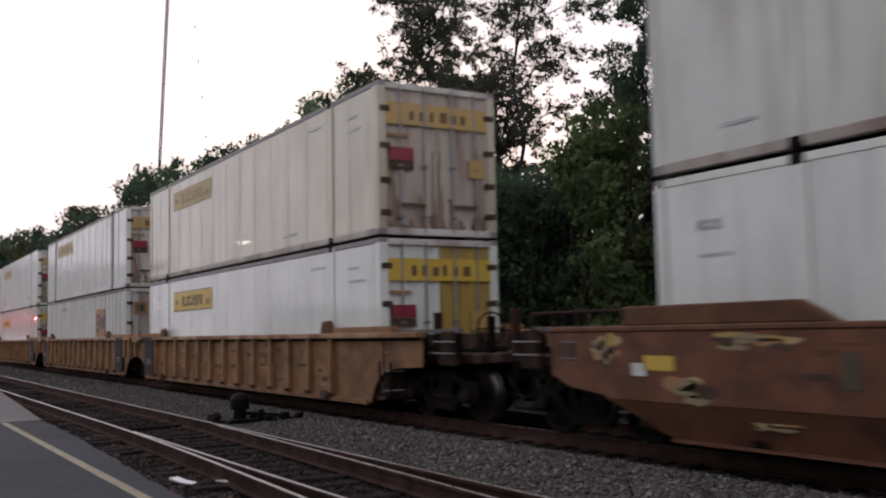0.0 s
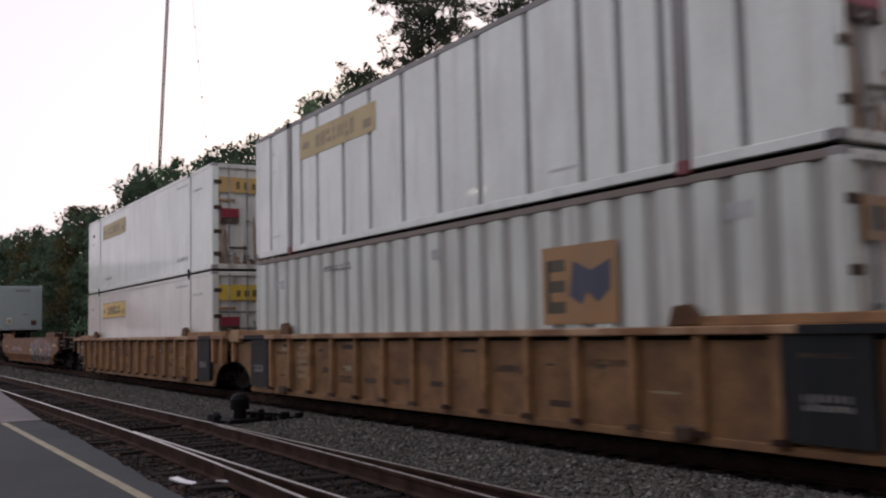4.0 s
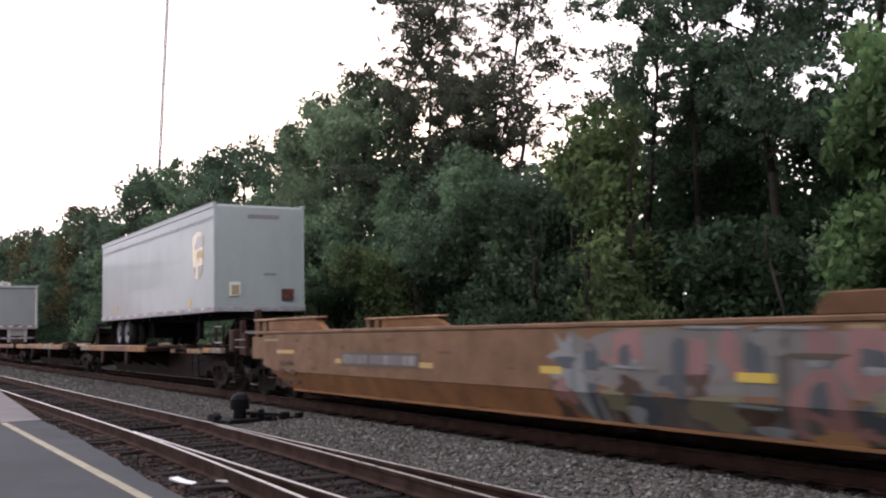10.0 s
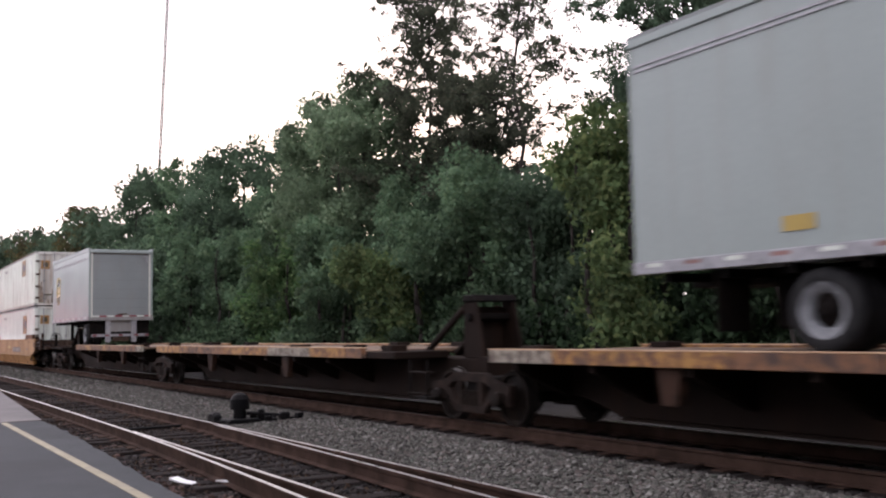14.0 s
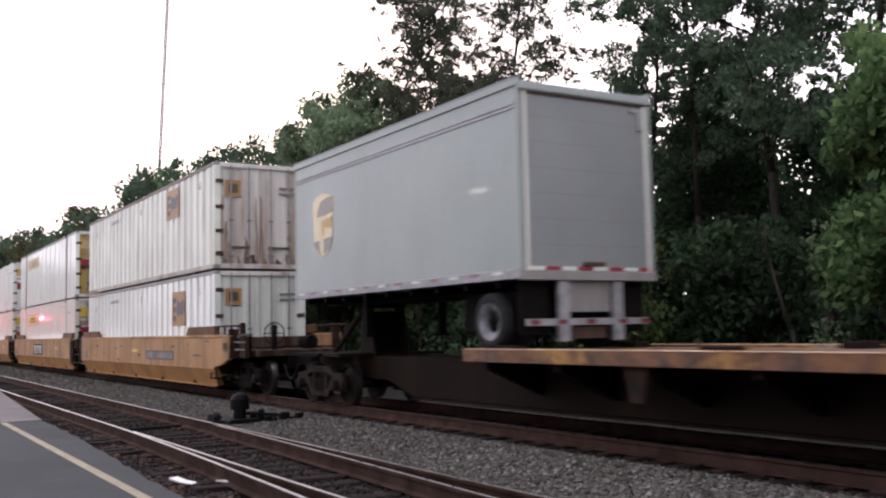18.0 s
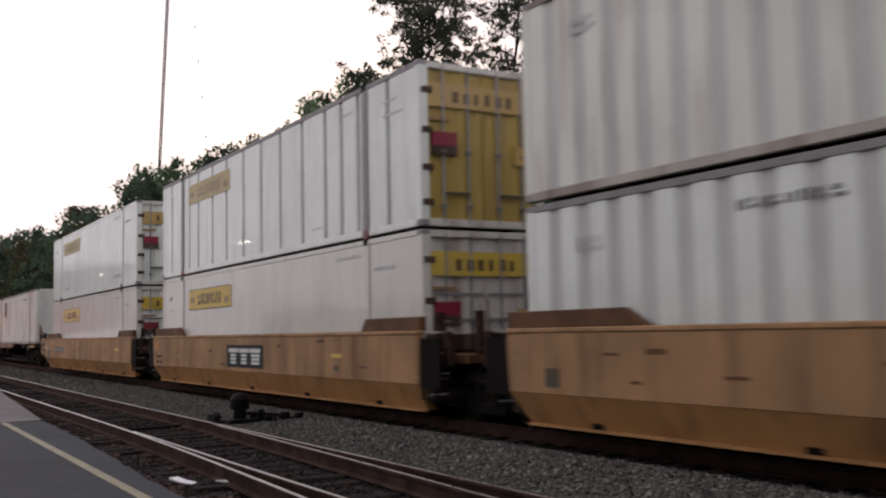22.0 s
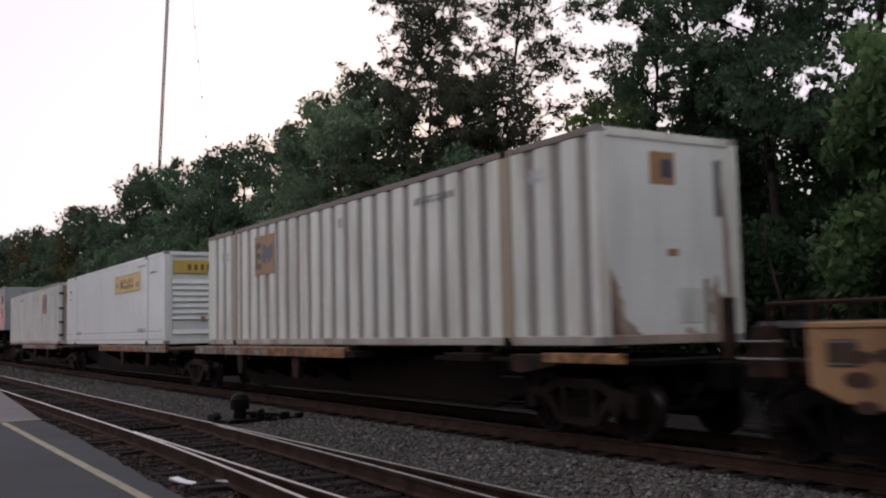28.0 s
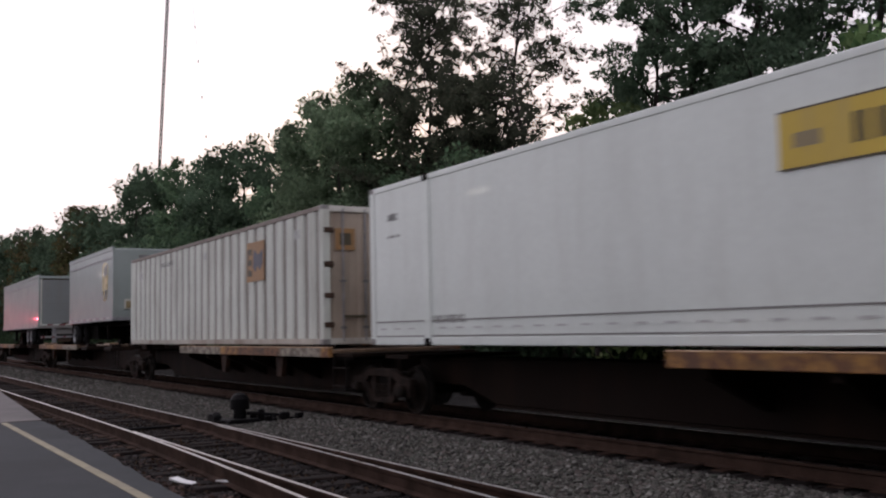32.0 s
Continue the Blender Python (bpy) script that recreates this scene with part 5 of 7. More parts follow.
def container(x, z, style, skin, end="doors", door=None, sign=None, sign_film=None, square=None, seed=0, label="", band=None, posts=True, flip=False, end_skin=None, no_marks=False, door2=None, recess=None):
    """A long freight container whose right end is at +x."""
    c = thing("freight_container", label, "container", "containers on the train", at=(x, RAIL_Y, z))
    hl, hw = CL / 2, CW / 2
    door = door or skin
    for side in (0, 1):
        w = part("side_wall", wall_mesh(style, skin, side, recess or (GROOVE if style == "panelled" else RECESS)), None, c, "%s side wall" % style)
        if side:
            w.rotation_euler = (0, 0, math.pi)
    part("roof", shared(("roof", skin.name), lambda: Shape().box(-hl + 0.1, hl - 0.1, -hw + 0.02, hw - 0.02, CH - 0.07, CH - 0.03).mesh("roof")), skin, c)
    part("floor", shared("floor", lambda: Shape().box(-hl + 0.1, hl - 0.1, -hw + 0.06, hw - 0.06, 0.06, 0.14).mesh("floor")), BLACKSTEEL, c)
    for sy in (-1, 1):
        part("top_rail", shared(("tr", skin.name, style), lambda: Shape().box(-hl, hl, -0.05, 0.05, CH - 0.105, CH - 0.004).mesh("top_rail", 0.012)), (TOPBROWN if style == "corrugated" and skin is not WHITE else RAILGREY) if style != "smooth" else skin, c, at=(0, sy * (hw - 0.05), 0))
        part("bottom_rail", shared(("br", skin.name), lambda: Shape().box(-hl, hl, -0.05, 0.05, 0.0, 0.13).mesh("bottom_rail", 0.012)), GRIMERAIL if skin in (CREAMWHITE, GREYWHITE, CREAM) else skin, c, at=(0, sy * (hw - 0.05), 0))
        for sx in (-1, 1):
            part("corner_post", shared(("cp", skin.name), lambda: Shape().box(-0.09, 0.09, -0.09, 0.09, 0.1, CH - 0.08).mesh("corner_post", 0.015)), skin, c, at=(sx * (hl - 0.085), sy * (hw - 0.085), 0))
            if posts:
                lp = part("lift_post", shared(("lp", style, (TANPOST if style == "corrugated" else (RAILGREY if style == "panelled" else skin)).name), lambda: Shape().box(-0.14 if style == "corrugated" else -0.11, 0.14 if style == "corrugated" else 0.11, -0.04, (0.011 if skin is CLEANWHITE else 0.021) if style == "smooth" else 0.028, 0.05, CH - 0.02).mesh("lift_post", 0.004 if style == "smooth" else 0.012)), TANPOST if style == "corrugated" else (RAILGREY if style == "panelled" else skin), c, at=(sx * 5.98, sy * (hw - 0.02), 0))
                if sy > 0:
                    lp.rotation_euler = (0, 0, math.pi)
                for zz in (0.0, CH - 0.12):
                    part("casting", shared("cast", lambda: Shape().box(-0.09, 0.09, -0.05, 0.036, 0, 0.12).mesh("casting", 0.012)) if style != "panelled" or zz > 0 else shared("redcast", lambda: Shape().box(-0.11, 0.11, -0.05, 0.04, -0.05, 0.12).mesh("casting", 0.012)), RED if style == "panelled" and zz == 0 else BLACKSTEEL, lp, "red lifting casting" if style == "panelled" and zz == 0 else "dark lifting casting", at=(0, 0, zz))
            for zz in (0.0, CH - 0.12):
                part("corner_casting", shared("ccast", lambda: Shape().box(-0.09, 0.09, -0.085, 0.085, 0, 0.12).mesh("corner_casting", 0.012)), RAILGREY, c, at=(sx * (hl - 0.088), sy * (hw - 0.083), zz))
    part("end_wall", Shape().box(-hl + 0.02, -hl + 0.07, -hw + 0.1, hw - 0.1, 0.1, CH - 0.1), skin, c, "plain front end wall")
    part("end_header", Shape().box(hl - 0.14, hl - 0.005, -hw + 0.1, hw - 0.1, CH - 0.13, CH - 0.01), RUSTWHITE if end == "doors" else skin, c, bevel=0.01)
    part("end_sill", Shape().box(hl - 0.14, hl - 0.005, -hw + 0.1, hw - 0.1, 0.0, 0.13), (RUSTWHITE if end == "doors" else (PALERUST if end == "plain" else skin)), c, bevel=0.01)
    if end == "doors":
        for k, y0 in enumerate((-hw + 0.17, 0.012)):
            y1 = y0 + hw - 0.185
            s = Shape()
            prof = [(y0, 0.0)]
            for q in range(3):
                a = y0 + (y1 - y0) * (q + 0.12) / 3
                b = y0 + (y1 - y0) * (q + 0.88) / 3
                prof += [(a, 0.0), (a + 0.04, -0.028), (b - 0.04, -0.028), (b, 0.0)]
            prof.append((y1, 0.0))
            for (ya, da), (yb, db) in zip(prof, prof[1:]):
                s.add([(hl - 0.045 + da, ya, 0.13), (hl - 0.045 + db, yb, 0.13), (hl - 0.045 + db, yb, CH - 0.13), (hl - 0.045 + da, ya, CH - 0.13)], [(0, 1, 2, 3)])
            s.box(hl - 0.11, hl - 0.085, y0, y1, 0.13, CH - 0.13)
            d = part("door", s, (door2 if k and door2 else door), c, "door leaf with upright lock rods")
            for q in (0.27, 0.73):
                y = y0 + (y1 - y0) * q
                part("lock_rod", shared("rod", lambda: Shape().tube((0, 0, 0.06), (0, 0, CH - 0.06), 0.022, n=8).mesh("lock_rod")), GALV if door is not YELLOWDOOR else YELLOWDOOR, d, at=(hl - 0.012, y, 0))
                for zz in (0.32, 1.28):
                    part("rod_bracket", shared("rodb", lambda: Shape().box(-0.03, 0.012, -0.06, 0.06, 0, 0.05).mesh("rod_bracket")), GREYINK, d, at=(hl, y, zz))
                part("handle", Shape().box(hl, hl + 0.025, y - 0.3 if q > 0.5 else y, y if q > 0.5 else y + 0.3, 0.54, 0.60), INK, d, "dark lock handle")
            if style == "smooth" and z < 1:
                for zz in (0.42, 0.86, 1.30, 1.74):
                    part("door_rail", Shape().box(hl - 0.05, hl - 0.035, y0 + 0.04, y1 - 0.04, zz, zz + 0.05), RAILGREY, d, "grey cross rail of the door")
            for zz in (0.35, 0.95, 1.6, 2.3):
                yy = y0 - 0.03 if k == 0 else y1 + 0.03
                part("hinge", shared("hinge", lambda: Shape().box(-0.03, 0.035, -0.11, 0.11, 0, 0.11).mesh("hinge", 0.01)), STENCIL, d, at=(hl - 0.01, yy, zz))
            if door in (RUSTWHITE, RUSTDOOR):
                rust_streaks(d, y0, y1, hl - 0.0445, seed * 3 + k, k)
        if band:
            yellow_sign(c, -hw + 0.17, hw - 0.17, 2.08, 2.5, 0, ORANGEBAND if z > 3 else band, seed, "y", hl - 0.012)
            part("sticker", Shape().box(hl - 0.05, hl + 0.014, -hw + 0.24, -hw + 0.74, 1.40, 1.64), REDSTICKER, c, "crimson sticker on the door")
            part("sticker", Shape().box(hl - 0.05, hl + 0.012, -hw + 0.24, -hw + 0.74, 1.24, 1.395), STENCIL, c, "dark lower half of the sticker")
            part("sticker", Shape().box(hl - 0.05, hl + 0.012, hw - 0.62, hw - 0.28, 1.15, 1.5), ORANGEBAND, c, "yellow sticker on the door")
            part("sticker", Shape().box(hl - 0.05, hl - 0.011, -hw + 0.2, -hw + 0.65, 1.84, 1.9), ORANGE, c, "thin orange sticker")
        else:
            p = part("sign", Shape().box(hl - 0.02, hl - 0.012, -hw + 0.3, -hw + 0.75, 1.95, 2.4), ORANGE, c, "small square faded sign on the door")
            part("sign_face", Shape().box(hl - 0.013, hl - 0.009, -hw + 0.40, -hw + 0.66, 2.05, 2.3), INK, p)
            part("marking", Shape().box(hl - 0.02, hl - 0.012, hw - 0.75, hw - 0.3, 2.2, 2.27).box(hl - 0.02, hl - 0.012, hw - 0.75, hw - 0.3, 2.05, 2.12), GREYINK, c)
    elif end == "plain":
        e = end_skin or skin
        part("end_wall", Shape().box(hl - 0.075, hl - 0.03, -hw + 0.1, hw - 0.1, 0.1, CH - 0.1), e, c, "plain blank end wall")
        p = part("sign", Shape().box(hl - 0.035, hl - 0.024, -0.35, 0.1, 2.15, 2.6), ORANGE, c, "small square faded sign")
        part("sign_face", Shape().box(hl - 0.025, hl - 0.02, -0.15, 0.06, 2.25, 2.5), BLUE, p)
        part("marking", Shape().box(hl - 0.03, hl - 0.024, 0.85, 0.98, 1.75, 2.55), GREYINK, c)
        part("marking", Shape().box(hl - 0.03, hl - 0.024, -0.08, 0.12, 1.18, 1.28), ORANGE, c)
        r = random.Random(seed)
        for a, b, zb, film in ((-1.16, -0.72, 0.92, PALERUST), (-1.16, -0.84, 1.0, RUSTSTREAK), (-1.12, -0.95, 0.7, DARKGRIME), (1.0, 1.15, 2.6, PALERUST), (0.72, 1.14, 0.95, PALERUST), (0.95, 1.15, 0.6, PALERUST), (-0.8, -0.5, 0.2, RUSTSTREAK), (0.2, 0.5, 0.22, PALERUST)):
            rust_run(c, a, b, 0.11, zb, hl - 0.0295, film, r, -hw + 0.12, hw - 0.12)
        part("patch_plate", Shape().box(hl - 0.04, hl - 0.022, 0.08, 0.55, 0.27, 0.76), GREYWHITE, c, "pale welded patch plate", bevel=0.006)
        part("patch_plate", Shape().box(hl - 0.04, hl - 0.022, 0.58, 0.68, 0.12, 0.88), PALERUST, c, "narrow rusty patch plate", bevel=0.006)
    else:
        part("end_wall", Shape().box(hl - 0.12, hl - 0.09, -hw + 0.1, hw - 0.1, 0.1, CH - 0.1), skin, c, "end wall behind the louvres")
        for k in range(8):
            zz = 0.55 + 0.185 * k if k else 0.28
            s = Shape()
            s.v = [(hl - 0.09, -hw + 0.2, zz), (hl - 0.09, hw - 0.2, zz), (hl - 0.02, -hw + 0.2, zz + 0.03), (hl - 0.02, hw - 0.2, zz + 0.03), (hl - 0.09, -hw + 0.2, zz + 0.16), (hl - 0.09, hw - 0.2, zz + 0.16)]
            s.f = [(0, 1, 3, 2), (2, 3, 5, 4), (0, 2, 4), (1, 5, 3)]
            part("louvre", s, skin, c, "slanting white louvre")
        for yy in (-hw + 0.09, hw - 0.25):
            part("end_pillar", Shape().box(hl - 0.1, hl - 0.008, yy, yy + 0.16, 0.1, CH - 0.1), skin, c, bevel=0.012)
        yellow_sign(c, -hw + 0.28, hw - 0.28, 2.2, 2.6, 0, YELLOW, seed, "y", hl - 0.02)
        for zz in (0.145, 0.40):
            part("side_moulding", Shape().box(-hl + 0.2, hl - 0.2, -hw + 0.004, -hw + 0.02, zz, zz + 0.022), RAILGREY, c, "thin moulding along the bottom of the side")
        for k in range(30):
            part("lashing_slot", shared("slot", lambda: Shape().box(-0.10, 0.10, -0.004, 0.004, 0.0, 0.028).mesh("lashing_slot")), FAINT, c, at=(-7.6 + 0.52 * k, -hw + 0.0075, 0.27))
        part("sticker", Shape().box(hl - 0.055, hl - 0.016, -0.15, 0.0, 0.72, 0.85), ORANGE, c)
        part("sticker", Shape().box(hl - 0.055, hl - 0.016, 0.35, 0.5, 0.72, 0.85), BLUE, c)
    if z > 3:
        for sx in (-1, 1):
            for sy in (-1, 1):
                part("twist_lock", shared("tl", lambda: Shape().box(-0.07, 0.07, -0.06, 0.06, -0.057, 0.01).mesh("twist_lock", 0.01)), BLACKSTEEL, c, at=(sx * 5.98, sy * (hw - 0.08), 0))
    y = -hw - 0.001
    if sign:
        yellow_sign(c, *sign, y if style == "smooth" else -hw + 0.004, sign_film or YELLOW, seed + 5)
    if square:
        x0, x1, z0, z1 = square
        p = part("sign", Shape().box(x0, x1, -hw - 0.002, -hw + 0.01, z0, z1), ORANGE, c, "square faded sign with a dark emblem")
        w, h = x1 - x0, z1 - z0
        e = Shape()
        for k in range(3):
            e.box(x0 + 0.1 * w, x0 + 0.32 * w, -hw - 0.006, -hw - 0.002, z0 + h * (0.14 + 0.27 * k), z0 + h * (0.29 + 0.27 * k))
        e.box(x0 + 0.06 * w, x0 + 0.12 * w, -hw - 0.006, -hw - 0.002, z0 + 0.14 * h, z0 + 0.83 * h)
        part("emblem", e, INK, p)
        part("emblem", Shape().prism([(x0 + 0.38 * w, z0 + 0.36 * h), (x0 + 0.54 * w, z0 + 0.24 * h), (x0 + 0.62 * w, z0 + 0.4 * h), (x0 + 0.76 * w, z0 + 0.26 * h), (x0 + 0.92 * w, z0 + 0.42 * h), (x0 + 0.93 * w, z0 + 0.78 * h), (x0 + 0.68 * w, z0 + 0.66 * h), (x0 + 0.44 * w, z0 + 0.80 * h)], -hw - 0.006, -hw - 0.002), BLUE, p)
    if style == "smooth":
        for q, (a, b, za, zb) in enumerate(((4.69, 5.85, 0.38, 0.52), (-5.86, -4.75, 0.36, 0.5) if skin is CLEANWHITE else (-5.0, -3.9, 0.38, 0.49), (4.65, 5.8, 2.55, 2.62), (6.3, 7.1, 2.26, 2.34), (-7.4, -7.0, 2.2, 2.34), (-7.4, -6.9, 1.9, 1.95))):
            bars_on(c, a, b, za, zb, -hw + 0.0118, GREYINK if skin is CLEANWHITE else MIDINK, seed * 7 + q)
    elif style == "corrugated":
        x0 = 3.25 if posts else -4.2
        bars_on(c, x0, x0 + 1.3, 2.37, 2.51, -hw + 0.0118, GREYINK, seed * 7)
        for a, b, za, zb in ((0.13, 0.37, 2.29, 2.5), (6.55, 6.92, 2.27, 2.5), (-7.0, -6.4, 2.12, 2.36)):
            bars_on(c, a, b, za, zb, -hw + 0.0118, FAINT, seed * 7 + 1)
    if not no_marks and style not in ("corrugated", "smooth"):
        r = random.Random(seed)
        for mx, mz, mw, mh in ((6.7, 2.35, 0.6, 0.05), (6.7, 2.1, 0.8, 0.045), (-7.2, 2.3, 0.35, 0.07), (-7.2, 1.9, 0.5, 0.04), (4.9, 2.45, 0.8, 0.05), (-7.0, 0.4, 0.5, 0.04), (3.4, 0.35, 0.7, 0.04)):
            f = -hw + (0.004 if style == "ribbed" else 0.0085)
            part("marking", Shape().box(mx, mx + mw * r.uniform(0.7, 1.1), f, f + 0.006, mz, mz + mh), FAINT, c)
    rolling.append((c, x, z))
    return c


# ---- road trailers ----
def road_wheel(parent, x, y, z):
    r = 0.5
    w = part("wheel", shared("tyre", lambda: Shape().lathe([(0.23, -0.01), (0.25, -0.11), (0.29, -0.135), (0.39, -0.14), (0.43, -0.11), (0.445, 0.0), (0.43, 0.11), (0.39, 0.14), (0.25, 0.12)], (0, 0, 0), 28).mesh("tyre", 0, True)), TYRE, parent, "black rubber road tyre", at=(x, y, z))
    part("rim", shared("rim", lambda: Shape().lathe([(0.17, -0.02), (0.19, -0.08), (0.25, -0.12), (0.29, -0.137), (0.29, 0.0)], (0, 0, 0), 24).mesh("rim")), RIM, w, "pale steel rim")
    part("hub", shared("hub", lambda: Shape().lathe([(0.05, -0.12), (0.09, -0.07), (0.18, -0.03), (0.18, 0.0)], (0, 0, 0), 20).mesh("hub")), BLACKSTEEL, w, "dark greasy hub")


def trailer(x_right, length, doors_right, shield, axles, label, floor=2.10, top=5.05, skin=None):
    """A box road trailer standing on its wheels and a hitch; doors_right: the tail points along +x."""
    skin = skin or SILVER
    c = thing("road_trailer", label, "trailer", "road trailers on the train", at=(x_right - length / 2, RAIL_Y, 0))
    hl, hw = length / 2, 1.295
    part("body", Shape().box(-hl + 0.03, hl - 0.03, -hw + 0.01, hw - 0.01, floor + 0.1, top - 0.05), skin, c, "smooth sheet trailer body", bevel=0.03)
    for sy in (-1, 1):
        y = sy * (hw - 0.01)
        part("top_rail", Shape().box(-hl, hl, y - 0.03, y + 0.03, top - 0.14, top), skin, c, bevel=0.012)
        part("upper_moulding", Shape().box(-hl + 0.1, hl - 0.1, y - 0.018, y + 0.018, top - 0.46, top - 0.43), GALV, c, "thin raised moulding")
        part("upper_moulding", Shape().box(-hl + 0.1, hl - 0.1, y - 0.018, y + 0.018, top - 0.40, top - 0.37), GALV, c, "thin raised moulding")
        part("bottom_rail", Shape().box(-hl, hl, y - 0.03, y + 0.03, floor, floor + 0.15), GALV, c, "aluminium bottom rail", bevel=0.01)
        n = int(length / 0.62)
        for k in range(n):
            a = -hl + 0.25 + k * 0.62
            part("reflector", Shape().box(a, a + 0.25, y - 0.034, y + 0.034, floor + 0.08, floor + 0.125), PINK if k % 2 else GREYWHITE, c)
        part("roof_edge", Shape().box(-hl, hl, y - 0.034, y + 0.034, top - 0.03, top + 0.006), DOORGREY, c, "dark roof edge")
    for sx in (-1, 1):
        for sy in (-1, 1):
            part("corner_post", Shape().box(sx * (hl - 0.04) - 0.04, sx * (hl - 0.04) + 0.04, sy * (hw - 0.04) - 0.04, sy * (hw - 0.04) + 0.04, floor, top), skin, c, bevel=0.02)
    tail = 1 if doors_right else -1
    if doors_right:
        part("door", Shape().box(hl - 0.035, hl - 0.012, -hw + 0.12, hw - 0.1, floor + 0.12, top - 0.22), DOORGREY, c, "grey roll-up rear door", bevel=0.005)
        for k in range(6):
            z = floor + 0.5 + 0.38 * k
            part("door_joint", Shape().box(hl - 0.014, hl - 0.010, -hw + 0.13, hw - 0.11, z, z + 0.008), GREYINK, c)
        part("door_hood", Shape().box(hl - 0.04, hl + 0.05, -hw, hw, top - 0.2, top - 0.06), skin, c, bevel=0.02)
        for k in range(8):
            part("reflector", Shape().box(hl - 0.012, hl + 0.004, -hw + 0.14 + 0.3 * k, -hw + 0.43 + 0.3 * k, floor + 0.13, floor + 0.185), REDSTICKER if k % 2 else GREYWHITE, c)
        part("hood_gap", Shape().box(hl - 0.03, hl - 0.006, -hw + 0.1, hw - 0.1, top - 0.245, top - 0.2), STENCIL, c, "dark gap under the door hood")
        for y in (-hw + 0.1, hw - 0.16):
            part("door_frame", Shape().box(hl - 0.03, hl + 0.008, y, y + 0.06, floor + 0.1, top - 0.2), PALE, c, "pale upright of the door frame", bevel=0.006)
        part("door_hinge", Shape().box(hl - 0.01, hl + 0.02, hw - 0.42, hw - 0.2, top - 0.34, top - 0.28).box(hl - 0.01, hl + 0.02, hw - 0.28, hw - 0.2, top - 0.62, top - 0.28), GALV, c, bevel=0.006)
        part("door_handle", Shape().box(hl - 0.01, hl + 0.03, -0.15, 0.25, floor + 0.2, floor + 0.26), STENCIL, c, "dark door latch", bevel=0.006)
        part("rear_sill", Shape().box(hl - 0.1, hl + 0.02, -hw, hw, floor - 0.02, floor + 0.12), RAILGREY, c, bevel=0.01)
    else:
        part("front_panel", Shape().box(hl - 0.035, hl - 0.01, -hw + 0.06, hw - 0.06, floor + 0.12, top - 0.1), skin, c, "smooth front panel", bevel=0.01)
        part("marking", Shape().box(hl - 0.012, hl - 0.006, -0.35, 0.55, top - 0.42, top - 0.30), GREYINK, c)
        part("connector_box", Shape().box(hl - 0.02, hl + 0.03, -hw + 0.42, -hw + 0.72, floor + 0.42, floor + 0.8), PALE, c, "pale connector box", bevel=0.01)
        part("connector_face", Shape().box(hl + 0.028, hl + 0.036, -hw + 0.47, -hw + 0.68, floor + 0.46, floor + 0.72), FADEDINK, c, "tan face of the connector box")
        part("marking", Shape().box(hl - 0.012, hl - 0.006, 0.1, 0.45, floor + 0.98, floor + 1.05), GREYINK, c)
        p = part("connector_box", Shape().box(hl - 0.02, hl + 0.05, hw - 0.68, hw - 0.34, floor + 0.3, floor + 0.62), STENCIL, c, "dark connector box", bevel=0.01)
        part("hose_coupling", Shape().box(hl + 0.05, hl + 0.09, hw - 0.6, hw - 0.5, floor + 0.36, floor + 0.46).box(hl + 0.05, hl + 0.09, hw - 0.48, hw - 0.38, floor + 0.5, floor + 0.6), RED, p)
        part("front_rail", Shape().box(hl - 0.05, hl + 0.015, -hw, hw, floor, floor + 0.14), GALV, c, bevel=0.01)
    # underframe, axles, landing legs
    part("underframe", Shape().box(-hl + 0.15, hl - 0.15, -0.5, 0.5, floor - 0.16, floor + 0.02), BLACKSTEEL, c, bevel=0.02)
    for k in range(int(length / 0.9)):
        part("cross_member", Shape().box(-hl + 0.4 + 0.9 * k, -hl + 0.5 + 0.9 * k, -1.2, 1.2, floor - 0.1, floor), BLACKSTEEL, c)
    for ax in axles:
        part("axle", Shape().tube((ax, -1.0, 1.60), (ax, 1.0, 1.60), 0.07, n=10), BLACKSTEEL, c)
        for sy in (-1, 1):
            road_wheel(c, ax, sy * 1.1, 1.60)
            road_wheel(c, ax, sy * 0.78, 1.60)
    m = sum(axles) / len(axles)
    part("bogie_frame", Shape().box(max(m - 1.7, -hl + 0.35), min(m + 1.7, hl - 0.35), -0.6, 0.6, 1.42, floor - 0.1), BLACKSTEEL, c, bevel=0.03)
    fx = m + tail * (0.72 if doors_right or len(axles) == 1 else 2.0)
    for y in (-1.25, 0.6):
        part("mudflap", Shape().box(fx - 0.01, fx + 0.01, y + 0.05, y + 0.6, 1.4, floor), BLACKSTEEL, c, "dusty grey rubber mudflap")
    if doors_right:
        g = Shape().box(hl - 0.12, hl - 0.04, -1.15, 1.15, 1.52, 1.62)
        part("rear_guard", g, GALV, c, "striped rear bumper guard")
        part("guard_panel", Shape().box(hl - 0.16, hl - 0.13, -0.42, 0.48, 1.72, floor), RAILGREY, c, "grey panel behind the bumper guard")
        part("guard_panel", Shape().box(hl - 0.16, hl - 0.13, -0.3, 0.36, 1.32, 1.5), STENCIL, c, "dark lower plate of the bumper guard")
        for y in (-0.60, 0.44):
            part("guard_post", Shape().box(hl - 0.13, hl - 0.03, y, y + 0.2, 1.28, floor), GALV, c, "grey post of the bumper guard", bevel=0.01)
        for y in (-1.12, -0.62, -0.08, 0.55, 1.0):
            part("reflector", Shape().box(hl - 0.04, hl - 0.026, y, y + 0.15, 1.535, 1.605), RED, c)
    leg = -tail * (hl - 2.6)
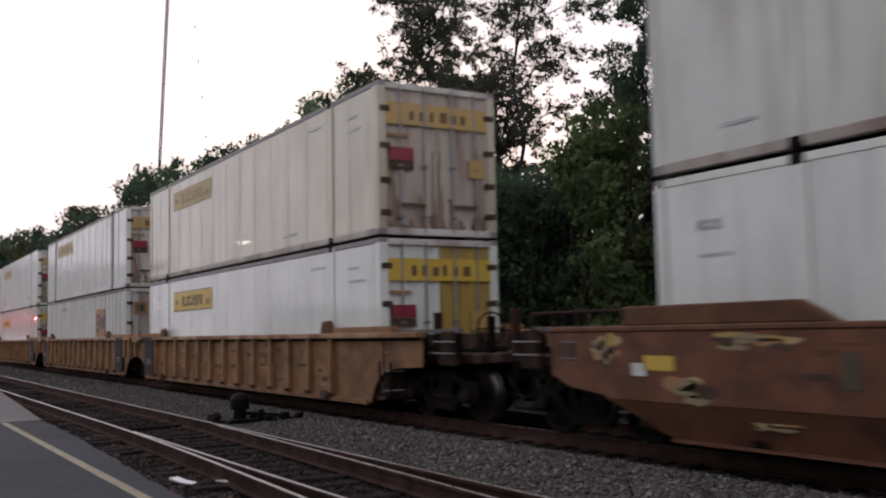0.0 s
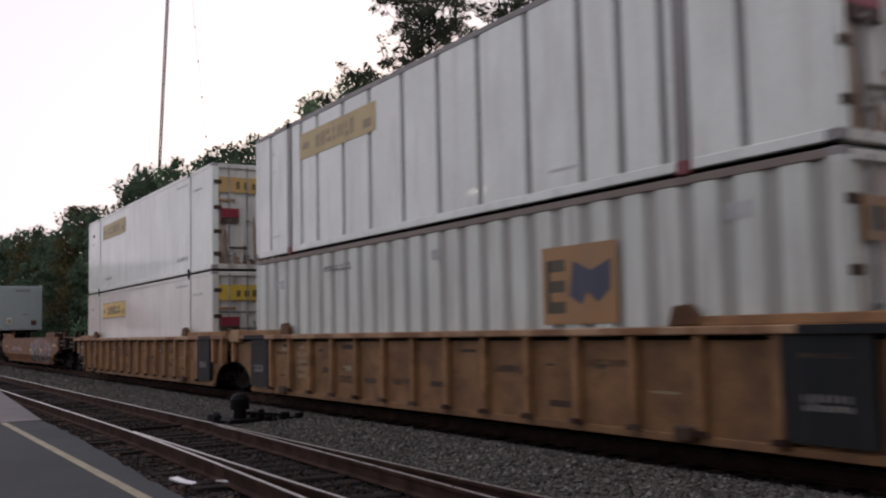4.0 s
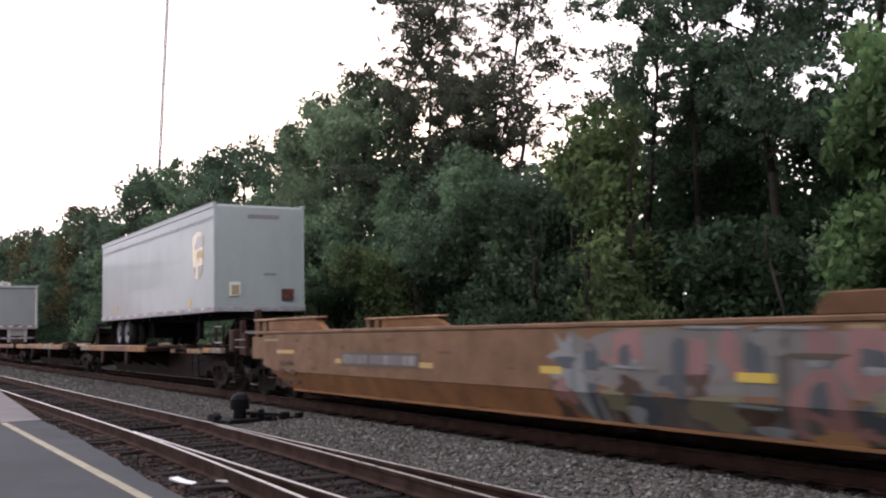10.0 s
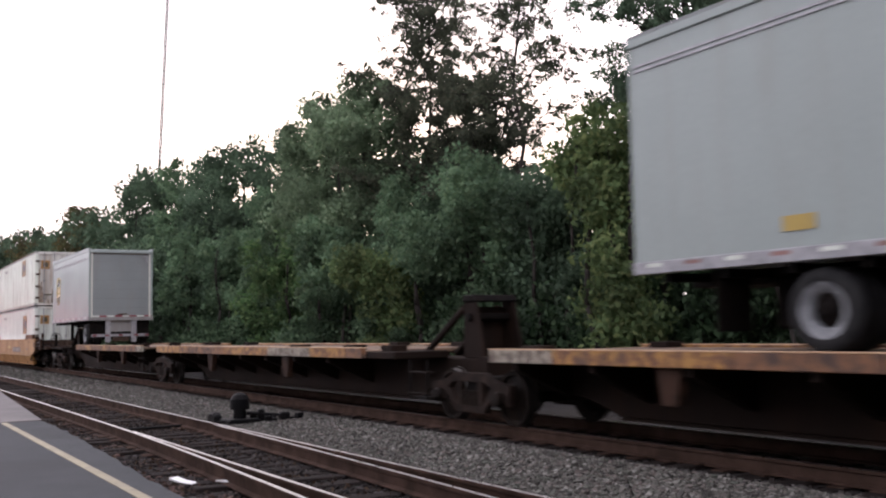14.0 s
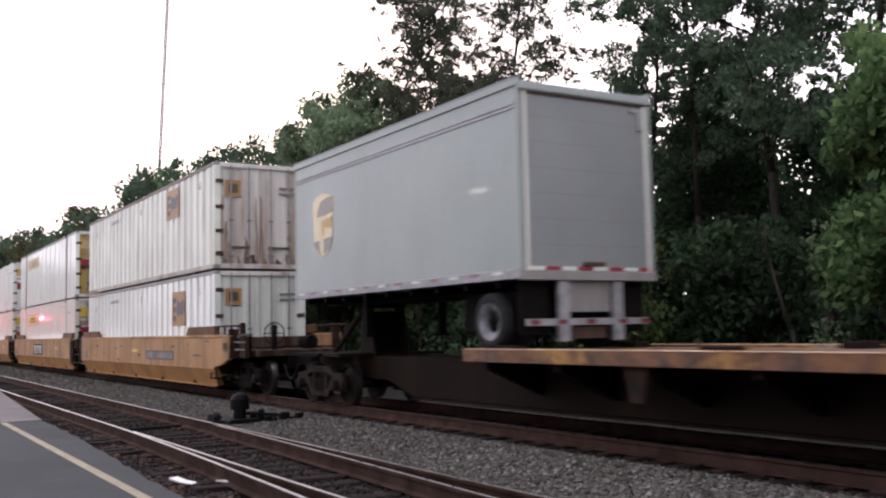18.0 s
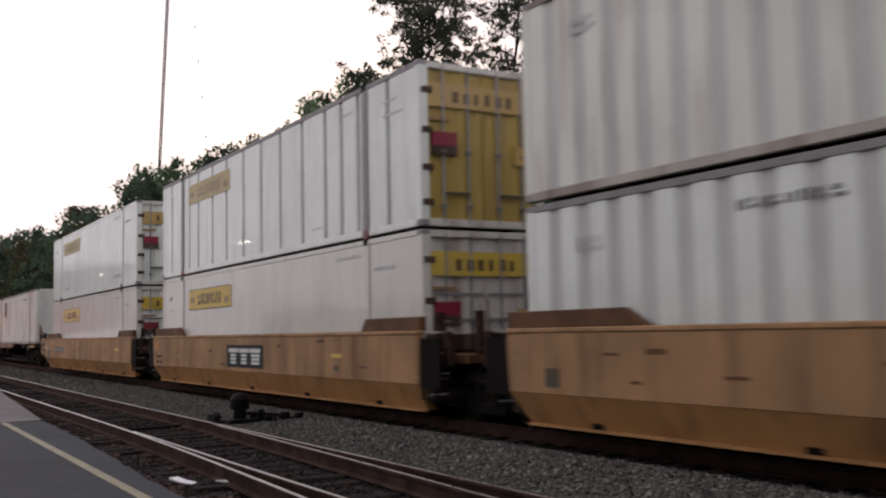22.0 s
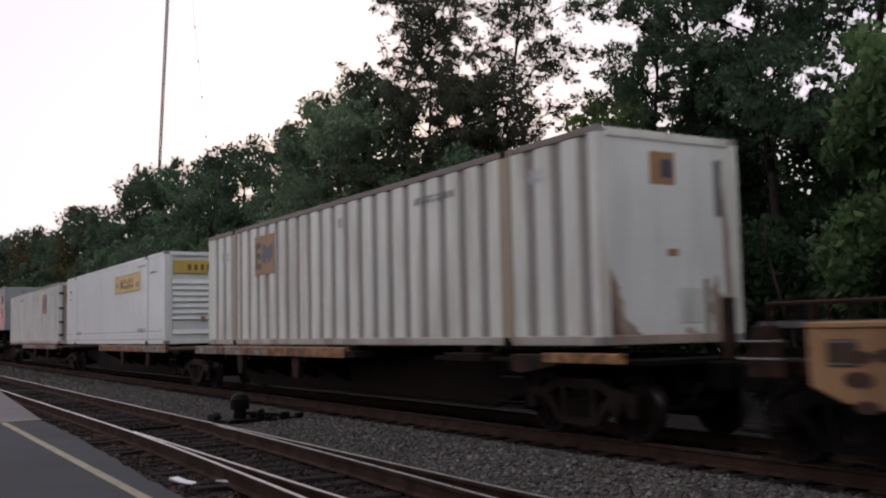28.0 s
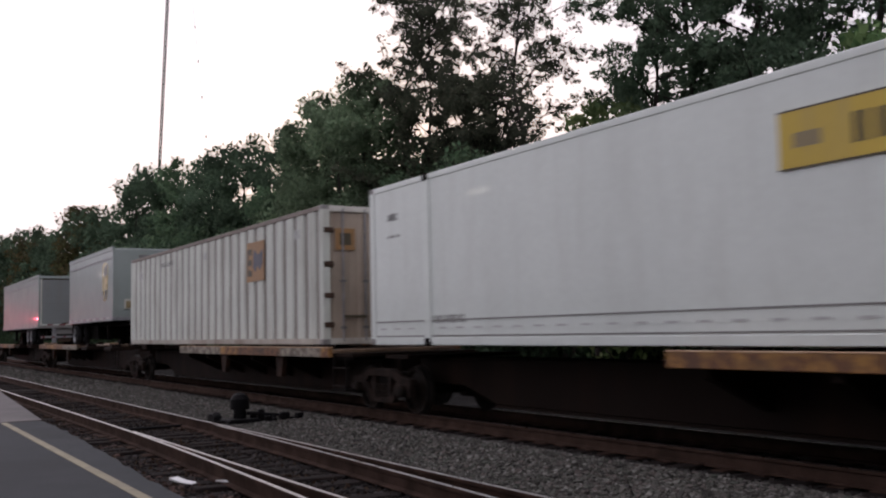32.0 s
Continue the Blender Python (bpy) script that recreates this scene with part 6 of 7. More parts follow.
    for y in (-0.85, 0.85):
        part("landing_leg", Shape().box(leg - 0.07, leg + 0.07, y - 0.07, y + 0.07, 1.42, floor).box(leg - 0.14, leg + 0.14, y - 0.12, y + 0.12, 1.38, 1.42), BLACKSTEEL, c, "folded landing leg", bevel=0.01)
    part("king_pin_plate", Shape().box(-tail * (hl - 1.1) - 0.7, -tail * (hl - 1.1) + 0.7, -0.6, 0.6, floor - 0.06, floor), BLACKSTEEL, c)
    if shield is not None:
        s0, z0, w, h = shield
        def outline(k, dz=0.0):
            pts = []
            for q in range(9):
                u = q / 8
                pts.append((s0 - w * k / 2 + w * k * u, z0 + h * k * (0.5 - 0.10 * (2 * u - 1) ** 2)))
            pts = pts[::-1]
            for q in range(1, 12):
                u = q / 12
                side = -w * k / 2 + w * k * u
                low = -0.5 * h * k * (1 - abs(2 * u - 1) ** 2.2) ** 0.6 if 0 < u < 1 else 0
                pts.append((s0 + side, z0 - 0.12 * h * k + low * 0.76))
            return pts
        p = part("shield", Shape().prism(outline(1.0), -hw - 0.003, -hw + 0.012), GOLD, c, "brown and pale gold shield emblem")
        at = lambda pts: [(s0 + (u - 0.5) * w, z0 + (v - 0.5) * h) for u, v in pts]
        for pts, film, name in (([(0.22, 0.64), (0.27, 0.77), (0.40, 0.87), (0.62, 0.915), (0.95, 0.92), (0.95, 0.68), (0.6, 0.645)], BROWNFILM, "dark brown top of the shield"),
                                ([(0.05, 0.25), (0.33, 0.27), (0.35, 0.09), (0.42, 0.02), (0.25, 0.08), (0.12, 0.16)], BROWNFILM, "dark brown foot of the shield"),
                                ([(0.52, 0.28), (0.95, 0.29), (0.88, 0.16), (0.75, 0.08), (0.55, 0.02), (0.52, 0.08)], BROWNFILM, "dark brown foot of the shield"),
                                ([(0.44, 0.34), (0.56, 0.34), (0.56, 0.46), (0.93, 0.42), (0.93, 0.60), (0.44, 0.58)], ORANGEBAND, "tan blocks across the shield")):
            part("shield_field", Shape().prism(at(pts), -hw - 0.006, -hw - 0.002), film, p, name)
    rolling.append((c, x_right - length / 2, 0.0))
    return c


# ---- the train, from the head of the shot to its tail ----
LOW, HIGH, FLATZ = 0.33, 3.262, 1.24
SIGN_LOW = (-5.35, -1.72, 1.87, 2.44)
SIGN_HIGH = (-5.4, -1.8, 1.95, 2.50)

smooth_well(-0.6, BROWN, True, False, "red-brown smooth-sided well wagon with pale scrawled markings", marks=[("stain", -9.04, -8.47, 0.92, 1.38), ("yellow", -8.09, -7.6, 0.97, 1.14), ("white", -8.30, -8.06, 0.90, 1.05), ("stain", -7.8, -6.9, 0.50, 0.93), ("stain", -7.0, -5.9, 1.18, 1.40), ("stain", -6.55, -5.95, 0.38, 0.48), ("yellow", -4.75, -4.0, 0.90, 1.02), ("dark", -5.4, -5.2, 0.85, 1.2)], long_arch=True)
container(-0.6, LOW, "smooth", WHITE, band=YELLOW, seed=1, label="white smooth freight container low in a well wagon")
container(-0.6, HIGH, "ribbed", GREYWHITE, sign=None, band=YELLOW, seed=2, label="greyed white ribbed container stacked on another")

U1, U2, U3 = -23.92, -43.41, -62.92
ribbed_well(U1, ORANGEBROWN, False, True, 21, "orange-brown ribbed well wagon carrying two stacked containers")
container(U1, LOW, "ribbed", WHITE, door=WHITE, door2=YELLOWDOOR, sign=SIGN_LOW, band=YELLOW, seed=3, label="white ribbed container with yellow panels, in a well")
container(U1, HIGH, "ribbed", CREAM, door=RUSTDOOR, sign=SIGN_HIGH, sign_film=FADED, band=YELLOW, seed=4, label="yellowed grimy container with rusty doors, stacked on top")
ribbed_well(U2, ORANGEBROWN, False, False, 22, "orange-brown ribbed well wagon carrying two white containers")
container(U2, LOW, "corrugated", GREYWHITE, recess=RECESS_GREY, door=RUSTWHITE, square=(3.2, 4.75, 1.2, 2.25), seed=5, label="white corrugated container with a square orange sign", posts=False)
container(U2, HIGH, "panelled", WHITE, door=RUSTWHITE, sign=SIGN_HIGH, sign_film=FADED, band=YELLOW, seed=6, label="white panelled container with grey grooves")
ribbed_well(U3, ORANGEBROWN, True, False, 23, "orange-brown ribbed well wagon with black end panels")
container(U3, LOW, "smooth", PALE, door=RUSTWHITE, sign=SIGN_LOW, band=YELLOW, seed=7, label="pale smooth container with a yellow panel, in a well")
container(U3, HIGH, "smooth", WHITE, door=RUSTWHITE, sign=SIGN_HIGH, sign_film=FADED, band=YELLOW, seed=8, label="glossy white smooth container stacked on a pale one")

U4 = -86.3
empty = smooth_well(U4, FADEDBROWN, True, True, "empty brown smooth-sided well wagon sprayed with graffiti", marks=[("plate", -4.6, -1.65, 0.82, 1.04), ("dull", -4.9, -4.62, 0.84, 0.93), ("dull", -1.63, -1.2, 0.82, 0.91), ("dull", 8.41, 9.42, 1.06, 1.16), ("dull", -7.92, -6.95, 1.0, 1.08), ("faint", -8.7, -7.85, 1.27, 1.31), ("blot", -7.75, -6.85, 0.36, 0.86)], long_arch=True, lift=0.06, sill=0.245, stepped=True)
FLATCAR_R, T1, T2, H_LEFT = -99.6, -117.3, -135.55, -153.45
spine_wagon(FLATCAR_R, T1, False, True, -100.1, "grimy brown spine wagon with a worn yellow deck under a trailer", deck=(-116.0, -105.8), gear=True)
spine_wagon(T1, T2, False, False, -118.3, "empty grimy spine wagon with a raised hitch stand", deck=(-134.35, -120.2), top=1.98)
spine_wagon(T2, H_LEFT, True, False, -152.6, "grimy spine wagon carrying a short trailer", deck=(-147.0, -136.3))
long_trailer = trailer(-99.35, 13.72, False, (5.4, 3.70, 1.02, 1.33), (-4.21, -3.05), "long silver-grey box trailer with a gold and brown shield")
trailer(-145.72, 8.4, True, (-2.72, 3.68, 1.02, 1.3), (3.25,), "short silver-grey box trailer with a grey rear door", floor=2.2, top=5.16)

part("sticker", Shape().box(4.55, 4.75, -1.2995, -1.283, 2.3, 2.5), YELLOW, long_trailer, "small yellow sticker")
part("sticker", Shape().box(-4.6, -4.2, -1.2995, -1.283, 2.42, 2.58), YELLOWDOOR, long_trailer, "worn orange-yellow sticker")
UI, UJ, UK = -167.77, -186.92, -206.42
smooth_well(UI, TAN, False, True, "tan smooth-sided well wagon carrying corrugated containers", marks=[("plate", 2.0, 5.05, 0.80, 1.04), ("dark", 7.0, 7.7, 0.92, 0.98), ("dark", -7.4, -7.1, 0.7, 0.95), ("yellow", 0.2, 0.9, 1.0, 1.08)])
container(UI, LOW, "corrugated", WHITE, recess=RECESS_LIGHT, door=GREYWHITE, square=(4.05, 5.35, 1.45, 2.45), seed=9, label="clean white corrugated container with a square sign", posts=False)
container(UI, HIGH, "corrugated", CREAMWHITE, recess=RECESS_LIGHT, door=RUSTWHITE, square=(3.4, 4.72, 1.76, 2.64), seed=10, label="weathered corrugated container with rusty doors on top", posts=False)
smooth_well(UJ, TAN, False, False, "tan smooth-sided well wagon with a black and white logo plate", marks=[("logo", -1.3, 1.2, 0.70, 1.24), ("yellow", 4.9, 5.35, 1.0, 1.08), ("blot", -7.9, -7.2, 0.5, 0.95), ("orange", -8.1, -7.66, 1.07, 1.31), ("dark", 5.0, 5.2, 0.75, 0.85)])
container(UJ, LOW, "smooth", PALE, door=RUSTWHITE, sign=SIGN_LOW, band=YELLOW, seed=11, label="pale smooth container with a yellow panel in a tan well")
container(UJ, HIGH, "panelled", WHITE, door=YELLOWDOOR, sign=SIGN_HIGH, sign_film=FADED, band=YELLOW, seed=12, label="white panelled container with faded yellow doors on top")
smooth_well(UK, TAN, True, False, "tan smooth-sided well wagon carrying two smooth white containers", marks=[("plate", -6.0, -3.9, 0.88, 1.08), ("yellow", 6.0, 6.6, 1.0, 1.1), ("dark", -7.9, -7.3, 0.55, 0.95), ("yellow", -8.6, -8.2, 1.0, 1.15), ("blot", -9.5, -8.7, 0.62, 1.25), ("stain", -8.6, -7.9, 0.9, 1.3)])
container(UK, LOW, "smooth", PALE, door=WHITE, sign=SIGN_LOW, band=YELLOW, seed=13, label="pale smooth container with a yellow panel under another container")
container(UK, HIGH, "smooth", WHITE, door=WHITE, sign=SIGN_HIGH, sign_film=FADED, band=YELLOW, seed=14, label="white smooth container with a faded yellow panel on top")

trucks = [-220.5, -237.8, -256.5, -275.2, -293.9, -312.6]
for k, (a, b) in enumerate(zip(trucks, trucks[1:])):
    spine_wagon(a, b, k == 4, k == 0, (-276.6 if k == 3 else (-307.0 if k == 4 else None)), "grimy brown spine wagon with worn yellow deck edges", deck=[(-236.3, -226.9), (-248.5, -239.2), (-268.0, -257.8), None, None][k])
container(-227.72, FLATZ, "corrugated", CREAMWHITE, end="plain", end_skin=WHITE, square=(-4.55, -3.3, 1.63, 2.55), seed=15, label="white corrugated container with grey recesses on a spine wagon")
container(-248.3, FLATZ, "smooth", CLEANWHITE, end="louvres", sign=(1.35, 5.05, 1.80, 2.42), seed=16, label="clean white smooth container with a louvred end")
container(-266.62, FLATZ, "corrugated", GREYWHITE, door=PALERUST, square=(3.55, 4.75, 1.5, 2.45), seed=17, label="white corrugated container with rusty brown doors", posts=False)
trailer(-277.5, 8.5, False, (2.9, 3.6, 1.05, 1.5), (-3.3,), "short silver-grey trailer with a gold shield on a spine wagon", floor=2.1, top=4.85)
trailer(-294.5, 13.72, True, None, (2.95, 4.1), "silver-grey box trailer seen tail first", floor=2.05, top=4.8)


# ---- trees ----
def leaf_cloud(name, centres, radii, per, size, rng, squash=0.8):
    """Leaves in clumps: small bent diamonds of two triangles each."""
    c = np.repeat(np.asarray(centres), per, axis=0)
    rad = np.repeat(np.asarray(radii), per)
    n = len(c)
    d = rng.normal(size=(n, 3))
    d /= np.linalg.norm(d, axis=1)[:, None]
    p = c + d * (rad * rng.random(n) ** 0.45)[:, None] * np.array([1, 1, squash])
    a = rng.normal(size=(n, 3))
    a[:, 2] -= 0.5
    a /= np.linalg.norm(a, axis=1)[:, None]
    b = np.cross(a, rng.normal(size=(n, 3)))
    b /= np.linalg.norm(b, axis=1)[:, None]
    s = size * rng.uniform(0.6, 1.3, n)[:, None]
    fold = np.cross(a, b) * s * 0.18
    v = np.stack([p - a * s, p + b * s * 0.55 + fold, p + a * s, p - b * s * 0.55 + fold], 1).reshape(-1, 3)
    k = 4 * np.arange(n)[:, None]
    f = np.concatenate([k + [0, 1, 2], k + [0, 2, 3]], 1).reshape(-1, 3)
    me = bpy.data.meshes.new(name)
    me.vertices.add(len(v))
    me.vertices.foreach_set("co", v.ravel().astype(np.float32))
    me.loops.add(len(f) * 3)
    me.loops.foreach_set("vertex_index", f.ravel().astype(np.int32))
    me.polygons.add(len(f))
    me.polygons.foreach_set("loop_start", np.arange(0, len(f) * 3, 3, dtype=np.int32))
    me.update(calc_edges=True)
    return me


def limb(s, a, b, r0, r1, rng, bends=3):
    """A tapered, slightly crooked branch."""
    a, b = Vector(a), Vector(b)
    L = (b - a).length
    pts = [a.lerp(b, k / bends) + Vector(rng.normal(size=3)) * L * 0.016 * (0 < k < bends) for k in range(bends + 1)]
    for k in range(bends):
        s.tube(pts[k], pts[k + 1], r0 + (r1 - r0) * k / bends, r0 + (r1 - r0) * (k + 1) / bends, n=7)


def tree(x, y, height, spread, base, material, clumps, per, size, seed, label, lean=(0, 0), clump=0.55, hollow=0.35, trunks=1, name="tree"):
    """A trunk with limbs and a crown of leaf clumps from base to height."""
    rng = np.random.default_rng(seed)
    z = ground_height(x, y)
    t = thing(name, label, "tree" if name == "tree" else "bush", "wood behind the tracks", at=(x, y, z - 0.05))
    r0 = (0.009 if base < 4.5 else 0.006) * height + 0.03
    for k in range(trunks):
        off = (rng.uniform(-0.5, 0.5) * (trunks > 1), rng.uniform(-0.3, 0.3) * (trunks > 1))
        s = Shape()
        limb(s, (off[0], off[1], 0), (off[0] * 2 + lean[0] * 0.8, off[1] * 2 + lean[1] * 0.8, height * 0.88), r0, 0.03, rng, 6)
        part("trunk", s, BARK, t, "crooked grey-brown trunk", smooth=True)
    mid, half = (base + height) / 2, (height - base) / 2
    cs, rs = [], []
    n = 7 if height < 12 else 16
    lobes = [(rng.uniform(-0.65, 0.65) * spread * (1.0 if n == 7 else 0.78), rng.uniform(-0.45, 0.45) * spread, mid + (1.7 * (k + rng.random()) / n - 0.9) * half, rng.uniform(0.28, 0.5 if n > 7 else 0.62) * spread) for k in range(n)]
    lobes.append((lean[0], lean[1], height - 0.35 * spread, 0.4 * spread))
    while len(cs) < clumps:
        L = lobes[rng.integers(len(lobes))]
        d = rng.normal(size=3)
        d /= np.linalg.norm(d)
        q = np.array(L[:3]) + d * L[3] * (hollow + (1 - hollow) * rng.random() ** 0.5)
        if q[2] < base * 0.7 or q[2] > height + 0.3:
            continue
        cs.append(q)
        rs.append(clump * rng.uniform(0.5, 1.25))
    for k in range(min(12, len(cs))):
        br = Shape()
        q = cs[k * (len(cs) // 12)]
        h = max(0.25 * height, min(0.8 * height, q[2] - 0.35 * np.hypot(q[0], q[1]) - 0.3))
        limb(br, (lean[0] * h / height, lean[1] * h / height, h), q, r0 * 0.17, 0.008, rng, 3)
        part("limb", br, BARK, t, smooth=True)
    part("crown", leaf_cloud("crown", cs, rs, int(per * 1.6), size * 0.8, rng), material, t, "uneven leafy crown")
    return t


def airy_tree(x, y, height, reach, base, material, boughs, seed, label, lean=(0, 0), per=34, size=0.066, clump=0.27):
    """A tall open tree: rising boughs, each with twigs that carry small tufts of leaves."""
    rng = np.random.default_rng(seed)
    t = thing("tree", label, "tree", "wood behind the tracks", at=(x, y, ground_height(x, y) - 0.05))
    stem = Shape()
    top = Vector((lean[0], lean[1], height * 0.95))
    limb(stem, (0, 0, 0), top, 0.0085 * height, 0.015, rng, 6)
    part("trunk", stem, BARK, t, "crooked grey-brown trunk", smooth=True)
    cs, rs = [], []
    for k in range(boughs):
        u = (k + rng.random()) / boughs
        h = base + (height * 0.93 - base) * u
        root = Vector((lean[0] * h / height, lean[1] * h / height, h))
        az = 2.4 * k + rng.uniform(-0.5, 0.5)
        L = reach * (1.0 - 0.55 * u * u) * rng.uniform(0.55, 1.1)
        way = Vector((math.cos(az), 0.7 * math.sin(az), rng.uniform(0.15, 0.75))).normalized()
        tip = root + way * L
        br = Shape()
        limb(br, root, tip, 0.0019 * height, 0.007, rng, 3)
        for q in range(int(4 + 3.2 * L)):
            v = rng.uniform(0.25, 1.0)
            a = root.lerp(tip, v)
            b = a + (way * 0.5 + Vector(rng.normal(size=3)) * 0.8).normalized() * rng.uniform(0.35, 0.95)
            br.tube(a, b, 0.006, 0.003, n=4)
            for w in (0.55, 1.0):
                cs.append(a.lerp(b, w))
                rs.append(clump * rng.uniform(0.55, 1.25))
        part("limb", br, BARK, t, smooth=True)
    part("crown", leaf_cloud("crown", cs, rs, per, size, rng, 0.7), material, t, "open crown of small leaf tufts")
    return t


TREES = [
    # x, y, height, spread, base, leaf, clumps, leaves a clump, leaf size, clump size
    (-9.0, 13.9, 6.0, 1.75, 2.6, LEAF_LIGHT, 240, 44, 0.115, 0.42),
    (-7.2, 14.6, 5.4, 1.8, 2.2, LEAF_LIGHT, 90, 34, 0.145, 0.45),
    (-11.6, 17, 15.5, 3.6, 5.2, LEAF_DARK, 190, 60, 0.09, 0.52),
    (-17.4, 19.6, 7.2, 2.4, 2.0, LEAF_SHADED, 240, 44, 0.10, 0.5),
    (-14.2, 18.8, 6.2, 2.4, 1.0, LEAF_SHADED, 220, 44, 0.10, 0.5),
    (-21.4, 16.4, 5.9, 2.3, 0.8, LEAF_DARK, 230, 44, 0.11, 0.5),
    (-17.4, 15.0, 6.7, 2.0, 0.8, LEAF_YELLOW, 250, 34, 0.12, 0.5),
    (-13.6, 16.2, 3.6, 1.8, 0.6, LEAF_SHADED, 110, 40, 0.11, 0.5),
    (-24.9, 16.4, 6.5, 2.4, 0.8, LEAF_MID, 280, 42, 0.11, 0.55),
    (-29.0, 15.0, 4.4, 1.9, 0.4, LEAF_YELLOW, 130, 40, 0.11, 0.5),
    (-28.2, 17.6, 6.8, 2.4, 0.8, LEAF_DARK, 240, 42, 0.11, 0.55),
    (-27.6, 15.6, 5.2, 2.2, 0.4, LEAF_MID, 160, 42, 0.11, 0.5),
    (-30.5, 16.4, 6.8, 2.4, 0.4, LEAF_MID, 170, 42, 0.11, 0.55),
    (-33, 15.2, 5.6, 2.2, 0.4, LEAF_MID, 150, 40, 0.12, 0.5),
    (-33.4, 16.6, 11.2, 2.2, 1.6, LEAF_HAZE, 270, 42, 0.11, 0.55),
    (-35.4, 16.4, 10.4, 2.8, 0.8, LEAF_HAZE, 270, 42, 0.12, 0.6),
    (-38.6, 17.4, 11.6, 2.8, 2.0, LEAF_HAZE, 250, 42, 0.12, 0.6),
    (-37, 15.1, 5.2, 2.3, 0.4, LEAF_LIGHT, 140, 38, 0.12, 0.5),
    (-41, 16, 8.0, 2.6, 0.4, LEAF_MID, 180, 40, 0.13, 0.6),
    (-43.5, 17.8, 11.1, 3.0, 1.5, LEAF_DARK, 200, 40, 0.13, 0.65),
    (-48, 17.2, 11.1, 3.0, 0.8, LEAF_DARK, 200, 40, 0.14, 0.65),
    (-46, 15.2, 6.4, 2.5, 0.4, LEAF_MID, 150, 38, 0.14, 0.6),
    (-51, 15.4, 7.0, 2.6, 0.4, LEAF_MID, 140, 38, 0.15, 0.65),
    (-53.5, 17.5, 11.5, 3.2, 0.8, LEAF_DARK, 190, 38, 0.15, 0.7),
    (-59, 17, 11.9, 3.3, 0.8, LEAF_MID, 190, 38, 0.16, 0.7),
    (-56, 15.2, 6.8, 2.6, 0.4, LEAF_DARK, 140, 36, 0.16, 0.65),
    (-62, 15.4, 7.4, 2.8, 0.4, LEAF_MID, 130, 36, 0.17, 0.7),
    (-64.5, 17.2, 12.5, 3.4, 0.8, LEAF_DARK, 180, 36, 0.17, 0.75),
    (-71.5, 17, 13.5, 3.6, 0.8, LEAF_DARK, 190, 36, 0.18, 0.8),
    (-68, 15.2, 8.0, 3.0, 0.4, LEAF_MID, 130, 34, 0.18, 0.75),
    (-76, 15.4, 8.0, 3.2, 0.4, LEAF_DARK, 130, 34, 0.19, 0.8),
    (-80, 17, 12.2, 3.8, 0.8, LEAF_DARK, 170, 34, 0.2, 0.85),
    (-89, 17, 13.0, 3.8, 0.8, LEAF_DRY, 170, 34, 0.21, 0.9),
    (-98, 17, 12.5, 4.2, 0.8, LEAF_DARK, 160, 34, 0.23, 0.95),
    (-109, 17, 13.0, 4.5, 0.8, LEAF_DARK, 160, 34, 0.25, 1.0),
    (-121, 17, 13.8, 5.0, 0.8, LEAF_DRY, 150, 34, 0.28, 1.1),
    (-134, 17, 14.6, 5.4, 0.8, LEAF_DARK, 150, 34, 0.3, 1.2),
    (-150, 17, 15.7, 6.0, 0.8, LEAF_DRY, 140, 34, 0.34, 1.3),
    (-170, 17.5, 16.5, 7.0, 0.8, LEAF_DARK, 140, 34, 0.38, 1.5),
]
for k, (x, y, h, sp, base, leaf, cl, per, size, clump) in enumerate(TREES):
    small = h < 8
    tree(x, y, h, sp, base, leaf, cl, per, size, int(-37 * x + 11 * h), ("leafy green shrub at the edge of the wood" if small else "tall dark green tree with an open uneven crown"),
         clump=clump, trunks=3 if small else 1, name="bush" if small else "tree")
OPEN = "tall dark tree with an open crown of small leaf tufts"
airy_tree(-15.0, 17.6, 15.5, 3.9, 5.0, LEAF_DARK, 42, 51, OPEN, per=38, clump=0.29)
airy_tree(-17.6, 18.0, 13.5, 3.1, 4.8, LEAF_DARK, 34, 52, OPEN, per=38, clump=0.28)
airy_tree(-18.5, 17.5, 12.6, 3.0, 6.4, LEAF_DARK, 15, 57, OPEN, per=30, clump=0.26)
airy_tree(-31.6, 18.4, 15.6, 3.5, 4.6, LEAF_OLIVE, 50, 53, OPEN, lean=(0.3, 0), per=34, clump=0.27)
airy_tree(-28.6, 18.8, 10.4, 2.4, 4.6, LEAF_OLIVE, 38, 54, OPEN, per=40, clump=0.29)
airy_tree(-26.8, 18.6, 14.6, 3.5, 7.2, LEAF_OLIVE, 26, 55, OPEN, lean=(1.2, 0), per=22, clump=0.26)
# undergrowth along the foot of the wood, and the wood behind it, both darkened for shade
rng = np.random.default_rng(77)
cs, rs = [], []
for k in range(1500):
    x = -4.0 - 150.0 * rng.random() ** 1.7
    y = rng.uniform(15.0, 18.5)
    cs.append((x, y, ground_height(x, y) + rng.uniform(0.0, 2.4)))
    rs.append(rng.uniform(0.35, 0.8) * (1 + -x / 120))
me = leaf_cloud("undergrowth", cs, rs, 56, 0.10, rng)
me.materials.append(LEAF_SHADED)
tagged(new("undergrowth", me), "green undergrowth along the foot of the wood, darkened for shade", "undergrowth", kind="stuff")
cs, rs = [], []
for k in range(1500):
    x = 5.0 - 210.0 * rng.random()
    y = rng.uniform(20.0, 25)
    cs.append((x, y, rng.uniform(0.3, 1.0) ** 0.7 * (7.0 if x > -36 else 10.0)))
    rs.append(rng.uniform(0.9, 1.6))
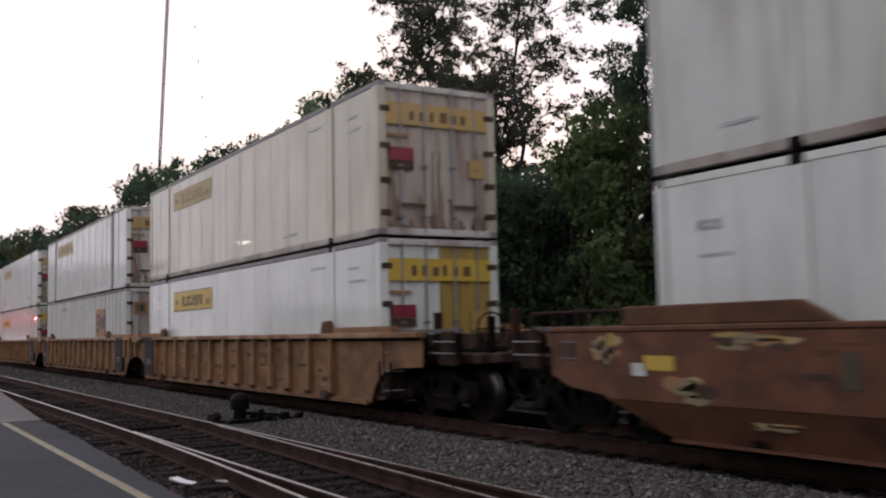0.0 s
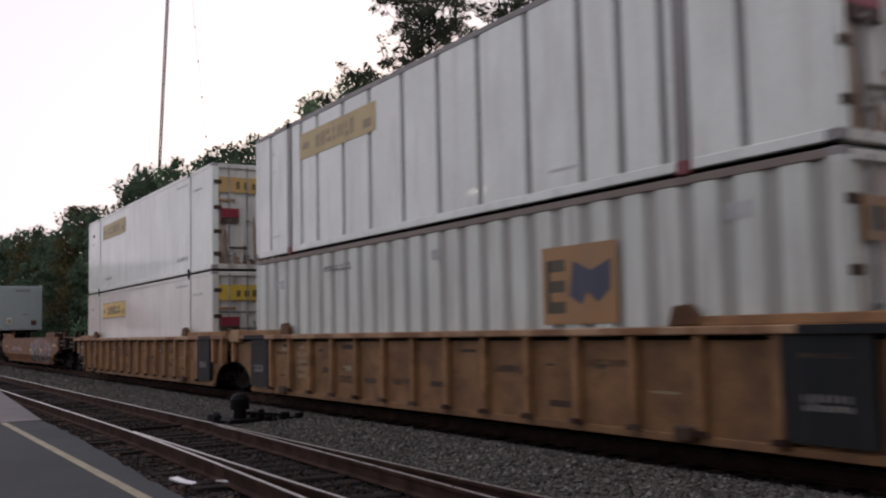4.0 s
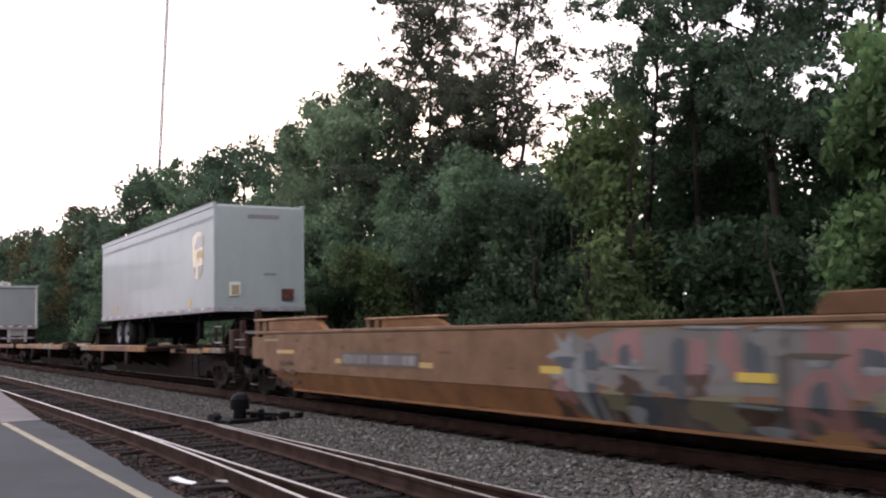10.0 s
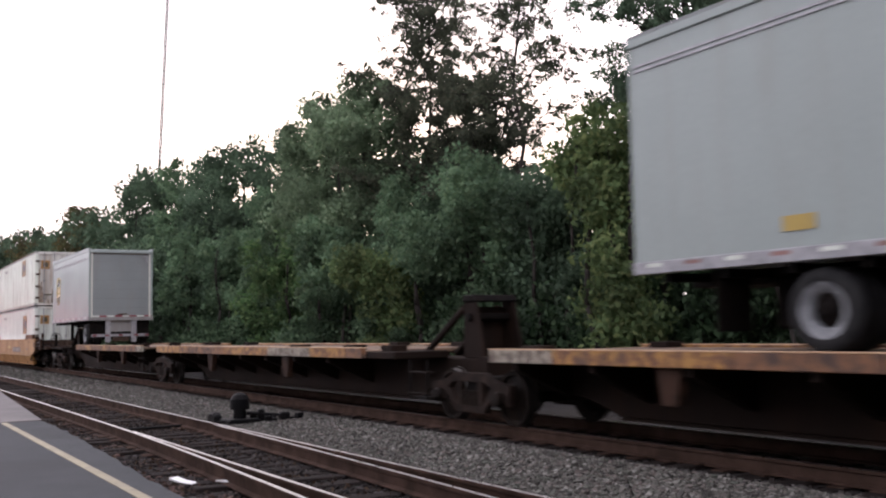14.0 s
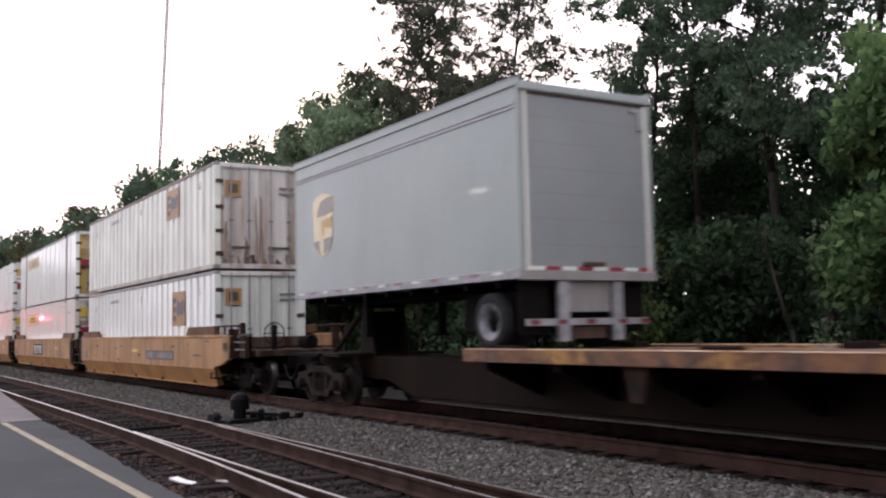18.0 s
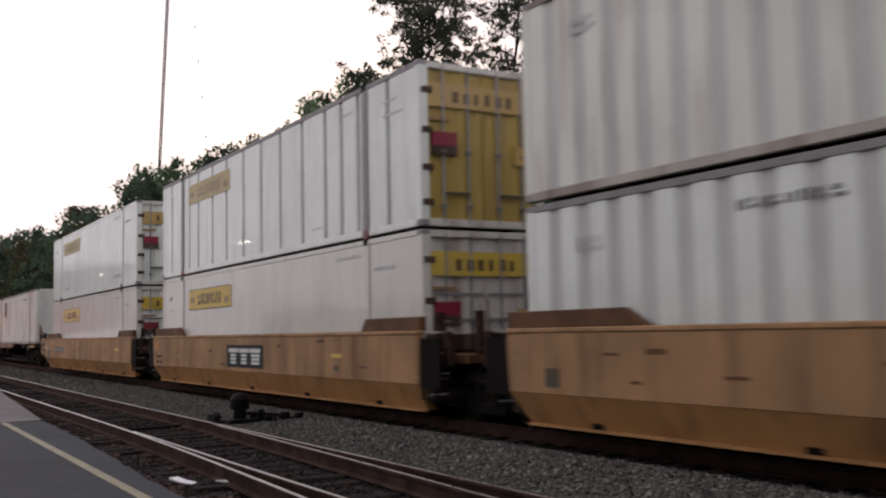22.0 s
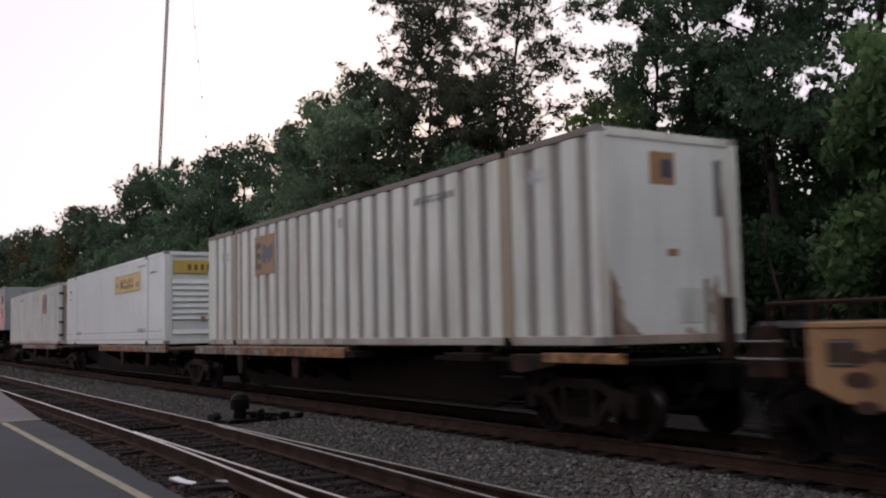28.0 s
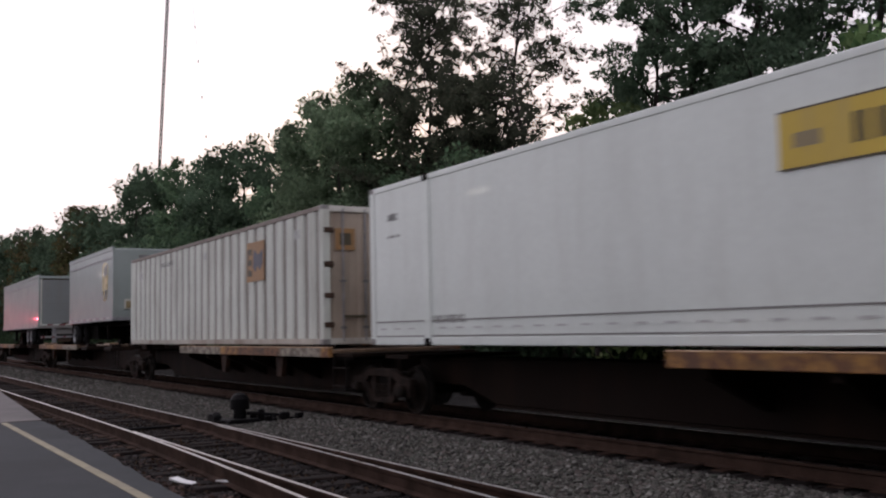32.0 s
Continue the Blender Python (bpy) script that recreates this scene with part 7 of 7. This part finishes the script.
for k in range(900):
    x = -3.0 - 75.0 * rng.random()
    y = rng.uniform(18.0, 22.0)
    cs.append((x, y, ground_height(x, y) + rng.uniform(0.0, 3.6)))
    rs.append(rng.uniform(0.7, 1.1))
me = leaf_cloud("far_wood", cs, rs, 80, 0.19, rng)
me.materials.append(LEAF_SHADED)
tagged(new("far_wood", me), "dense wood behind the first trees, leaves darkened for shade", "wood", kind="stuff")

# Unseen woods, added to keep bright sky out of the wagon sides' reflections.
cs, rs = [], []
for k in range(420):
    cs.append((rng.uniform(-150, 70), rng.uniform(-46, -38), rng.uniform(0.2, 1.0) ** 0.8 * (4.4 + 0.8 * math.sin(k * 0.7))))
    rs.append(rng.uniform(1.2, 2.2))
for k in range(1000):
    x = rng.uniform(-460, -240)
    cs.append((x, rng.uniform(-42, -7) - 6, rng.uniform(0.1, 1.0) ** 0.7 * (20.0 + 2.5 * math.sin(x * 0.13))))
    rs.append(rng.uniform(1.6, 3.0))
me = leaf_cloud("wood_across", cs, rs, 40, 0.55, rng)
me.materials.append(LEAF_DARK)
tagged(new("wood_across", me), "unseen dark wood added to dim sky reflections in the wagons", "wood", kind="stuff")

# vine-clad snag, leaning sapling and a rotten stump below the light green bush
def bare_stem(name, label, x, y, points, r0, r1, bark, vines=0, seed=1):
    """A bare stem through points (dx, dz), with clumps of vine leaves on it."""
    rng = np.random.default_rng(seed)
    z = ground_height(x, y)
    t = thing(name, label, "tree", at=(x, y, z - 0.05))
    s, n = Shape(), len(points) - 1
    for k in range(n):
        (a, b), (c, d) = points[k], points[k + 1]
        s.tube((a, 0, b), (c, 0.1 * (k + 1) / n, d), r0 + (r1 - r0) * k / n, r0 + (r1 - r0) * (k + 1) / n, n=9)
    part("trunk", s, bark, t, smooth=True)
    if vines:
        cs = []
        for k in range(vines):
            u = rng.random() * n
            i = min(n - 1, int(u))
            (a, b), (c, d) = points[i], points[i + 1]
            cs.append((a + (c - a) * (u - i) + rng.normal() * 0.16, rng.normal() * 0.12 - 0.1, b + (d - b) * (u - i)))
        part("vine", leaf_cloud("vine", cs, [0.2] * vines, 18, 0.055, rng), LEAF_HAZE, t, "pale green vine leaves on the stem")
    return t


bare_stem("snag", "dead trunk clad in pale green vines", -10.75, 14.1, [(0, 0), (0.05, 1.2), (-0.1, 2.2), (0.05, 3.4)], 0.17, 0.08, BARK, 46, 5)
bare_stem("sapling", "thin bare grey sapling leaning over", -11.4, 14.0, [(0, 0), (0.02, 0.9), (-0.2, 1.7), (-0.62, 2.9), (-0.7, 3.6)], 0.055, 0.02, BARK, 0, 6)
bare_stem("stump", "rotten red-brown stump in the weeds", -11.0, 13.6, [(0, 0), (0.03, 0.5), (-0.05, 1.05)], 0.2, 0.11, RUSTBROWN, 0, 7)
bare_stem("stump", "rotten red-brown stump in the weeds", -11.35, 13.7, [(0, 0), (-0.05, 0.6), (0.0, 0.95)], 0.12, 0.06, RUSTBROWN, 5, 8)

# ---- radio mast with a guy rope ----
MX, MY = -280.87, 72.25
mast = thing("radio_mast", "tall thin steel lattice radio mast far behind the trees", "mast", at=(MX, MY, 0))
legs = [(0.42 * math.cos(a), 0.42 * math.sin(a)) for a in (0.3, 2.394, 4.489)]
LEANX, LEANY, MH = 0.0112, 0.0415, 150.0
for lx, ly in legs:
    part("mast_leg", Shape().tube((lx, ly, 0), (lx + LEANX * MH, ly + LEANY * MH, MH), 0.18, n=6), MASTRED, mast)
for b in range(15):
    s = Shape()
    for k in range(8):
        z0 = b * 10 + k * 1.25
        for q in range(3):
            p, r = legs[q], legs[(q + 1) % 3]
            s.tube((p[0] + LEANX * z0, p[1] + LEANY * z0, z0), (r[0] + LEANX * (z0 + 1.25), r[1] + LEANY * (z0 + 1.25), z0 + 1.25), 0.12, n=4)
    part("mast_lacing", s, MASTRED, mast, "zigzag lattice bracing")
guy = Shape()
top, foot = Vector((1.7, 6.2, 149)), Vector((98.0, -10.9, 0))
part("guy_rope", guy.tube(top, foot, 0.03, n=4), GALV, mast, "thin steel guy rope")
for k in range(9):
    c = top.lerp(foot, 0.2 + 0.07 * k)
    part("insulator", Shape().tube(c, c + (foot - top).normalized() * 0.7, 0.16, n=6), GALV, mast, "small insulator")

# ---- points lever and litter beside the siding ----
lever = thing("switch_stand", "black points lever with a squat round-topped drum beside the siding", "switch stand", at=(-18.15, 6.34, -0.2))
part("base", Shape().box(-0.28, 0.28, -0.3, 0.3, 0.0, 0.1), BLACKIRON, lever, bevel=0.02)
part("drum", Shape().tube((0, 0, 0.08), (0, 0, 0.28), 0.13, 0.12, n=20).tube((0, 0, 0.27), (0, 0, 0.46), 0.185, 0.18, n=20).tube((0, 0, 0.46), (0, 0, 0.545), 0.18, 0.125, n=20).tube((0, 0, 0.545), (0, 0, 0.585), 0.125, 0.05, n=20), BLACKIRON, lever, "squat black drum", smooth=False)
part("throw_lever", Shape().tube((0.1, 0.1, 0.2), (0.34, 0.75, 0.14), 0.035, 0.025, n=8), BLACKIRON, lever, "long throw lever")
part("lever_weight", Shape().box(0.26, 0.42, 0.66, 0.86, 0.05, 0.2), BLACKIRON, lever, bevel=0.03)
part("lever_bracket", Shape().box(0.1, 0.22, 0.3, 0.42, 0.0, 0.26).box(0.14, 0.34, 0.42, 0.62, 0.0, 0.14), BLACKIRON, lever, bevel=0.02)
part("lever_linkage", Shape().box(0.02, 0.12, 0.18, 0.30, 0.0, 0.18).box(0.2, 0.5, 0.5, 0.56, 0.06, 0.11).box(0.3, 0.36, 0.7, 1.05, 0.02, 0.1).box(0.28, 0.44, 1.0, 1.12, 0.0, 0.17).box(-0.1, 0.3, 0.44, 0.5, 0.0, 0.06), BLACKIRON, lever, "jumble of black links", bevel=0.01)
part("throw_rod", Shape().tube((0, -0.1, 0.05), (0, -2.2, 0.03), 0.025, n=8), BLACKIRON, lever)
part("crank", Shape().prism([(-0.9, 0.0), (-0.4, 0.0), (-0.42, 0.14), (-0.55, 0.2), (-0.8, 0.16)], -0.36, -0.2), BLACKIRON, lever, "low crank housing", bevel=0.03)

def litter(name, outline, thick, label, at, turn):
    """A flat, slightly bent piece of litter."""
    n = len(outline)
    s = Shape()
    s.v = [(a, b, 0.1 * a * a + 0.02 * b) for a, b in outline] + [(a, b, 0.1 * a * a + 0.02 * b + thick) for a, b in outline]
    s.f = [tuple(range(n - 1, -1, -1)), tuple(range(n, 2 * n))] + [(k, (k + 1) % n, (k + 1) % n + n, k + n) for k in range(n)]
    ob = solid(name, s, PAPER, label, "litter", at=at)
    ob.rotation_euler = (0.12, 0.06, turn)


litter("paper_scrap", [(-0.24, -0.04), (0.05, -0.05), (0.23, -0.03), (0.21, 0.05), (0.0, 0.04), (-0.21, 0.05)], 0.02, "flat white paper wrapper lying in the cinders", (-11.33, 3.28, -0.19), 0.25)
litter("paper_scrap", [(-0.13, -0.04), (0.03, -0.07), (0.14, 0.02), (0.06, 0.07), (-0.02, 0.0)], 0.012, "small torn white paper scrap in the cinders", (-10.83, 3.64, -0.15), 0.9)

lrng = np.random.default_rng(31)
cs = [(-5.0 - 24.0 * lrng.random() ** 0.8, lrng.uniform(2.75, 5.3), -0.19) for k in range(480)]
me = leaf_cloud("leaf_litter", cs, [0.3] * 480, 6, 0.03, lrng, squash=0.06)
me.materials.append(LEAF_FALLEN)
tagged(new("leaf_litter", me), "dry fallen leaves in the cinders beside the platform", "leaf litter", kind="stuff")


# ---- platform lamps and the red signal, which show in the wagons' shine ----
def platform_lamp(x, y, h):
    t = thing("platform_lamp", "galvanised platform lamp with a lit pale lens", "lamp", "platform lamps", at=(x, y, 0))
    part("pole", Shape().tube((0, -0.8, 0), (0, -0.8, h + 0.1), 0.08, 0.05, n=12), GALV, t)
    part("arm", Shape().tube((0, -0.8, h), (0, 0.0, h + 0.15), 0.03, n=8), GALV, t)
    part("head", Shape().box(-0.6, 0.6, -0.16, 0.3, h + 0.08, h + 0.2), GALV, t, bevel=0.03)
    part("lens", Shape().box(-0.55, 0.55, 0.0, 0.16, h + 0.02, h + 0.075), LAMPGLASS, t, "lit lamp lens", bevel=0.01)


for x, h in ((-28.0, 6.2), (-51.6, 6.5), (-88.0, 6.9)):
    platform_lamp(x, -2.0, h)
sig = thing("signal_post", "dark signal post with one lit red lamp", "signal", at=(-102.0, 1.0, 0))
part("post", Shape().tube((0, 0, -0.2), (0, 0, 3.1), 0.08, n=12), BLACKSTEEL, sig)
part("signal_head", Shape().box(-0.18, 0.18, -0.2, 0.2, 3.05, 4.0), BLACKSTEEL, sig, bevel=0.03)
part("red_lens", Shape().tube((0.19, 0, 3.47), (0.24, 0, 3.47), 0.12, 0.11, n=20), REDGLASS, sig, "lit red lens")
part("hood", Shape().box(0.18, 0.5, -0.2, 0.2, 3.68, 3.70), BLACKSTEEL, sig)

# ---- graffiti on the empty wagon, over the upright sheet and the band that leans in ----
def cut(pts, z, above):
    """The part of an outline above or below a level."""
    out = []
    for (x0, z0), (x1, z1) in zip(pts, pts[1:] + pts[:1]):
        in0, in1 = (z0 >= z) == above, (z1 >= z) == above
        if in0:
            out.append((x0, z0))
        if in0 != in1:
            u = (z - z0) / (z1 - z0)
            out.append((x0 + u * (x1 - x0), z))
    return out


coats = []              # one entry for each film, so that no two lie in one plane


def spray(pts, layer, material, label):
    """One sprayed shape: a film on the sheet, bent over the edge of the band."""
    for above in (True, False):
        o = cut(pts, 0.602, above)
        if len(o) < 3:
            continue
        n = len(o)
        face = [(x, -1.5405 if above else -1.535 + 0.20 * (0.60 - z) / 0.42, z) for x, z in o]
        coats.append(1)
        out = 0.002 + 0.0015 * layer + 0.00012 * len(coats)
        s = Shape()
        s.v = [(x, y - out, z) for x, y, z in face] + [(x, y + 0.002, z) for x, y, z in face]
        s.f = [tuple(range(n)), tuple(range(2 * n - 1, n - 1, -1))] + [(k, k + n, (k + 1) % n + n, (k + 1) % n) for k in range(n)]
        part("graffiti", s, material, empty, label)


def blob(cx, cz, rx, rz, layer, material, label="sprayed graffiti shape", wob=0.12, n=22, slant=0.0):
    k = cx * 3.1 + cz * 5.7
    pts = []
    for q in range(n):
        u = q / n * 2 * math.pi
        r = 1 + wob * math.sin(3 * u + k) + 0.6 * wob * math.sin(5 * u + 2 * k)
        c, d = math.cos(u), math.sin(u)
        c, d = math.copysign(abs(c) ** 0.7, c), math.copysign(abs(d) ** 0.7, d)
        z = min(1.405, max(0.195, cz + rz * r * d))
        pts.append((cx + rx * r * c + slant * (z - cz), z))
    spray(pts, layer, material, label)


blob(4.9, 1.02, 2.7, 0.36, 0, SPRAYGREY, "pale grey sprayed cloud of the graffiti", 0.05, 40)
# Lower half in a darker spray, for the shade on the inward-leaning band.
blob(4.9, 0.40, 2.5, 0.22, 0, MUDSPRAY, "grey spray on the leaning band, darkened for its shade", 0.05, 40)
spray([(7.0, 1.25), (7.2, 0.75), (7.45, 0.55), (7.85, 0.62), (7.75, 0.80), (8.35, 0.93), (7.9, 1.0), (7.72, 1.2), (7.4, 1.16)], 1, SPRAYWHITE, "pale sprayed smear with a spike")
spray([(2.0, 1.36), (2.2, 1.22), (2.3, 1.36), (2.55, 1.3), (2.8, 0.75), (2.9, 0.22), (2.62, 0.22), (2.35, 0.62), (1.85, 0.80), (2.15, 0.92), (1.8, 1.05), (2.1, 1.15)], 1, SPRAYWHITE, "pale sprayed arrow")
blob(3.61, 1.37, 0.36, 0.05, 2, OLIVE)
for cx, cz, rx, rz, m in ((2.73, 0.75, 0.12, 0.52, TEAL), (2.2, 0.98, 0.2, 0.08, TEAL), (2.05, 0.66, 0.16, 0.09, MUDSPRAY), (3.67, 0.48, 0.2, 0.24, TEAL), (3.18, 0.45, 0.1, 0.24, STENCIL), (3.42, 0.36, 0.16, 0.13, SPRAYWHITE), (4.28, 0.94, 0.11, 0.38, TEAL), (4.78, 0.48, 0.38, 0.2, OLIVE), (5.35, 1.07, 0.14, 0.25, TEAL), (5.3, 0.44, 0.22, 0.1, STENCIL), (5.45, 0.3, 0.22, 0.08, SPRAYWHITE), (5.72, 0.8, 0.08, 0.5, MUDSPRAY), (6.94, 0.52, 0.32, 0.22, TEAL), (7.15, 0.34, 0.3, 0.1, STENCIL), (7.25, 0.95, 0.1, 0.25, TEAL), (7.6, 0.42, 0.14, 0.18, FADEDBROWN)):
    blob(cx, cz, rx, rz, 2, m, wob=0.18)
for cx, cz, rx, rz, m in ((3.35, 1.15, 0.36, 0.22, PINK), (4.56, 1.06, 0.17, 0.22, PINK), (5.0, 1.11, 0.16, 0.25, PINK), (4.78, 0.92, 0.3, 0.10, PINK), (6.17, 1.21, 0.18, 0.15, PINK), (6.11, 0.58, 0.36, 0.34, PINK), (6.2, 0.3, 0.3, 0.09, ORANGE), (6.78, 1.08, 0.42, 0.26, PINK)):
    blob(cx, cz, rx, rz, 3, m, slant=0.1)
for cx, cz, rx, rz, m in ((3.38, 1.07, 0.11, 0.13, TEAL), (4.78, 1.16, 0.08, 0.17, SPRAYGREY), (6.13, 0.68, 0.12, 0.16, TEAL), (6.12, 1.10, 0.34, 0.03, INK), (6.14, 1.03, 0.12, 0.035, SPRAYWHITE), (6.74, 1.05, 0.17, 0.12, TEAL), (6.76, 0.97, 0.13, 0.04, SPRAYWHITE), (3.1, 1.2, 0.06, 0.16, SPRAYGREY), (3.7, 0.95, 0.2, 0.06, SPRAYGREY), (6.0, 0.4, 0.09, 0.08, MUDSPRAY)):
    blob(cx, cz, rx, rz, 5, m)
gr = random.Random(12)
for k in range(30):
    cx, cz = gr.uniform(2.0, 7.9), gr.uniform(0.26, 1.3)
    blob(cx, cz, gr.uniform(0.04, 0.2), gr.uniform(0.03, 0.16), 2, gr.choice((TEAL, SPRAYGREY, SPRAYWHITE, OLIVE, STENCIL, PINK)), wob=0.3, slant=gr.uniform(-0.5, 0.5))
for x0, x1, z in ((3.1, 3.7, 0.93), (4.95, 5.6, 0.56), (6.6, 7.0, 0.98), (4.3, 5.2, 1.39), (5.4, 6.2, 1.37)):
    spray([(x0, z), (x1, z - 0.02), (x1 + 0.05, z + 0.01), (x0 + 0.1, z + 0.03)], 6, SPRAYWHITE, "thin white sprayed line")
for x0, x1 in ((1.68, 2.14), (5.11, 5.6)):
    plate_on(empty, "reflector", x0, x1, 0.82, 0.92, YELLOW, y=-1.5515, label="small yellow reflector")


def motions():
    times = [float(t) for t in range(33)]
    for ob, x, z in rolling:
        walk(ob, [(t, pose(x + travelled(t), RAIL_Y, z)) for t in times])
    steps = [k / 15 for k in range(481)]
    turns = [math.degrees(travelled(t) / 0.42) for t in steps]
    for ob, x in wheelsets:
        walk(ob, [(t, pose(x, 0, 0.42, 0, a, 0)) for t, a in zip(steps, turns)])


motions()
